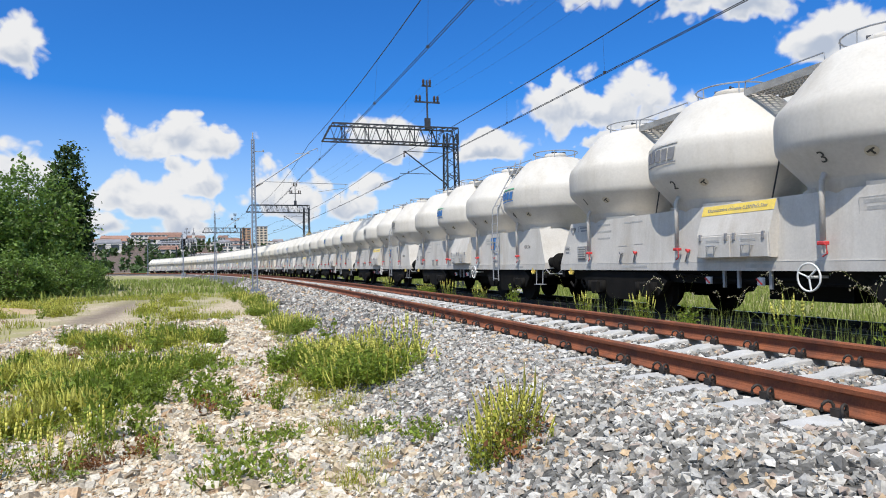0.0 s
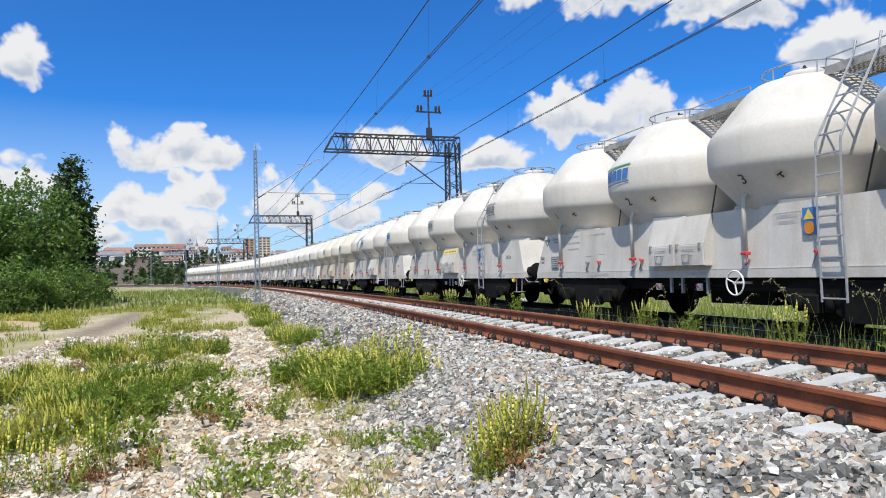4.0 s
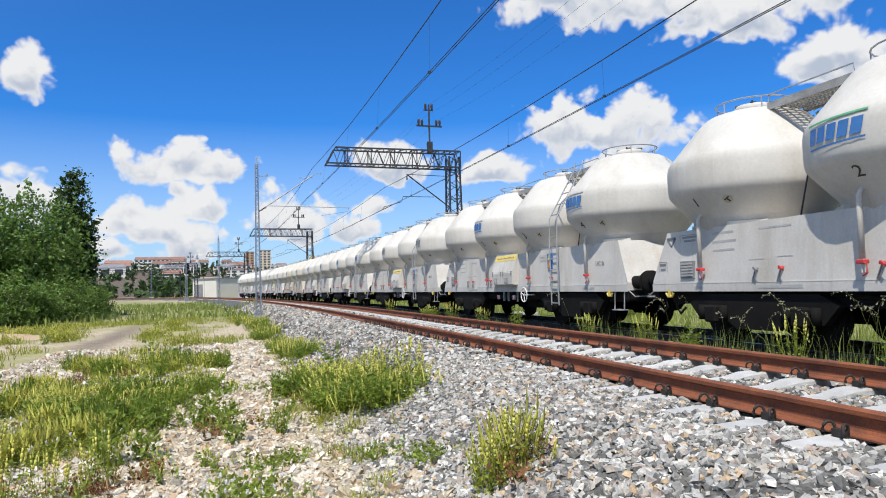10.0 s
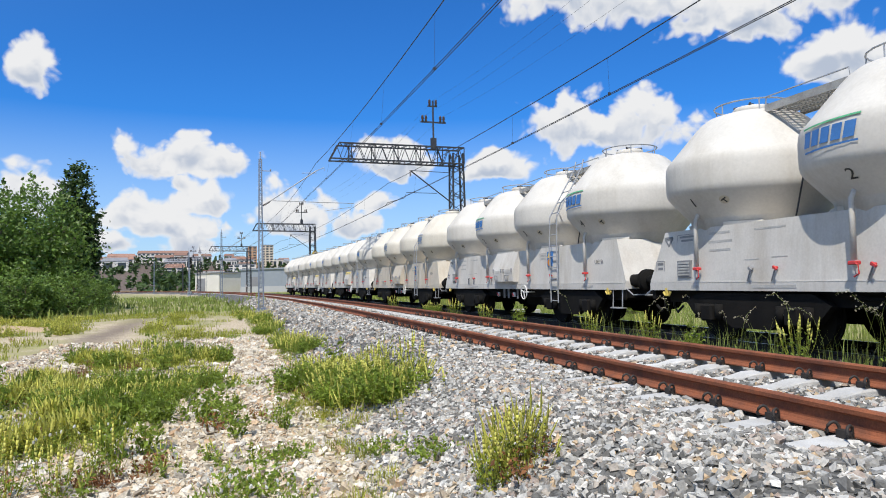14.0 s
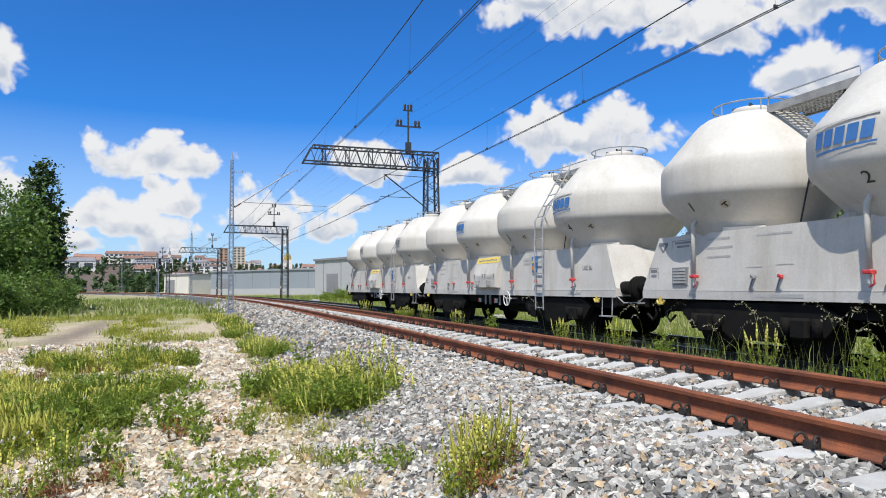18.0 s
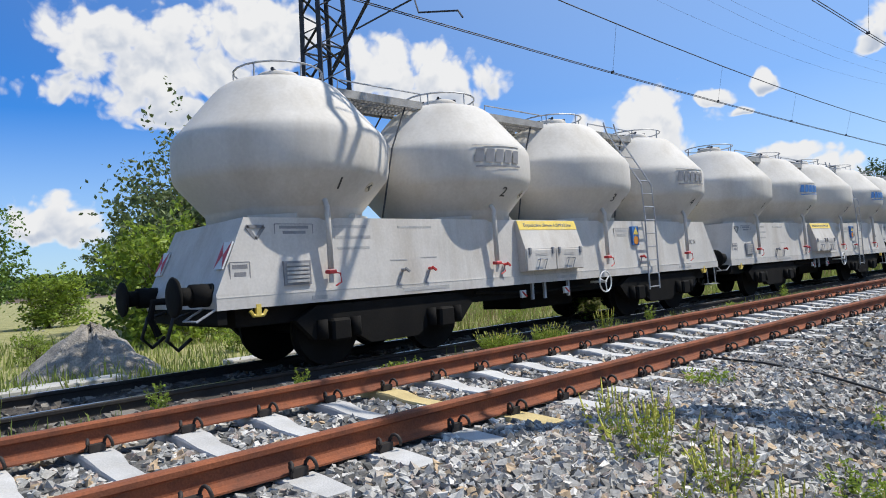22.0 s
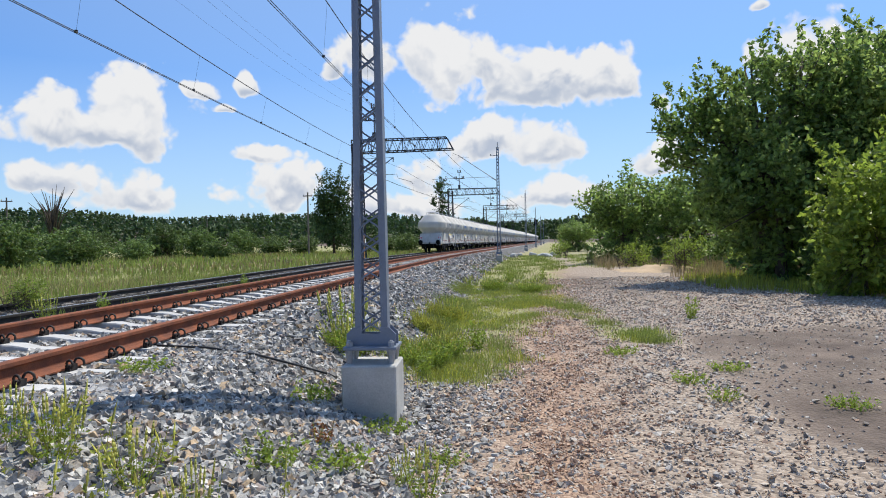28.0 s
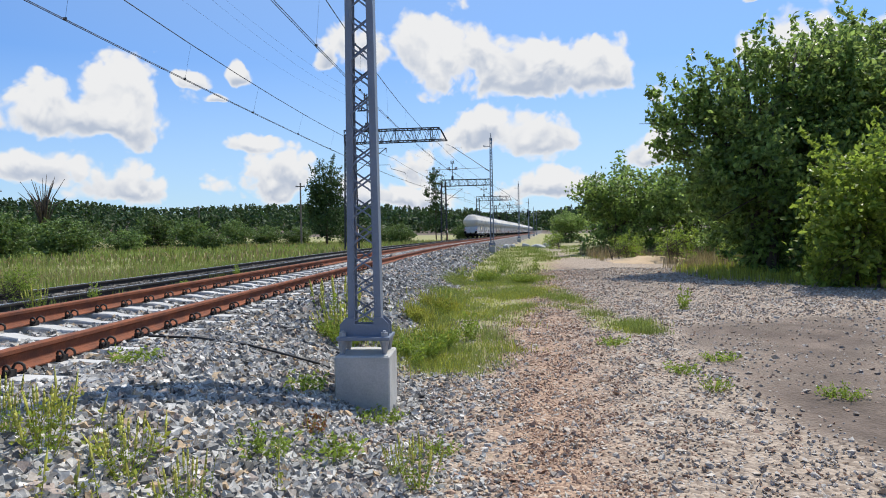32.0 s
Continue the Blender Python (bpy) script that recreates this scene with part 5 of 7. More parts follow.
    for a, b in ((y0 + 0.015, ym - 0.008), (ym + 0.008, y1 - 0.015)):
        m = Mesh(); m.bbox(-HX - 0.15, -HX - 0.115, a, b, 1.025, 1.365, 0.008)
        dd = part("box_door", m, body_paint, box)
        c = (a + b) / 2 + 0.02
        m = Mesh(); m.tube([(-HX - 0.15, c - 0.1, 1.2), (-HX - 0.2, c - 0.1, 1.21), (-HX - 0.2, c + 0.08, 1.21), (-HX - 0.15, c + 0.08, 1.2)], 0.009, 5)
        m.tube([(-HX - 0.2, c - 0.1, 1.21), (-HX - 0.17, c - 0.05, 1.04), (-HX - 0.17, c + 0.12, 1.04), (-HX - 0.2, c + 0.08, 1.21)], 0.008, 5)
        part("door_handle", m, M_GALV, dd)
        for h in (a + 0.08, b - 0.08):
            m = Mesh(); m.bbox(-HX - 0.17, -HX - 0.135, h - 0.025, h + 0.025, 1.29, 1.4, 0.006); part("hinge", m, M_DKGREY, dd)
        for z in (1.29, 1.265):
            m = Mesh(); m.box(-HX - 0.153, -HX - 0.15, c - 0.16, c + 0.14, z, z + 0.012); part("writing_bar", m, M_LTGREY, dd)
    if yellow_box:
        lean = math.degrees(math.atan2(0.16, 0.475))
        m = Mesh(); m.box(-0.77, 0.77, -0.08, 0.08, 0, 0.004)
        band = place(part("yellow_band", m, M_YELLOW, box, "yellow pressure notice band"), pose(-HX + 0.02 - 0.16 * 0.17 - 0.002, ym, 1.775, 90, 0, -90) @ pose(0, 0, 0, -lean, 0, 0))
        tagged(place(part("notice_lettering", text_mesh("Dopuszczalne ciśnienie 0.25MPa/2.5bar", 0.08, M_DKGREY), None, band), pose(0, 0, 0.006)), kind="stuff")
    # valves, louvre, marks and bars of writing on the side
    for y in (3.42, 2.93, 1.36, -2.66):
        m = Mesh(); m.tube([(-HX, y, 1.16), (-HX - 0.07, y, 1.16)], 0.022, 8); m.bar((-HX - 0.07, y, 1.18), (-HX - 0.075, y - 0.07, 1.13), 0.028)
        v = part("drain_valve", m, M_DKGREY if y == 3.42 else M_RED, root, "small drain valve")
        m = Mesh(); m.tube([(-HX - 0.03, y, 1.16), (-HX - 0.025, y + 0.09, 0.97)], 0.012, 5); part("valve_lever", m, M_DKGREY, v)
    m = Mesh(); m.box(-HX - 0.02, -HX + 0.04, 4.86, 5.22, 1.05, 1.34)
    lv = part("louvre_frame", m, M_DKGREY, root, "dark framed card holder")
    for j in range(5):
        m = Mesh(); m.box(-HX - 0.032, -HX - 0.02, 4.89, 5.19, 1.08 + j * 0.05, 1.11 + j * 0.05); part("louvre_slat", m, M_LTGREY, lv)

    def wall_x(z):
        return -HX + (0.07 * (z - 1.0) / 0.87 if z > 1.0 else -0.014)

    def bars(name, rows, material):
        for y, z, w, h in rows:
            m = Mesh(); x = wall_x(z)
            m.box(x - 0.004, x + 0.02, y - w / 2, y + w / 2, z - h / 2, z + h / 2)
            part(name, m, material, root)

    def framed(name, y, z, w, h, lines, material):
        """A marking plate: one outline with its lines of writing inside."""
        m = Mesh(); x = wall_x(z)
        m.box(x - 0.002, x + 0.03, y - w / 2, y + w / 2, z - h / 2, z + h / 2)
        pl = part(name, m, body_paint, root, "outlined marking plate")
        for a in (-1, 1):
            m = Mesh(); m.box(x - 0.004, x, y - w / 2, y + w / 2, z + a * h / 2 - 0.005, z + a * h / 2 + 0.005); part("outline_bar", m, material, pl)
            m = Mesh(); m.box(x - 0.004, x, y + a * w / 2 - 0.005, y + a * w / 2 + 0.005, z - h / 2, z + h / 2); part("outline_bar", m, material, pl)
        for j in range(lines):
            m = Mesh(); zz = z + h * (0.5 - (j + 0.6) / (lines + 0.2)); ww = w * (0.76, 0.6, 0.7)[j % 3]
            m.box(x - 0.004, x, y - ww / 2, y + ww / 2, zz - h * 0.26 / lines, zz + h * 0.26 / lines); part("writing_bar", m, material, pl)
    bars("faded_writing", [(4.2, 1.76, 0.5, 0.04), (4.17, 1.62, 0.56, 0.04), (4.17, 1.48, 0.5, 0.035), (3.1, 1.755, 0.62, 0.03), (3.45, 1.3, 0.3, 0.014), (2.9, 1.32, 0.3, 0.014)], M_LTGREY)
    bars("number_bar", [(3.0, 0.89, 0.85, 0.05), (-0.25, 0.89, 0.6, 0.05), (4.75, 0.88, 0.22, 0.05), (-4.4, 0.89, 0.5, 0.045)], M_LTGREY)
    framed("marking_plate", 5.76, 1.21, 0.24, 0.28, 3, M_DKGREY)
    framed("marking_plate", 5.02, 1.72, 0.52, 0.14, 2, M_DKGREY)
    framed("notice_plate", -2.1, 1.59, 0.5, 0.28, 3, M_LTGREY)
    tagged(place(part("type_mark", text_mesh("UIC St", 0.13, M_DKGREY), None, root), pose(wall_x(1.42) - 0.004, -4.85, 1.42, 90, 0, -90)), kind="stuff")
    m = Mesh()
    for (a, b) in (((5.64, 1.76), (5.53, 1.61)), ((5.53, 1.61), (5.42, 1.76)), ((5.42, 1.76), (5.64, 1.76))):
        m.bar((-HX + 0.055, a[0], a[1]), (-HX + 0.055, b[0], b[1]), 0.016, 0.04)
    part("warning_triangle", m, M_DKGREY, root, "outlined warning triangle")
    m = Mesh(); m.box(-HX - 0.004, -HX + 0.09, -2.64, -2.42, 1.39, 1.76)
    sg = part("danger_sign", m, M_BLUE, root, "blue sign with yellow triangle and orange disc")
    m = Mesh(); m.add([(-HX - 0.008, -2.44, 1.6), (-HX - 0.008, -2.62, 1.6), (-HX - 0.008, -2.53, 1.75)], [(0, 1, 2)]); part("triangle", m, M_YELLOW, sg)
    m = Mesh(); m.lathe([(0.085, -0.002), (0.085, 0.004)], (-HX - 0.008, -2.53, 1.485), 18, "x"); part("disc", m, M_ORANGE, sg)
    # handbrake wheel
    m = Mesh(); m.smooth = True; m.ring((-HX - 0.12, -1.21, 0.74), 0.185, 0.014, "x", 28, 6)
    hw = part("brake_wheel", m, M_WHITE, root, "white handbrake wheel")
    for a in (20, 140, 260):
        m = Mesh(); m.tube([(-HX - 0.12, -1.21, 0.74), (-HX - 0.12, -1.21 + 0.18 * math.cos(radians(a)), 0.74 + 0.18 * math.sin(radians(a)))], 0.012, 6); part("spoke", m, M_WHITE, hw)
    m = Mesh(); m.tube([(-HX - 0.14, -1.21, 0.74), (-HX + 0.3, -1.21, 0.74)], 0.02, 8); part("hub", m, M_WHITE, hw)
    # under-floor rods, boxes, stirrup
    m = Mesh(); m.tube([(-0.95, 1.9, 0.75), (-0.95, 0.4, 0.66), (-0.95, -0.9, 0.7)], 0.025, 6); m.tube([(-0.9, 1.9, 0.7), (-0.9, -1.8, 0.62)], 0.018, 6); part("brake_rod", m, M_BLACK, root)
    for y in (0.62, 0.3, -0.35):
        m = Mesh(); m.box(-1.04, -1.0, y - 0.025, y + 0.025, 0.55, 0.84); part("hanger", m, M_GALV, root)
    for y in (0.93, -0.2):
        m = Mesh(); m.bbox(-1.1, -1.05, y - 0.07, y + 0.05, 0.6, 0.72, 0.008); bx = part("changeover_plate", m, M_WHITE, root, "white plate with a red lever")
        m = Mesh(); m.bar((-1.11, y - 0.06, 0.62), (-1.11, y + 0.04, 0.7), 0.018); part("lever", m, M_RED, bx)
    for y in (5.57, -5.25):
        m = Mesh(); m.box(-HX - 0.02, -HX + 0.03, y - 0.03, y + 0.03, 0.72, 0.86); m.tube([(-HX, y - 0.1, 0.79), (-HX, y - 0.06, 0.73), (-HX, y + 0.06, 0.73), (-HX, y + 0.1, 0.79)], 0.022, 6); part("towing_hook", m, M_YELLOW, root, "yellow towing hook")
    for x in (-1.08, 1.08):
        m = Mesh(); m.tube([(x, END_F + 0.15, 0.84), (x * 1.02, END_F + 0.15, 0.45), (x * 1.02, END_F + 0.5, 0.45), (x, END_F + 0.5, 0.84)], 0.014, 5); m.box(x - 0.09, x + 0.09, END_F + 0.15, END_F + 0.5, 0.44, 0.46); part("step", m, M_GALV, root)
    # bogies
    for by in (3.57, -3.43):
        m = Mesh()
        for x in (-1.0, 1.0):
            vs = []
            for dx in (-0.06, 0.06):
                vs += [(x + dx, by - 1.5, 0.62), (x + dx, by - 1.25, 0.36), (x + dx, by - 0.6, 0.36), (x + dx, by - 0.4, 0.24), (x + dx, by + 0.4, 0.24), (x + dx, by + 0.6, 0.36), (x + dx, by + 1.25, 0.36), (x + dx, by + 1.5, 0.62), (x + dx, by + 1.2, 0.78), (x + dx, by - 1.2, 0.78)]
            m.add(vs, [tuple(range(10)), tuple(range(19, 9, -1))] + [((j + 1) % 10, j, j + 10, (j + 1) % 10 + 10) for j in range(10)])
        m.box(-1.0, 1.0, by - 0.3, by + 0.3, 0.35, 0.7)
        bg = part("bogie_frame", m, M_BLACK, root)
        for wy in (by - 0.9, by + 0.9):
            m = Mesh()
            for x in (-0.753, 0.753):
                m.lathe([(0.2, -0.05), (0.46, -0.065), (0.46, 0.045), (0.3, 0.05)], (x, wy, 0.46), 28, "x")
                m.lathe([(0.49, -0.03), (0.49, 0.0)], (x - math.copysign(0.06, x), wy, 0.46), 28, "x")
            m.tube([(-1.0, wy, 0.46), (1.0, wy, 0.46)], 0.08, 10)
            part("wheelset", m, M_BLACK, bg)
            for x in (-1.08, 1.08):
                m = Mesh(); m.bbox(x - 0.08, x + 0.08, wy - 0.14, wy + 0.14, 0.32, 0.6, 0.03); part("axle_box", m, M_BLACK, bg)
                for q in (-0.25, 0.25) if x < 0 else ():
                    m = Mesh(); m.smooth = True; m.tube([(x, wy + q, 0.36), (x, wy + q, 0.6)], 0.07, 8); part("spring", m, M_BLACK, bg)
    # ends: buffers, coupling, hoses, lamps
    for e in (1, -1):
        y = END_T if e > 0 else END_F
        for x in (-0.875, 0.875):
            m = Mesh(); m.smooth = True
            m.lathe([(0.13, -e * 0.1), (0.13, e * 0.2)], (x, y, 1.0), 16, "y"); m.lathe([(0.1, e * 0.2), (0.1, e * 0.37)], (x, y, 1.0), 16, "y"); m.lathe([(0.21, e * 0.36), (0.225, e * 0.385), (0.2, e * 0.4), (0.1, e * 0.405)], (x, y, 1.0), 22, "y")
            part("buffer", m, M_BLACK, root)
        m = Mesh(); m.box(-1.08, 1.08, min(y - e * 0.01, y - e * 0.12), max(y - e * 0.01, y - e * 0.12), 0.66, 0.84); m.tube([(0, y, 0.95), (0, y + e * 0.3, 0.95), (0, y + e * 0.34, 0.75), (0, y + e * 0.25, 0.55)], 0.045, 7); part("coupling", m, M_BLACK, root)
        for x in (-0.4, 0.45):
            m = Mesh(); m.smooth = True
            m.tube([(x, y, 0.8), (x, y + e * 0.22, 0.75), (x, y + e * 0.3, 0.5), (x, y + e * 0.18, 0.38), (x, y + e * 0.02, 0.5)], 0.025, 6)
            part("brake_hose", m, M_RUBBER, root)
        m = Mesh(); m.tube([(-1.08, y - e * 0.02, 0.85), (-1.08, y + e * 0.22, 0.72), (-0.7, y + e * 0.22, 0.72), (-0.7, y - e * 0.02, 0.85)], 0.014, 5); part("hand_bar", m, M_GALV, root)
    return root


PITCH = 12.8


def tail_at(t):
    """Where the tail mark stands along the line: the train slowly gathers speed."""
    s = 206.10 - 9.2175 * t - 0.004647 * t * t - 0.000516 * t**3
    return s + float(np.interp(t, (18, 19, 20, 21, 22, 23, 24), (0, -0.15, 0.1, 0.0, 0.28, -0.2, 0)))


WAGONS = []


def train():
    kinds = [wagon(M_TANK, M_BODY, (M_DKGREY, M_LTGREY), True, "pale grey cement wagon with four bulging tanks, moving"),
             wagon(M_TANK, M_BODY, (M_BLUE, M_GREEN), False, "light grey four-tank cement wagon with blue emblem, moving"),
             wagon(M_TANK_OLD, M_BODY_OLD, (M_BLUEGREY, M_BLUEGREY), False, "tan stained cement wagon with four bulging tanks, moving"),
             wagon(M_TANK, M_BODY, (M_BLUE, M_LTGREY), True, "light grey cement wagon with blue emblem and yellow band, moving")]
    order = [0, 3, 3, 2, 1, 1, 0, 3, 1, 2, 1, 0, 1, 0, 1, 0, 2, 0, 3, 0, 1, 0, 1, 3, 0, 1, 0]
    used = set()
    for i, k in enumerate(order):
        m = beside(0.0, X2, Z2)
        if k in used:
            w = copy_thing(kinds[k], m)
        else:
            w = kinds[k]
            used.add(k)
        WAGONS.append(w)
    # lamps of the tail end
    tail = WAGONS[0]
    for x in (-1.0, 1.0):
        m = Mesh()
        m.box(-0.11, 0.11, -0.17, 0.17, 0, 0.02, Matrix())
        p = place(part("tail_plate", m, M_WHITE, tail, "red and white tail signal board"), pose(x * 0.95, END_T - 0.185, 1.43, 65.3, 0, 180))
        m = Mesh(); m.add([(-0.11, -0.17, 0.024), (-0.11, 0.17, 0.024), (-0.005, 0, 0.024), (0.11, -0.17, 0.024), (0.005, 0, 0.024), (0.11, 0.17, 0.024)], [(0, 2, 1), (3, 5, 4)])
        part("red_wedge", m, M_RED, p)
    return tail


train()


def motions():
    for i, w in enumerate(WAGONS):
        rows = []
        for t in list(range(0, 18)) + [18 + 0.5 * j for j in range(14)] + list(range(25, 33)):
            s = tail_at(t) - HY - i * PITCH
            rows.append((float(t), beside(s, lat2(s), Z2)))
        walk(w, rows)


# ---- plants ----
vrng = np.random.default_rng(21)


def rand_rot(n):
    """Random turns."""
    q = vrng.normal(size=(n, 4))
    q /= np.linalg.norm(q, axis=1, keepdims=True)
    w, x, y, z = q.T
    return np.stack([np.stack([1 - 2 * (y * y + z * z), 2 * (x * y - z * w), 2 * (x * z + y * w)], -1), np.stack([2 * (x * y + z * w), 1 - 2 * (x * x + z * z), 2 * (y * z - x * w)], -1), np.stack([2 * (x * z - y * w), 2 * (y * z + x * w), 1 - 2 * (x * x + y * y)], -1)], 1)


def leaves_at(p, size):
    """A pointed leaf, folded along its rib, at each place."""
    n = len(p)
    base = np.array([(0, -0.5, 0), (0.3, 0.0, 0.09), (0, 0.55, 0), (-0.3, 0.0, 0.09)])
    v = np.einsum("nij,kj->nki", rand_rot(n), base) * (size * vrng.uniform(0.65, 1.35, n))[:, None, None] + p[:, None]
    i = np.arange(n)[:, None] * 4
    f = np.concatenate([i + [[0, 1, 2]], i + [[0, 2, 3]]])
    return v.reshape(-1, 3), f


def leafy(lobes, n, size, clump=0.32, per=28):
    """Leaves in clumps through the outer part of a few ellipsoid lobes."""
    vol = np.array([l[3] * l[4] * l[5] for l in lobes])
    k = max(4, n // per)
    pick = vrng.choice(len(lobes), k, p=vol / vol.sum())
    d = vrng.normal(size=(k, 3))
    d /= np.linalg.norm(d, axis=1, keepdims=True)
    L = np.array(lobes)[pick]
    c = L[:, :3] + d * L[:, 3:] * (vrng.uniform(0.3, 1.14, (k, 1)) ** 0.6)
    own = vrng.integers(0, k, n)
    r = clump * vrng.uniform(0.35, 1.6, k)[own]
    p = c[own] + vrng.normal(size=(n, 3)) * r[:, None] * (1, 1, 0.7)
    # a fifth of the leaves sit on shoots that stand out of the crown
    q = n // 5
    ks = max(6, q // 36)
    Ls = np.array(lobes)[vrng.choice(len(lobes), ks, p=vol / vol.sum())]
    d = vrng.normal(size=(ks, 3)) + (0, 0, 0.5)
    d /= np.linalg.norm(d, axis=1, keepdims=True)
    foot = Ls[:, :3] + d * Ls[:, 3:] * 0.85
    way = d + (0, 0, 0.55)
    reach = vrng.uniform(0.25, 0.75, ks) * Ls[:, 3:].min(1)
    on, t = vrng.integers(0, ks, q), vrng.uniform(0, 1, q)
    p[:q] = foot[on] + way[on] * (reach[on] * t)[:, None] + vrng.normal(size=(q, 3)) * (clump * (0.55 - 0.35 * t))[:, None]
    p[:, 2] = np.maximum(p[:, 2], 0.05)
    return leaves_at(p, size)


def tree(name, label, height, lobes, n, size, leaf, trunk_r=0.14, clump=0.32, stems=1, category="tree", group=""):
    """A tapered trunk with limbs into every lobe, and a crown of many leaves. Origin at its foot."""
    root = thing(name, label, category, group)
    m = Mesh(); m.smooth = True
    for s in range(stems):
        o = Vector((vrng.normal(0, 0.12 * (stems > 1) * 3), vrng.normal(0, 0.12 * (stems > 1) * 3), -0.15))
        top = Vector((o.x * 1.5, o.y * 1.5, height * 0.72))
        pts = [o.lerp(top, t) + Vector((0.05 * math.sin(5 * t + s), 0.05 * math.cos(4 * t), 0)) * height * 0.1 for t in (0, 0.2, 0.45, 0.7, 1)]
        m.tube(pts, trunk_r, 8, trunk_r * 0.25)
        for l in lobes:
            a = pts[1].lerp(pts[3], vrng.uniform(0, 1))
            b = Vector(l[:3])
            mid = a.lerp(b, 0.5) + Vector((0, 0, 0.05 * height))
            m.tube([a, mid, b + Vector((0, 0, l[5] * 0.5))], trunk_r * 0.42, 6, trunk_r * 0.08)
            for _ in range(3):
                e = b + Vector(vrng.normal(size=3)) * 0.55 * min(l[3:])
                m.tube([mid, mid.lerp(e, 0.6), e], trunk_r * 0.2, 5, trunk_r * 0.05)
    part("trunk", m, M_BARK, root)
    v, f = leafy(lobes, n, size, clump)
    part("crown", np_mesh("crown", v, f, [leaf]), None, root)
    return root


def P(az, d, z=None):
    a = radians(az)
    x, y = -math.sin(a) * d, math.cos(a) * d
    return (x, y, float(ground_z(x, y)) if z is None else z)


def put(ob, az, d, scale=1.0, rz=0.0, wide=1.0):
    ob.matrix_world = pose(*P(az, d), 0, 0, rz) @ Matrix.Diagonal((scale * wide, scale * wide, scale, 1))
    return ob


def again(ob, az, d, scale=1.0, rz=0.0, wide=1.0):
    c = copy_thing(ob, pose(*P(az, d), 0, 0, rz))
    c.scale = (scale * wide, scale * wide, scale)
    return c


def wide_lobes(h, w, k, seed):
    r = np.random.default_rng(seed)
    out = [(0, 0, h * 0.62, w * 0.36, w * 0.36, h * 0.36)]
    for i in range(5):
        a = 1.26 * i + r.uniform(-0.3, 0.3)
        out.append((w * 0.24 * math.cos(a), w * 0.24 * math.sin(a), h * 0.16, w * 0.2, w * 0.2, h * 0.15))
    for i in range(k):
        a = 6.28 * i / k + r.uniform(-0.4, 0.4)
        d = w * r.uniform(0.2, 0.36)
        z = h * r.uniform(0.3, 0.72)
        out.append((d * math.cos(a), d * math.sin(a), z, w * r.uniform(0.16, 0.26), w * r.uniform(0.16, 0.26), h * r.uniform(0.16, 0.26)))
    return out


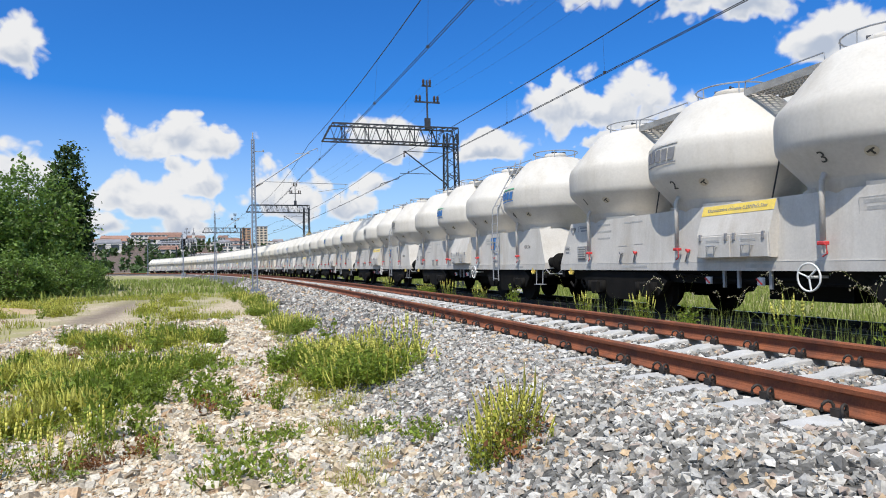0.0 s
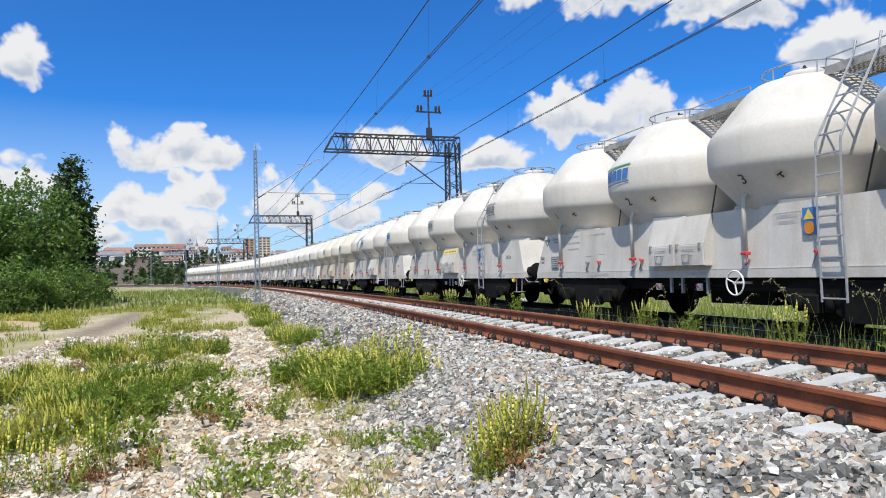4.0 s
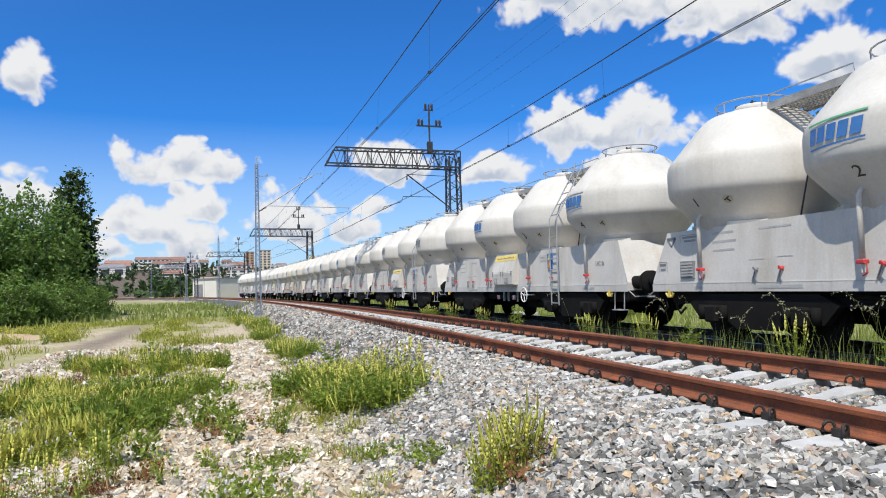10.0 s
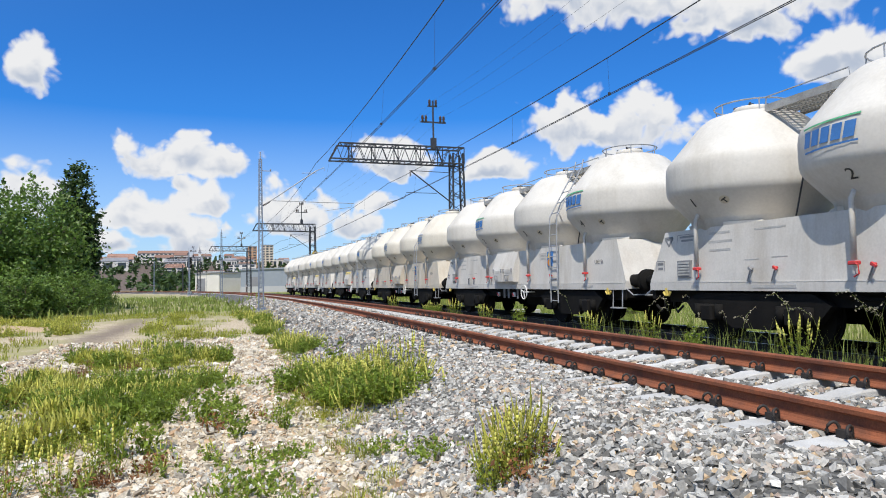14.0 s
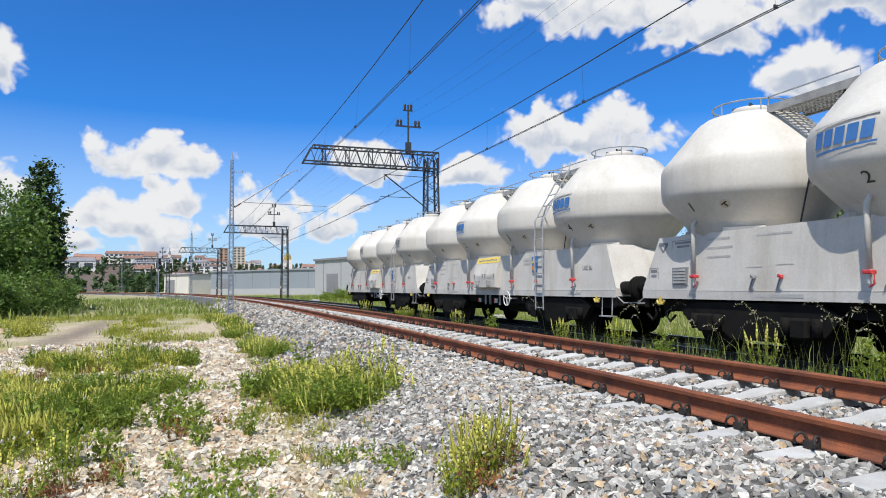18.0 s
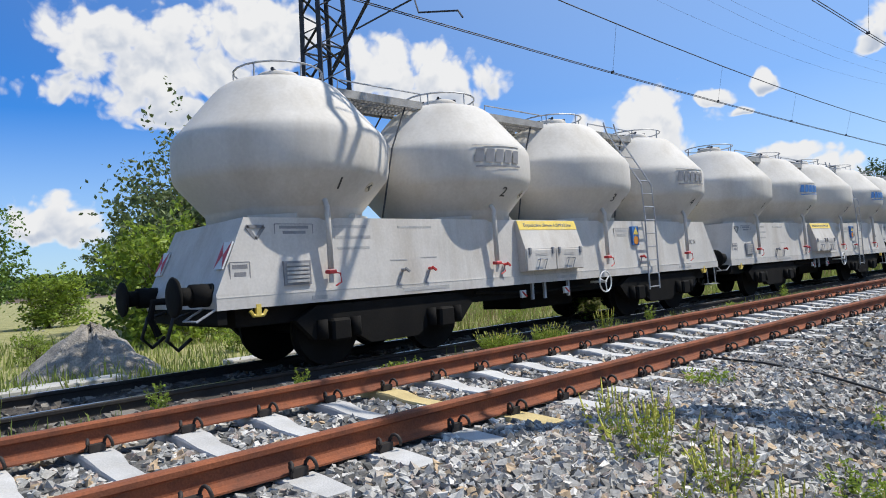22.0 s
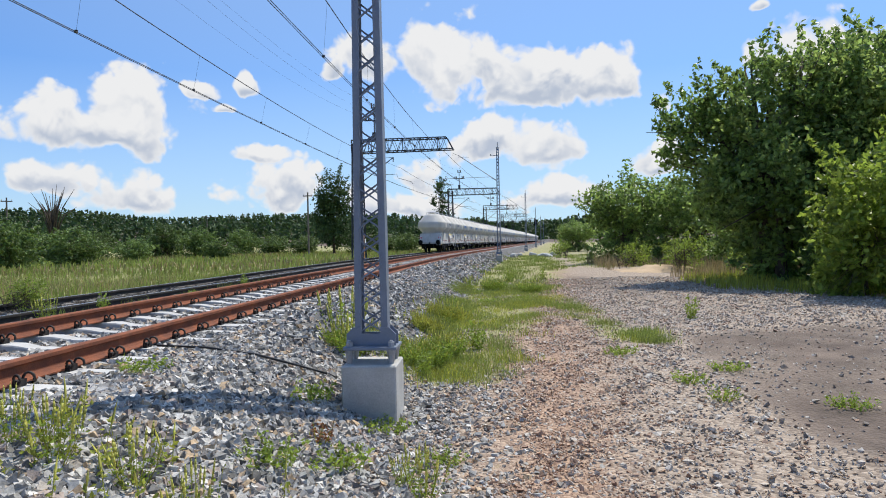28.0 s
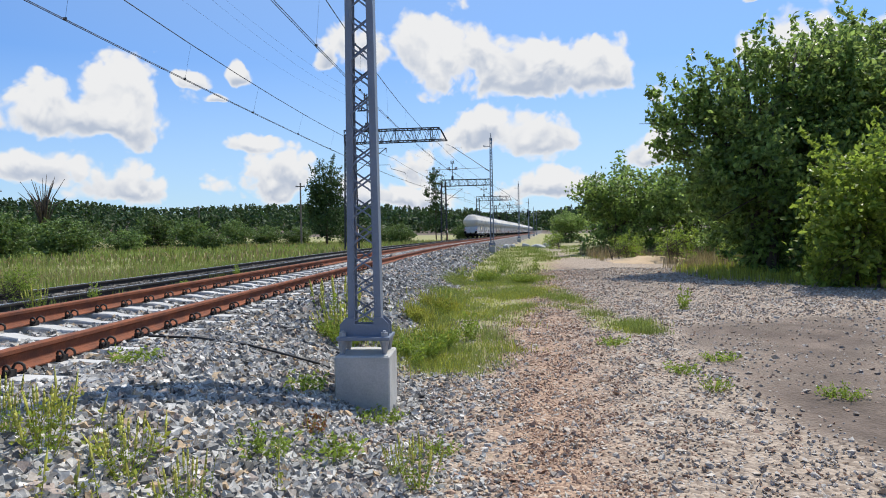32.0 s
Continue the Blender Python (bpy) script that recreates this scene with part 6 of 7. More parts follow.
def woods():
    # beside the track ahead
    t = tree("poplar_tree", "tall narrow dark green poplar", 11.5, [(0, 0, 9.4, 0.75, 0.75, 2.1), (0.1, 0, 6.4, 1.15, 1.1, 2.2), (-0.1, 0.1, 3.6, 1.3, 1.3, 2.0), (0.5, 0, 4.6, 0.9, 0.8, 1.4)], 14000, 0.25, M_LEAF_D, 0.16, 0.26)
    put(t, 12.75, 60, 1.0, 0, 1.15)
    a = tree("broadleaf_tree", "dense dark green broadleaf tree with rounded crown", 9.2, wide_lobes(9.2, 7.5, 10, 1), 13000, 0.27, M_LEAF, 0.18, 0.42, 2, group="broadleaf trees by the track")
    put(a, 15.2, 56)
    for az, d, s, w in ((18.5, 52, 0.95, 1.0), (22.5, 50, 0.9, 1.1), (27, 47, 0.95, 1.1), (32, 44, 0.9, 1.2), (14.0, 66, 1.0, 0.7), (38, 42, 0.9, 1.2)):
        again(a, az, d, s, az * 40, w)
    b = tree("broadleaf_bush", "bright green leafy bush at the wood's edge", 3.4, wide_lobes(3.4, 4.2, 6, 2), 6000, 0.17, M_LEAF, 0.06, 0.22, 3, "bush", "bushes of the wood's edge")
    put(b, 11.6, 54, 0.7)
    for az, d, s, w in ((13.2, 50, 0.85, 1.1), (14.6, 46, 0.55, 1.3), (16.5, 45, 0.8, 1.2), (18.4, 42, 0.5, 1.3), (20.4, 42, 0.85, 1.1), (23.5, 38, 0.7, 1.2), (11.0, 70, 0.7, 1.0)):
        again(b, az, d, s, az * 55, w)
    # before the halls
    c = tree("hazel_bush", "leafy mid-green bush thicket", 4.2, wide_lobes(4.2, 5.0, 7, 3), 6500, 0.22, M_LEAF_L, 0.07, 0.3, 3, "bush", "bushes before the halls")
    put(c, -15.3, 66, 0.72, 0, 1.4)
    for az, d, s, w in ((-8.6, 80, 0.25, 1.65), (-9.8, 77, 0.34, 1.65), (-11.2, 74, 0.46, 1.52), (-12.6, 71, 0.53, 1.52), (-14.0, 69, 0.62, 1.40), (-17.2, 64, 0.78, 1.40), (-19.0, 62, 0.78, 1.40), (-20.8, 60, 1.00, 1.28), (-22.8, 58, 1.07, 1.16), (-24.8, 55, 1.23, 1.08), (-27, 53, 1.19, 1.08), (-29.5, 52, 1.15, 1.19), (-33, 50, 1.06, 1.30), (-37, 48, 1.02, 1.30), (-41, 46, 0.94, 1.30)):
        again(c, az, d, s, az * 33, w)
    d_ = tree("ash_tree", "slender airy young ash tree", 7.0, [(0, 0, 5.4, 1.1, 1.1, 1.5), (0.6, 0.3, 4.0, 1.1, 1.0, 1.1), (-0.6, -0.2, 3.4, 1.1, 1.1, 1.0), (0.1, -0.6, 2.4, 1.2, 1.2, 0.9)], 3200, 0.2, M_LEAF, 0.09, 0.26, 1, group="young trees beyond the line")
    put(d_, -21.6, 80, 1.0)
    for az, d, s in ((-23.2, 74, 1.05), (-25.5, 70, 1.15), (-28, 66, 1.1), (-83.0, 46, 1.25), (-86, 40, 0.8), (-100, 42, 1.0), (-31, 62, 1.1)):
        again(d_, az, d, s, az * 21)
    # across the line, opposite
    w = tree("willow_tree", "broad grey-green willow with drooping crown", 7.4, wide_lobes(7.4, 8.5, 11, 4), 15000, 0.22, M_LEAF_W, 0.2, 0.36, 2, group="willows beyond the line")
    put(w, -116.5, 27.5, 0.98, 30)
    for az, d, s, ww in ((-47.6, 40, 1.14, 0.65), (-53.5, 38, 0.7, 1.0), (-112.5, 33, 0.8, 1.0), (-44, 46, 0.8, 1.1)):
        again(w, az, d, s, az * 13, ww)
    e = tree("elder_bush", "sunlit yellow-green elder bush", 3.3, wide_lobes(3.3, 3.8, 6, 5), 6000, 0.17, M_LEAF_L, 0.06, 0.24, 3, "bush", "bushes beyond the line")
    put(e, -112.6, 22.5, 1.1, 10)
    for az, d, s, ww in ((-84.0, 33, 1.0, 1.2), (-79, 36, 0.9, 1.2), (-90, 38, 0.9, 1.3), (-62, 40, 0.9, 1.2), (-69, 42, 0.9, 1.3), (-74, 44, 0.9, 1.2), (-97, 42, 0.9, 1.2), (-137.8, 37, 0.9, 1.15), (-104, 44, 0.9, 1.3), (-131, 60, 1.0, 1.3), (-127, 70, 1.0, 1.3)):
        again(e, az, d, s, az * 17, ww)
    h = tree("meadow_bush", "full mid-green bush at the meadow's far edge", 5.6, wide_lobes(5.6, 6.8, 8, 6), 6000, 0.34, M_LEAF_H, 0.1, 0.4, 2, "bush", "bushes along the meadow")
    put(h, -140.5, 88, 0.8)
    for az, d, s, ww in ((-143.6, 56, 0.62, 1.1), (-147.8, 64, 0.58, 1.2), (-143.5, 92, 0.70, 1.25), (-146.3, 84, 0.59, 1.38), (-149.0, 98, 0.67, 1.12), (-151.6, 80, 0.44, 1.38), (-153.6, 94, 0.78, 1.12), (-156.4, 86, 0.63, 1.12), (-158.0, 78, 0.37, 1.5), (-159.8, 96, 0.67, 1.0), (-162.2, 104, 0.52, 1.5), (-164.6, 104, 0.48, 1.38), (-169.3, 96, 0.55, 1.25), (-171.5, 100, 0.52, 1.38), (-173.3, 94, 0.52, 1.12), (-136.5, 86, 0.63, 1.38), (-132.5, 90, 0.63, 1.38), (-128, 94, 0.67, 1.5), (-178.6, 130, 0.59, 1.25), (-122, 90, 0.67, 1.5)):
        again(h, az, d, s, az * 29, ww)
    g = tree("lime_tree", "tall dense dark tree standing alone", 10.6, [(0, 0, 7.6, 1.9, 1.9, 2.6), (0.2, 0, 5.0, 2.2, 2.1, 2.4), (-0.3, 0.2, 2.6, 2.2, 2.1, 1.7), (0.9, 0, 6.5, 1.3, 1.2, 1.6)], 11000, 0.27, M_LEAF_D, 0.2, 0.34, 1)
    put(g, -167.1, 92, 1.06)
    k = tree("slender_tree", "tall slim open-crowned tree beside the line", 12.6, [(0, 0, 11.0, 1.5, 1.4, 1.3), (0.5, 0, 8.4, 1.3, 1.3, 1.3), (-0.4, 0, 5.8, 1.7, 1.6, 1.6), (-1.4, 0, 4.6, 1.2, 1.1, 1.0), (0.6, 0.4, 3.2, 1.6, 1.5, 1.2)], 3600, 0.3, M_LEAF_D, 0.14, 0.36)
    put(k, -176.3, 118)
    again(k, -178.8, 150, 0.55)
    # own side, behind: the big thicket
    t1 = tree("maple_tree", "large spreading maple, deep green, foliage to the ground", 8.9, [(0, 0, 6.4, 2.4, 2.3, 1.9), (1.9, 0.4, 5.6, 1.9, 1.9, 1.7), (-2.0, 0, 5.4, 1.8, 1.8, 1.8), (0.4, -1.2, 3.8, 2.5, 2.3, 1.8), (2.7, 0, 3.4, 1.8, 1.8, 1.7), (-1.6, 0.3, 3.0, 1.2, 1.4, 1.4), (0.6, 0.8, 1.7, 2.1, 2.2, 1.5), (1.2, -0.5, 7.7, 1.0, 1.0, 0.9), (-0.9, 0.5, 7.9, 0.9, 0.9, 0.8), (0, 0, 3.4, 2.0, 2.0, 2.6), (-2.9, 0, 6.6, 1.2, 1.2, 1.3), (-3.4, 0.2, 4.9, 0.9, 0.9, 1.0), (2.9, 0.3, 6.7, 0.9, 0.9, 0.8), (0.6, 0, 0.9, 1.8, 2.0, 0.9)], 42000, 0.2, M_LEAF_M, 0.2, 0.22, 3)
    put(t1, 158.6, 27.0, 0.93, 150)
    again(t1, 152.3, 30, 1.05, 40)
    again(t1, 146.0, 31, 1.05, 250)
    s1 = tree("maple_bush", "sunlit bright green maple bush", 3.9, wide_lobes(3.9, 4.2, 9, 8), 13000, 0.17, M_LEAF_L, 0.06, 0.17, 3, "bush")
    put(s1, 151.8, 21.3, 1.0, 15)
    f1 = tree("willow_bush", "rounded dark willow bush on the verge", 5.4, wide_lobes(5.4, 6.4, 8, 9), 12000, 0.22, M_LEAF_M, 0.1, 0.3, 3, "bush", "verge bushes")
    put(f1, 168.2, 47, 1.05, 0, 1.1)
    again(f1, 163.5, 44, 0.95, 70, 1.0)
    again(f1, 172.6, 92, 0.75, 20, 1.2)
    again(f1, 160.0, 38, 0.55, 90, 1.1)
    low = tree("low_shrub", "low light green shrub", 1.5, wide_lobes(1.5, 1.9, 5, 10), 1800, 0.085, M_LEAF_L, 0.03, 0.14, 3, "bush", "low shrubs of the verge")
    put(low, 168.0, 37, 1.0)
    for az, d, s in ((164.5, 35, 1.2), (160.5, 33, 0.7), (174, 60, 1.0), (-146.2, 15.5, 0.42), (-140, 19, 0.36), (-103.5, 20, 0.55), (-118, 18, 0.6), (-32, 27, 0.7)):
        again(low, az, d, s, az * 7)
    # bare crown among the far bushes
    m = Mesh(); m.smooth = True
    for i in range(26):
        a, tilt = i * 2.4, vrng.uniform(0.2, 0.8)
        e = Vector((math.cos(a) * tilt * 3.2, math.sin(a) * tilt * 3.2, 5.5 + vrng.uniform(0, 2.4)))
        m.tube([(0, 0, 2.0), Vector((0, 0, 4.0)).lerp(e, 0.45), e], 0.09, 5, 0.02)
    m.tube([(0, 0, -0.2), (0, 0, 2.2)], 0.18, 7, 0.12)
    put(thing("bare_tree", "leafless grey tree among green bushes", "tree", data=m.data("bare_tree", M_BARK)), -146.3, 92, 1.15)


def far_woods():
    """Wooded hills on the skyline, as one mass of crowns."""
    n = 5600
    az = np.concatenate([vrng.uniform(-215, -95, n), vrng.uniform(-9, 30, 700)])
    d = np.concatenate([vrng.uniform(430, 860, n), vrng.uniform(330, 820, 700)])
    x, y = -np.sin(np.radians(az)) * d, np.cos(np.radians(az)) * d
    h = np.where(az < -60, vrng.uniform(8, 13, len(d)), vrng.uniform(5, 9, len(d)))
    z = ground_z(x, y)
    k = 16
    t = vrng.uniform(0.0, 1.0, (len(d), k))
    r = (1.05 - t) * (h * 0.28)[:, None]
    a = vrng.uniform(0, 6.28, t.shape)
    p = np.stack([x[:, None] + r * np.cos(a), y[:, None] + r * np.sin(a), z[:, None] + t * h[:, None]], -1).reshape(-1, 3)
    v, f = leaves_at(p, 3.4)
    thing("far_woods", "dark mixed forest along the distant hills", "forest", kind="stuff", data=np_mesh("far_woods", v, f, [M_LEAF_D]))


woods()
far_woods()


def blades(name, label, x, y, h, material, width=0.006, lean=0.9, category="grass", on=None):
    n = len(x)
    z = ground_z(x, y) if on is None else on
    a = vrng.uniform(0, 6.28, n)
    ln = vrng.normal(0, lean, n)
    hh = h * vrng.uniform(0.35, 1.3, n) * (0.8 + 0.35 * wob(x * 1.7, y * 1.5))
    w = width * vrng.uniform(0.7, 1.4, n)
    c, s = np.cos(a), np.sin(a)
    b = vrng.uniform(0, 6.28, n)
    dx, dy = np.cos(b) * ln * hh * 0.5, np.sin(b) * ln * hh * 0.5
    p0 = np.stack([x - c * w, y - s * w, z - 0.01], 1); p1 = np.stack([x + c * w, y + s * w, z - 0.01], 1)
    p2 = np.stack([x + dx * 0.35 + c * w * 0.8, y + dy * 0.35 + s * w * 0.8, z + hh * 0.6], 1); p3 = np.stack([x + dx * 0.35 - c * w * 0.8, y + dy * 0.35 - s * w * 0.8, z + hh * 0.6], 1)
    p4 = np.stack([x + dx, y + dy, z + hh * 0.95], 1)
    v = np.stack([p0, p1, p2, p3, p4], 1).reshape(-1, 3)
    i = np.arange(n)[:, None] * 5
    f = np.concatenate([i + [[0, 1, 2]], i + [[0, 2, 3]], i + [[3, 2, 4]]])
    return thing(name, label, category, kind="stuff", data=np_mesh(name, v, f, [material]))


def by_cover(n, x0, x1, y0, y1, least=0.35, power=1.5):
    x, y = vrng.uniform(x0, x1, n), vrng.uniform(y0, y1, n)
    g = cover(x, y)[1]
    k = vrng.uniform(0, 1, n) < np.clip((g - least) / (1 - least), 0, 1) ** power
    return x[k], y[k]


def clumped(n, x0, x1, y0, y1, least=0.3, r=0.12, per=14):
    cx, cy = by_cover(max(10, n // per), x0, x1, y0, y1, least, 1.0)
    if not len(cx):
        return np.zeros(0), np.zeros(0)
    keep = wob(cx * 2.7 + 5, cy * 2.3) + vrng.normal(0, 0.25, len(cx)) > -0.12
    cx, cy = cx[keep], cy[keep]
    i = vrng.integers(0, len(cx), n)
    return cx[i] + vrng.normal(0, r, n), cy[i] + vrng.normal(0, r, n)


def grasses():
    # own side ahead
    x, y = clumped(48000, -9, 3.0, 3.5, 18, 0.3, 0.1)
    blades("verge_grass", "yellow-green grass tufts between pale stones", x, y, 0.13, M_GRASS_Y, 0.0032, 1.0)
    x, y = clumped(15000, -18, 3.0, 16, 45, 0.25, 0.25)
    blades("verge_grass", "yellow-green grass on the stony ground ahead", x, y, 0.25, M_GRASS_Y, 0.009, 1.0)
    x, y = clumped(9000, -40, 2, 40, 110, 0.3, 0.8)
    blades("rough_grass", "rough grass along the far verge", x, y, 0.6, M_GRASS, 0.04)
    # behind
    x, y = clumped(34000, -5, 2.0, -24, -7, 0.25, 0.16)
    blades("path_grass", "soft green grass along the service path", x, y, 0.13, M_GRASS, 0.0036, 1.1)
    x, y = clumped(16000, -5, 2.0, -24, -7, 0.25, 0.2)
    blades("path_grass", "yellowed grass along the service path", x, y, 0.12, M_GRASS_Y, 0.0036, 1.1)
    x, y = clumped(24000, -12, 1, -70, -20, 0.25, 0.3)
    blades("path_grass", "green grass strip beside the track", x, y, 0.2, M_GRASS, 0.01, 1.0)
    x, y = vrng.uniform(-16, -6.0, 9000), vrng.uniform(-46, -27, 9000)
    k = (lateral(x, y) < -10.0 - 0.02 * y) & (wob(x * 0.4, y * 0.4) > -0.2)
    blades("dry_grass", "tall dry grass before the thicket", x[k], y[k], 0.75, M_STRAW, 0.012, 0.4)
    x, y = vrng.uniform(-16, -7.0, 7000), vrng.uniform(-30, -19, 7000)
    k = np.hypot(x + 11.5, y + 24) < 5
    blades("shade_grass", "green grass at the thicket's foot", x[k], y[k], 0.4, M_GRASS_Y, 0.012, 0.5)
    # meadow across the line
    n = 42000
    y = vrng.uniform(-40, 45, n); l = 6.7 + vrng.uniform(0, 1, n) ** 1.6 * 16
    x = XC - np.interp(y, TAB_Y, TAB_X) + l
    blades("meadow_grass", "tall green meadow grass beyond the railway", x, y, 0.42, M_GRASS, 0.012, 0.7)
    n = 8000
    y = vrng.uniform(-36, -12, n); l = 6.9 + vrng.uniform(0, 1, n) * 12
    x = XC - np.interp(y, TAB_Y, TAB_X) + l
    k = wob(x * 0.5 + 3, y * 0.35) > 0.0
    blades("meadow_straw", "pale dry stalks among the meadow grass", x[k], y[k], 0.55, M_STRAW, 0.006, 0.5)
    n = 26000
    y = np.concatenate([vrng.uniform(-110, -36, n // 2), vrng.uniform(45, 120, n // 2)]); l = 7 + vrng.uniform(0, 1, n) * 45
    x = XC - np.interp(y, TAB_Y, TAB_X) + l
    k = (wob(x * 0.12 + 2, y * 0.16) > -0.15) & (y < 0)
    blades("far_meadow_straw", "pale dry grass over the far meadow", x[k], y[k], 0.55, M_STRAW, 0.035, 0.6)
    blades("far_meadow_grass", "distant meadow grass", x, y, 0.6, M_GRASS, 0.05, 0.5)
    # between the tracks
    n = 5200
    y = vrng.uniform(-26, 40, n); l = vrng.normal(2.55, 0.25, n)
    x = XC - np.interp(y, TAB_Y, TAB_X) + l
    k = wob(x * 2, y * 0.9) > 0.05
    blades("gap_grass", "weedy grass between the two tracks", x[k], y[k], 0.2, M_GRASS, 0.005, 0.6)
    n = 900
    y = np.concatenate([vrng.normal(3.3, 0.8, n // 2), vrng.normal(7.5, 3.0, n // 2)]); l = vrng.normal(2.75, 0.22, n)
    x = XC - np.interp(y, TAB_Y, TAB_X) + l
    blades("tall_grass", "tall seeding grass between the tracks", x, y, 0.55, M_GRASS, 0.0035, 0.7)
    n = 76
    y = np.concatenate([vrng.normal(3.3, 0.75, n // 2), vrng.normal(7.0, 2.6, n // 2)]); l = vrng.normal(2.75, 0.2, n)
    x = XC - np.interp(y, TAB_Y, TAB_X) + l
    z = ground_z(x, y)
    m = Mesh()
    heads = []
    for q in range(n):
        a, h = vrng.uniform(0, 6.28), vrng.uniform(0.6, 1.05)
        o, d = Vector((x[q], y[q], z[q])), Vector((math.cos(a), math.sin(a), 0)) * h
        pts = [o, o + d * 0.06 + Vector((0, 0, 0.45 * h)), o + d * 0.18 + Vector((0, 0, 0.8 * h)), o + d * 0.36 + Vector((0, 0, 0.95 * h)), o + d * 0.52 + Vector((0, 0, 0.9 * h))]
        m.tube(pts, 0.0026, 3, 0.0012, caps=False)
        for t in np.linspace(0, 1, 16):
            heads.append(pts[2].lerp(pts[3], 2 * t) if t < 0.5 else pts[3].lerp(pts[4], 2 * t - 1))
    tagged(thing("grass_culms", "tall arching grass culms between the tracks", "grass", data=m.data("grass_culms", M_GRASS)), kind="stuff")
    v, f = leaves_at(np.array([c[:] for c in heads]) + vrng.normal(0, 0.012, (len(heads), 3)), 0.028)
    thing("seed_heads", "feathery pale drooping seed heads of tall grass", "grass", kind="stuff", data=np_mesh("seed_heads", v, f, [M_SEED]))


grasses()


def weed_template(name, label, stems, h, spike, leaf, flower, spread, leafsize, per):
    """A clump of stems with leaves, some ending in flower spikes."""
    root = thing(name, label, "weed", "weeds on the stones")
    st, pl, fl = Mesh(), [], Mesh()
    fl.smooth = True
    for i in range(stems):
        a, r = i * 2.4, spread * math.sqrt((i + 0.5) / stems)
        b = Vector((r * math.cos(a) * 0.5, r * math.sin(a) * 0.5, -0.02))
        hh = h * vrng.uniform(0.6, 1.1)
        e = Vector((r * math.cos(a) * 1.25, r * math.sin(a) * 1.25, hh))
        mid = b.lerp(e, 0.5) + Vector((r * math.cos(a), r * math.sin(a), 0)) * 0.15
        st.tube([b, mid, e], 0.0035, 4, 0.002, caps=False)
        for _ in range(per):
            t = vrng.uniform(0.05, 0.8 if spike else 1.0)
            p = b.lerp(mid, 2 * t) if t < 0.5 else mid.lerp(e, 2 * t - 1)
            pl.append(p + Vector(vrng.normal(0, leafsize * 0.55, 3)))
        if spike and i % 4 != 3:
            d = (e - mid).normalized()
            q = [e - d * spike * 0.6, e - d * spike * 0.35, e, e + d * spike * 0.3, e + d * spike * 0.5]
            rad = [0.005, 0.01, 0.0105, 0.007, 0.0015]
            for k in range(4):
                fl.tube([q[k], q[k + 1]], rad[k], 6, rad[k + 1])
    tagged(part("stem_clump", st, M_GRASS_Y, root), kind="stuff")
    v, f = leaves_at(np.array([p[:] for p in pl]), leafsize)
    tagged(part("foliage", np_mesh("foliage", v, f, [leaf]), None, root), kind="stuff")
    if spike:
        tagged(part("blossom", fl, flower, root), kind="stuff")
    return root


def flowering(name, label, x, y, h, leafsize=0.04, per=9, leaf=None, bloom=None, thick=0.01):
    """Many single stalks with leaves and a pale spike at the tip."""
    n = len(x)
    z = ground_z(x, y)
    hh = h * vrng.uniform(0.55, 1.2, n)
    lx, ly = vrng.normal(0, 0.26, n) * hh, vrng.normal(0, 0.26, n) * hh
    foot, tip = np.stack([x, y, z - 0.01], 1), np.stack([x + lx, y + ly, z + hh], 1)
    def prism(a, b, r0, r1):
        ang = np.array([0, 2.09, 4.19])
        ring_ = np.stack([np.cos(ang), np.sin(ang), 0 * ang], 1)
        v = np.concatenate([a[:, None] + ring_[None] * r0, b[:, None] + ring_[None] * r1], 1)
        i = np.arange(n)[:, None] * 6
        f = np.concatenate([i + [[j, (j + 1) % 3, 3 + (j + 1) % 3]] for j in range(3)] + [i + [[j, 3 + (j + 1) % 3, 3 + j]] for j in range(3)])
        return v.reshape(-1, 3), f
    at_ = lambda t: foot + (tip - foot) * t
    vs, fs, mi = [], [], []
    o = 0
    t = vrng.uniform(0.05, 0.72, (n, per, 1))
    lp = foot[:, None] + (tip - foot)[:, None] * t + vrng.normal(0, leafsize * 0.5, (n, per, 3))
    for (v, f), k in ((prism(at_(0), at_(0.7), 0.003, 0.002), 0), (prism(at_(0.55), at_(0.76), thick * 0.4, thick), 1), (prism(at_(0.76), at_(1.0), thick, 0.001), 1), (leaves_at(lp.reshape(-1, 3), leafsize), 0)):
        vs.append(v); fs.append(f + o); mi.append(np.full(len(f), k)); o += len(v)
    thing(name, label, "weeds", kind="stuff", data=np_mesh(name, np.concatenate(vs), np.concatenate(fs), [leaf or M_GRASS_Y, bloom or M_FLOWER], np.concatenate(mi)))


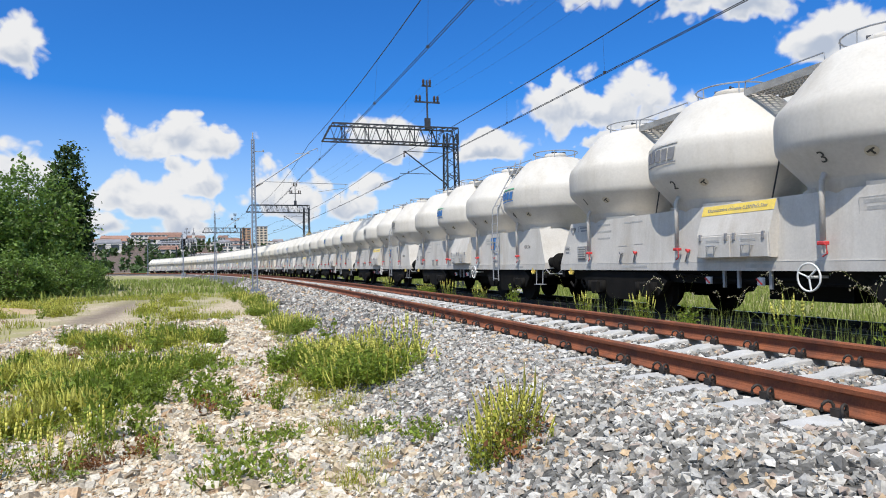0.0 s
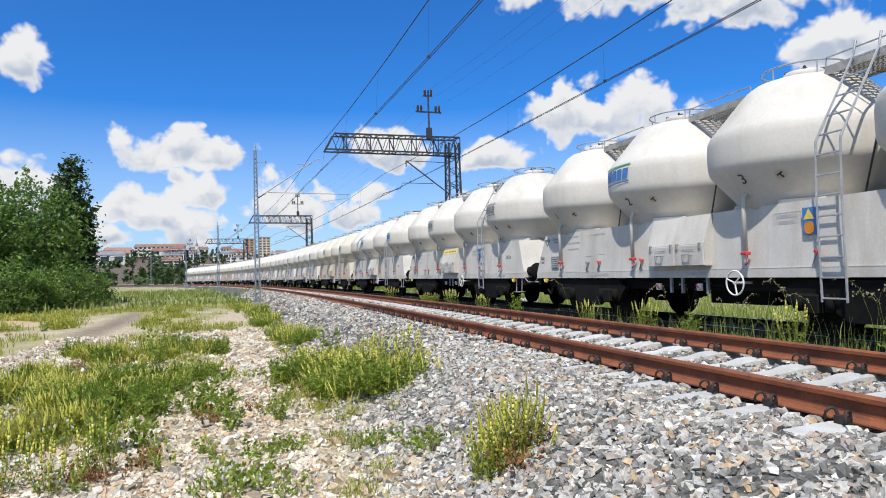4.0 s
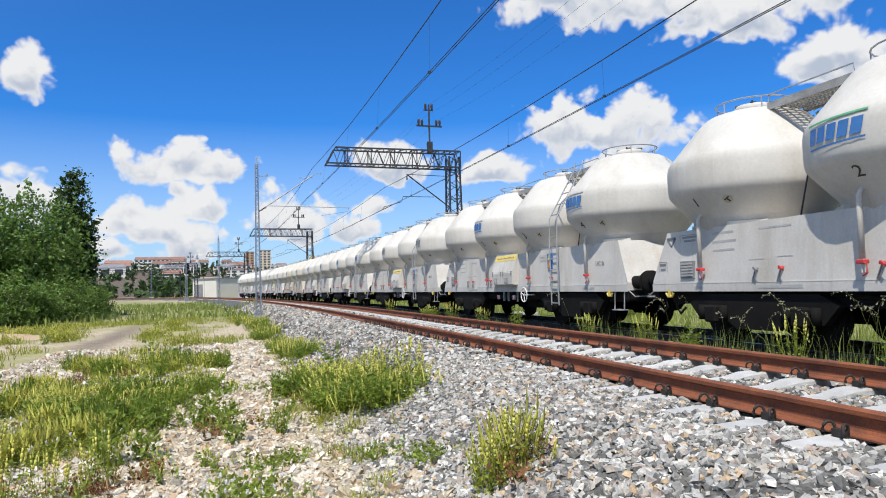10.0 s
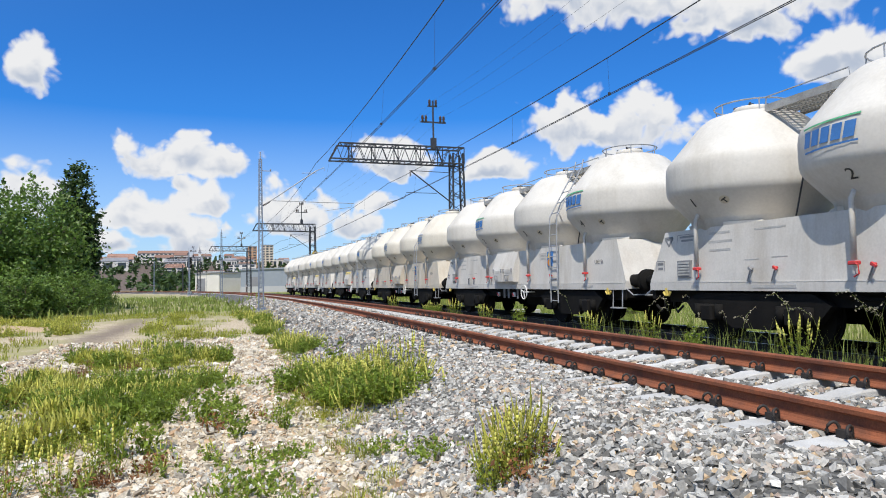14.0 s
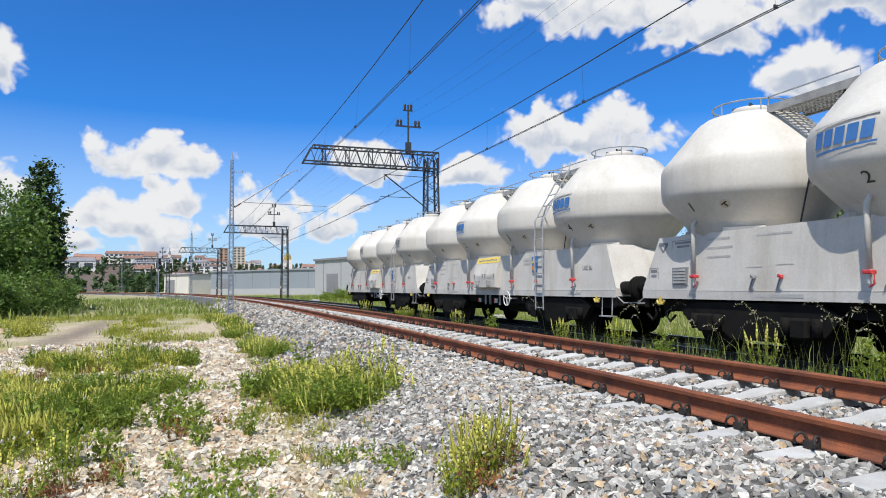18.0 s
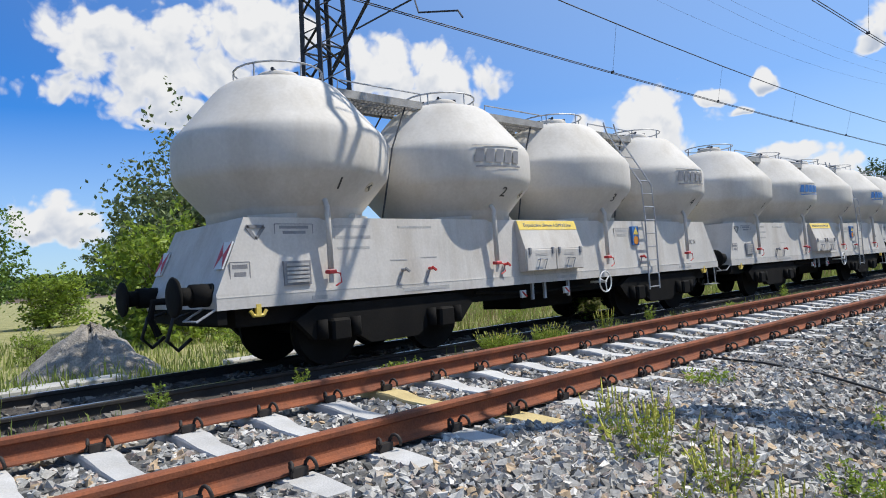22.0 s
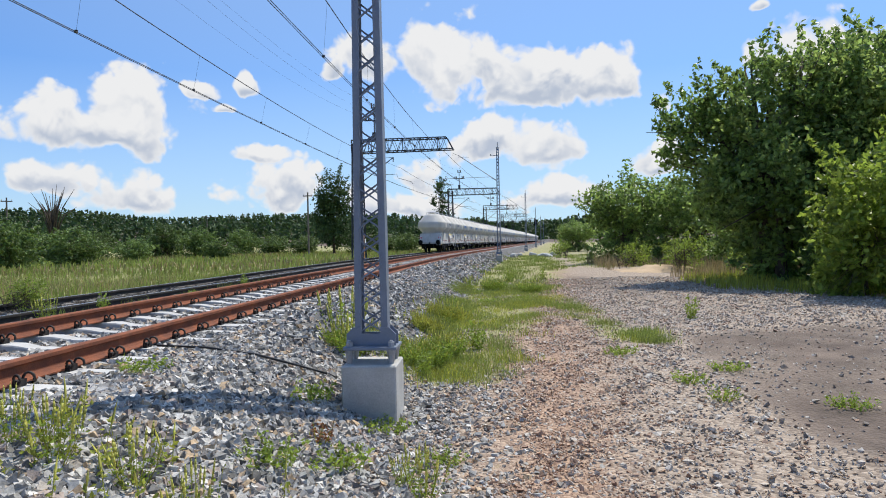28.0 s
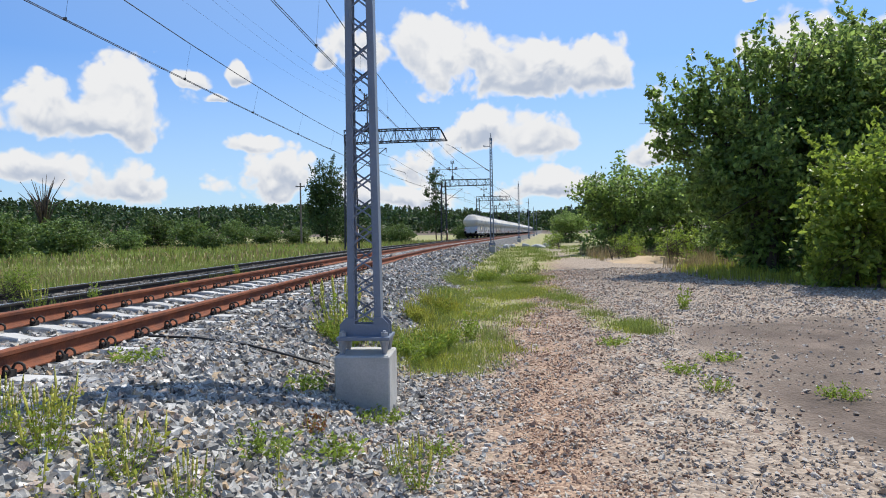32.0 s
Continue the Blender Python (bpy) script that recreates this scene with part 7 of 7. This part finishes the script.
def flower_fields():
    x, y = clumped(2600, -6.5, 0.4, 5.2, 17, 0.25, 0.16, 12)
    flowering("flowering_weeds", "yellow-green flowering weeds over the stony verge", x, y, 0.33, thick=0.011)
    x, y = clumped(1700, -7, 0.6, 5.0, 18, 0.2, 0.13, 9)
    flowering("leafy_stalks", "upright green leafy stalks on the stony verge", x, y, 0.42, 0.055, 20, M_LEAF_L, M_LEAF_L, 0.006)
    x, y = vrng.uniform(-5.5, 1.2, 90), vrng.uniform(4.8, 12, 90)
    x, y = np.repeat(x, 5) + vrng.normal(0, 0.06, 450), np.repeat(y, 5) + vrng.normal(0, 0.06, 450)
    k = lateral(x, y) < -3.5
    flowering("sparse_stalks", "single green and yellow weeds on bare stones", x[k], y[k], 0.22, 0.04, 12, M_LEAF_L, M_FLOWER, 0.007)
    x, y = clumped(1300, -7, 0.9, 4.6, 16, 0.12, 0.14, 9)
    flowering("ruddy_stalks", "low ruddy stalks and dry weeds between pale stones", x, y, 0.17, 0.032, 10, M_REDLEAF, M_STRAW, 0.005)
    x, y = clumped(2600, -14, 1.6, 15, 38, 0.3, 0.3, 14)
    flowering("flowering_weeds", "yellow-green flowering weeds along the verge ahead", x, y, 0.42, 0.07, 7)
    x, y = clumped(420, -3.5, 2.2, -17, -7.5, 0.35, 0.14, 10)
    flowering("flowering_weeds", "pale flowering weeds in the grass beside the mast", x, y, 0.28)
    x, y = vrng.normal(2.0, 0.42, 26), vrng.normal(-4.3, 0.22, 26)
    flowering("flowering_weeds", "tall yellow-green mignonette at the ballast's edge", x, y, 0.3, 0.035, 16, thick=0.008)
    x, y = np.concatenate([vrng.normal(1.5, 0.3, 160), vrng.normal(1.72, 0.14, 60)]), np.concatenate([vrng.normal(9.0, 0.9, 160), vrng.normal(4.5, 0.12, 60)])
    flowering("flowering_weeds", "yellow flowering weeds at the ballast's foot", x, y, 0.42)


def weeds():
    tall = weed_template("mignonette_weed", "yellow-flowering mignonette clump on the stones", 16, 0.46, 0.14, M_LEAF_L, M_FLOWER, 0.2, 0.035, 12)
    green = weed_template("leafy_weed", "upright dark green leafy weed", 9, 0.42, 0, M_LEAF_L, None, 0.13, 0.055, 26)
    red = weed_template("sorrel_weed", "low reddish weed on pale gravel", 10, 0.16, 0, M_REDLEAF, None, 0.14, 0.035, 12)
    low = weed_template("clover_weed", "low spreading green weed", 14, 0.11, 0, M_LEAF_L, None, 0.24, 0.04, 22)
    white = weed_template("yarrow_weed", "low weed dotted with small white flowers", 12, 0.17, 0.03, M_LEAF_L, M_FLOWER_W, 0.2, 0.035, 12)
    bush = weed_template("lucerne_bush", "dense rounded green weed bush with yellow tips", 70, 0.42, 0.08, M_LEAF_L, M_FLOWER, 0.44, 0.042, 45)
    kinds = {"t": tall, "g": green, "r": red, "l": low, "w": white, "b": bush}
    used = set()

    def at_xy(k, x, y, s=1.0):
        m = pose(x, y, float(ground_z(x, y)) + 0.01, 0, 0, float(vrng.uniform(0, 360)))
        if k in used:
            c = copy_thing(kinds[k], m)
        else:
            c = kinds[k]
            used.add(k)
            c.matrix_world = m
        c.scale = (s, s, s * float(vrng.uniform(0.85, 1.15)))

    # the big clump at the ballast's foot, and its tail towards the mast
    for k, x, y, s in (("b", 1.6, 8.1, 1.2), ("b", 1.2, 8.9, 1.1), ("b", 1.35, 9.7, 1.0), ("b", 1.2, 10.6, 1.0), ("t", 1.5, 9.0, 1.1), ("t", 1.1, 9.9, 1.1), ("t", 1.75, 9.6, 1.0), ("t", 1.0, 10.9, 1.1), ("t", 2.05, 8.7, 1.0), ("g", 1.35, 11.3, 1.2),
                       ("t", 1.8, 4.5, 0.95), ("t", 1.6, 4.4, 0.8), ("r", 1.75, 4.3, 1.2), ("r", 1.95, 4.45, 1.0), ("l", 1.5, 5.6, 1.0), ("l", 1.2, 6.3, 0.9), ("l", 0.0, 5.6, 1.2), ("w", -0.2, 5.3, 1.2), ("l", 0.35, 6.6, 0.9), ("w", 0.3, 5.2, 1.0),
                       ("g", -0.3, 8.2, 1.15), ("g", -0.55, 8.5, 1.2), ("g", -0.15, 7.6, 0.9), ("r", -0.4, 8.0, 1.2), ("r", 0.1, 8.6, 1.0), ("g", 0.35, 7.9, 0.75),
                       ("t", -1.9, 6.2, 1.0), ("t", -2.3, 6.8, 1.1), ("t", -1.5, 6.0, 0.9), ("t", -2.8, 7.4, 1.1), ("t", -1.2, 6.4, 0.9), ("t", -2.6, 6.1, 1.0), ("t", -3.2, 7.0, 1.1), ("g", -1.3, 7.1, 1.1), ("g", -1.0, 7.3, 1.0), ("r", -1.9, 5.8, 1.3), ("r", -0.9, 6.5, 1.2), ("w", -2.0, 7.6, 1.3), ("w", -1.5, 7.9, 1.2), ("w", -2.6, 8.8, 1.3), ("b", -1.6, 9.2, 0.9), ("b", -2.3, 9.9, 1.0), ("b", -1.2, 10.4, 0.9), ("b", -0.8, 11.6, 0.9), ("b", -1.9, 11.6, 1.0)):
        at_xy(k, x, y, s)
    for i in range(64):
        x, y = by_cover(1, -7.5, 2.2, 8, 34, 0.2, 0.6)
        if len(x):
            at_xy("tgbtrltwg"[i % 9], float(x[0]), float(y[0]), float(vrng.uniform(0.8, 1.3)))
    for i in range(14):
        y = 11.5 + i * 1.7
        at_xy("bgtb"[i % 4], XC - off(y) - 3.45 + float(vrng.normal(0, 0.2)), y, float(vrng.uniform(0.8, 1.15)))
    # behind
    for k, x, y, s in (("t", 2.3, -4.2, 0.68), ("t", 1.95, -4.3, 0.7), ("t", 2.6, -4.3, 0.55), ("t", 1.6, -4.2, 0.6), ("l", 1.6, -5.2, 1.0), ("l", 1.2, -5.6, 1.0), ("l", 2.9, -6.2, 0.8), ("t", 0.55, -5.2, 0.7), ("t", 0.7, -5.4, 0.5), ("l", 0.5, -5.9, 0.7), ("r", 1.4, -5.9, 0.9),
                       ("b", 1.75, -8.9, 0.8), ("t", 1.9, -9.2, 1.4), ("t", 1.7, -8.6, 1.2), ("b", 0.95, -9.6, 0.8), ("b", 0.75, -10.2, 0.7), ("g", 0.9, -8.9, 0.7), ("l", -2.1, -8.6, 0.8), ("l", -2.8, -9.3, 0.9), ("l", -3.2, -7.4, 0.8), ("w", -2.2, -7.8, 0.9), ("l", -1.7, -10.4, 0.9), ("g", -3.9, -14.5, 0.9), ("l", 1.0, -6.6, 0.8), ("l", 1.7, -6.7, 0.9)):
        at_xy(k, x, y, s)
    for i in range(34):
        x, y = by_cover(1, -4, 1.4, -30, -9, 0.25, 0.6)
        if len(x):
            at_xy("ltlbglwt"[i % 8], float(x[0]), float(y[0]), float(vrng.uniform(0.7, 1.1)))
    # between the tracks
    for i, (y, k, s) in enumerate(((-0.35, "b", 0.62), (3.4, "g", 1.0), (4.6, "t", 1.2), (5.7, "g", 1.1), (7.4, "t", 1.2), (9.1, "g", 1.0), (10.6, "t", 1.0), (13, "t", 1.1), (16, "g", 1.1), (19, "t", 1.1), (-3.2, "g", 0.7), (-4.6, "g", 0.6), (-6.2, "l", 1.0), (-8.2, "b", 0.7), (-9.0, "b", 0.6), (-10.8, "t", 0.8), (-12.5, "g", 0.7), (1.2, "t", 0.7), (22, "t", 1.2), (25, "b", 0.8), (30, "t", 1.2), (-16, "l", 1.0), (-19, "g", 0.7))):
        at_xy(k, XC - off(y) + 2.55 + 0.2 * math.sin(i * 2.1), y, s)


weeds()
flower_fields()


# ---- beyond: halls, town, poles ----
def hall(name, label, az0, d0, az1, d1, h, depth, wall, roofm, band=None):
    a, b = Vector(P(az0, d0, -0.8)), Vector(P(az1, d1, -0.8))
    u = (b - a).normalized()
    L = (b - a).length
    root = thing(name, label, "industrial hall", m=Matrix.Translation(a) @ Matrix.Rotation(math.atan2(u.y, u.x), 4, "Z"))
    m = Mesh(); m.box(0, L, -0.2, depth, 0, h); part("wall", m, wall, root)
    m = Mesh(); m.box(-0.3, L + 0.3, -0.5, depth + 0.3, h, h + 0.35); part("roof", m, roofm, root)
    n = int(L / 6)
    for i in range(n):
        m = Mesh(); m.box(L * (i + 0.5) / n - 0.06, L * (i + 0.5) / n + 0.06, -0.26, -0.2, 0, h); part("cladding_seam", m, roofm, root)
    if band:
        m = Mesh(); m.box(0, L, -0.3, -0.22, 0, 1.6); part("plinth", m, band, root)
    m = Mesh(); m.box(L * 0.1, L * 0.1 + 4, -0.28, -0.2, 0, 4.2 if h > 5 else 3.2); part("gate", m, M_ROOF_G, root, "dark rolling gate")
    return root


def house(az, d, w, h, depth, wall, roofm, storeys, cols, pitched, label, z=None, cat="house"):
    x, y, zz = P(az, d)
    root = thing("town_house" if cat == "house" else "town_block", label, cat, "town buildings", m=pose(x, y, (zz if z is None else z) - 1, 0, 0, az))
    m = Mesh(); m.box(-w / 2, w / 2, -depth / 2, depth / 2, 0, h + 1); part("wall", m, wall, root)
    m = Mesh()
    if pitched:
        r = w * 0.22 if w < 16 else 3.0
        vs = [(-w / 2 - 0.3, -depth / 2 - 0.4, h + 1), (w / 2 + 0.3, -depth / 2 - 0.4, h + 1), (w / 2 + 0.3, depth / 2 + 0.4, h + 1), (-w / 2 - 0.3, depth / 2 + 0.4, h + 1), (-w / 2 + 1, 0, h + 1 + r), (w / 2 - 1, 0, h + 1 + r)]
        m.add(vs, [(0, 1, 5, 4), (2, 3, 4, 5), (1, 2, 5), (3, 0, 4), (3, 2, 1, 0)])
    else:
        m.box(-w / 2 - 0.2, w / 2 + 0.2, -depth / 2 - 0.2, depth / 2 + 0.2, h + 1, h + 1.5)
    part("roof", m, roofm, root)
    for j in range(storeys):
        for i in range(cols):
            cx, cz = w * ((i + 0.5) / cols - 0.5), 1 + h * (j + 0.55) / storeys
            ww, wh = w / cols * 0.3, h / storeys * 0.28
            m = Mesh(); m.box(cx - ww, cx + ww, -depth / 2 - 0.12, -depth / 2 - 0.02, cz - wh, cz + wh); part("window", m, M_PANE, root)
    return root


def town():
    hall("grey_hall", "long low blue-grey industrial hall", 0.7, 190, -7.9, 160, 6.0, 30, M_WALL_G, M_WALL_G, M_WALL_L)
    b = hall("light_hall", "tall light grey industrial hall with flat roof", -7.65, 128, -21.0, 92, 6.7, 40, M_WALL_L, M_ROOF_G)
    m = Mesh(); m.box(16, 26, 8, 14, 7.05, 8.2); part("roof_unit", m, M_ROOF_G, b, "roof-top ventilation units")
    hall("white_shed", "small white flat-roofed shed", 4.2, 210, 2.4, 200, 5.6, 16, M_WALL_W, M_ROOF_G)
    r = np.random.default_rng(5)
    house(6.6, 760, 50, 9.5, 14, M_WALL_W, M_ROOF, 3, 12, True, "long pale monastery building with red roof")
    house(9.6, 740, 26, 7, 12, M_WALL_W, M_ROOF, 2, 7, True, "pale town house row with red roof")
    house(1.2, 700, 36, 6, 12, M_WALL_W, M_ROOF_G, 2, 8, False, "white flat-roofed modern block", cat="apartment block")
    house(-1.4, 720, 12, 24, 12, mat("beige_render", (0.66, 0.56, 0.42), 0.85, var=0.08, scale=0.2, fine=2), M_ROOF_G, 9, 3, False, "tall beige apartment tower", cat="apartment block")
    house(-0.2, 730, 9, 21, 10, mat("orange_render", (0.5, 0.3, 0.17), 0.85, var=0.08, scale=0.2, fine=2), M_ROOF_G, 8, 2, False, "tall brown apartment tower", cat="apartment block")
    for i in range(46):
        az, d = r.uniform(-13, 13.5), r.uniform(560, 830)
        house(az, d, r.uniform(8, 22), r.uniform(4, 9), 9, M_WALL_W, (M_ROOF, M_ROOF, M_ROOF_G)[i % 3], r.integers(1, 4), r.integers(2, 6), i % 4 != 0, "pale town house on the wooded hillside")
    for i in range(12):
        az, d = r.uniform(-34, 20), r.uniform(420, 560)
        house(az, d, r.uniform(10, 26), r.uniform(4, 7), 10, M_WALL_W, (M_ROOF, M_ROOF_G)[i % 2], 1, r.integers(2, 6), i % 2, "low pale building at the hill's foot")
    # church with spire
    x, y, z = P(3.9, 770)
    c = thing("church", "white church with dark pointed spire on the hill", "church", m=pose(x, y, z - 1, 0, 0, 3.9) @ Matrix.Scale(0.62, 4))
    m = Mesh(); m.box(-4, 4, -9, 9, 0, 12); part("wall", m, M_WALL_W, c)
    m = Mesh(); m.box(-2.2, 2.2, -12, -8, 0, 17); part("tower", m, M_WALL_W, c)
    m = Mesh(); m.lathe([(3.0, 17), (1.4, 21), (0.7, 24), (0.05, 30)], (0, -10, 0), 8); part("spire", m, M_ROOF_G, c)
    x, y, z = P(-5.3, 740)
    c = thing("domed_church", "pale church with a gilded dome", "church", m=pose(x, y, z - 1, 0, 0, -5.3))
    m = Mesh(); m.box(-5, 5, -5, 5, 0, 14); part("wall", m, M_WALL_W, c)
    m = Mesh(); m.smooth = True; m.lathe([(3.6, 14), (3.9, 16), (3.2, 19), (1.2, 21.5), (0.2, 24)], (0, 0, 0), 18); part("dome", m, M_GOLD, c)
    # wooden line poles across the meadow
    pole = thing("utility_pole", "weathered wooden utility pole with short crossarm", "pole", "utility poles")
    m = Mesh(); m.tube([(0, 0, -0.3), (0, 0, 8.0)], 0.13, 8, 0.09); part("shaft", m, M_WOOD, pole)
    m = Mesh(); m.box(-0.6, 0.6, -0.05, 0.05, 7.5, 7.62); part("crossarm", m, M_WOOD, pole)
    for xx in (-0.5, 0, 0.5):
        m = Mesh(); m.lathe([(0.03, 7.62), (0.05, 7.7), (0.03, 7.8)], (xx, 0, 0), 8); part("insulator", m, M_WHITE, pole)
    put(pole, -165.0, 86)
    for az, d, s in ((-157.0, 104, 0.75), (-143.5, 82, 0.85), (-127.4, 62, 0.7), (-98, 56, 0.9), (-76, 52, 0.9), (-58, 56, 1.0)):
        again(pole, az, d, s, az)
    # signal and small posts ahead
    p = at(132, -2.9, -0.8)
    sg = thing("railway_signal", "black railway signal on a slim grey post", "signal", m=pose(p.x, p.y, p.z, 0, 0, 8))
    m = Mesh(); m.tube([(0, 0, 0), (0, 0, 6.6)], 0.09, 8); part("post", m, M_GALV, sg)
    m = Mesh(); m.bbox(-0.35, 0.35, -0.2, 0.1, 5.2, 7.2, 0.1); part("signal_head", m, M_BLACK, sg, "black signal head")
    for j in range(3):
        m = Mesh(); m.lathe([(0.12, -0.3), (0.12, -0.2)], (0, 0, 5.6 + j * 0.55), 12, "y"); part("lens", m, M_PANE, sg)
    m = Mesh(); m.box(-0.4, 0.4, -0.3, 0.3, 0, 0.9); part("relay_box", m, M_GALV, sg)
    po = thing("far_portal", "slim far steel portal across the tracks", "gantry", m=beside(230, 4, -0.8))
    for x in (-14, 14):
        m = Mesh(); m.box(x - 0.15, x + 0.15, -0.15, 0.15, 0, 9); part("post", m, M_DARKSTEEL, po)
    m = Mesh(); lattice(m, (-14, 0, 9), (14, 0, 9), 0.7, 0.7, 24, 0.09, 0.06); part("beam", m, M_DARKSTEEL, po)
    sh = thing("portal_signal_post", "slim far signal post by the line", "signal", "far signal posts", m=beside(-150, -3.0, -0.8))
    m = Mesh(); m.tube([(0, 0, 0), (0, 0, 6.0)], 0.08, 6); part("post", m, M_GALV, sh)
    m = Mesh(); m.bbox(-0.3, 0.3, -0.15, 0.15, 4.8, 6.2, 0.08); part("signal_head", m, M_BLACK, sh)
    copy_thing(sh, beside(-205, 7.4, -0.8))
    # concrete leftovers beyond the line, heaps
    for i, (s, lat, l, w, h) in enumerate(((26, 7.2, 1.3, 0.7, 0.22), (-2.4, 7.0, 3.6, 0.45, 0.16), (-7.4, 6.9, 3.2, 0.4, 0.14), (63, 6.6, 1.5, 0.4, 0.2))):
        m = Mesh(); m.bbox(-w / 2, w / 2, -l / 2, l / 2, -0.3, h, 0.02)
        q = at(s, lat)
        thing("concrete_slab", "weathered pale concrete slab in the grass", "slab", "concrete slabs", data=m.data("concrete_slab", M_CONC), m=pose(q.x, q.y, float(ground_z(q.x, q.y)) + 0.12, 0, 0, turn(s)))

    def heap(name, label, x, y, rx, ry, h, material, n=40, lump=0.08):
        vs, fs = [], []
        rings = 10
        r2 = np.random.default_rng(int(abs(x * 10)))
        for i in range(rings + 1):
            for j in range(n):
                a, t = 2 * math.pi * j / n, i / rings
                k = 1 + 0.18 * math.sin(3 * a + x) + 0.1 * math.sin(7 * a)
                vs.append((rx * t * k * math.cos(a), ry * t * k * math.sin(a), h * (math.cos(math.pi * t) * 0.5 + 0.5) * (1 + lump * r2.normal()) - 0.06 * t))
        for i in range(rings):
            for j in range(n):
                fs.append((i * n + j, (i + 1) * n + j, (i + 1) * n + (j + 1) % n, i * n + (j + 1) % n))
        m = Mesh(); m.smooth = True; m.add(vs, fs)
        thing(name, label, "heap", data=m.data(name, material), m=pose(x, y, float(ground_z(x, y))))
    heap("stone_heap", "low heap of grey gravel in the meadow", 15.8, -5.0, 2.0, 1.5, 0.95, mat("heap_gravel", (0.36, 0.33, 0.29), 0.95, var=0.5, scale=3, fine=22, bump=0.8, bump_dist=0.05))
    sand = mat("orange_sand", (0.55, 0.4, 0.25), 0.95, var=0.2, scale=1.2, fine=30, bump=0.4, bump_dist=0.03)
    heap("sand_patch", "flat spread of pale orange sand", -8.4, -34.5, 3.2, 2.4, 0.3, sand)
    heap("sand_patch", "flat spread of pale orange sand", -9.5, 31.0, 3.5, 2.6, 0.18, sand)
    heap("sand_patch", "thin spread of earthy sand", 14.5, 6.5, 2.6, 2.2, 0.2, sand)
    r3 = np.random.default_rng(9)
    for i in range(9):
        m = Mesh(); m.bbox(-0.4, 0.4, -0.25, 0.25, 0, 0.35, 0.08)
        x, y = -4.5 + r3.uniform(-2.5, 2.5), -66 + r3.uniform(-4, 4)
        thing("rubble_block", "broken grey concrete block beside the path", "rubble", "rubble blocks", data=m.data("rubble_block", M_CONC), m=pose(x, y, -0.85, r3.uniform(-20, 20), r3.uniform(-20, 20), r3.uniform(0, 180)))
    # cable from the rail to the mast's foot
    m = Mesh(); m.smooth = True
    a, b = Vector((3.35, -7.31, -0.15)), Vector((1.6, -7.0, -0.37))
    m.tube([a, a.lerp(b, 0.3) + Vector((0, 0, 0.06)), a.lerp(b, 0.6) + Vector((0, 0, 0.07)), a.lerp(b, 0.85) + Vector((0, 0, 0.03)), b], 0.011, 6)
    thing("earthing_cable", "black earthing cable from rail to mast", "cable", data=m.data("earthing_cable", M_RUBBER))


town()


tracks()
motions()
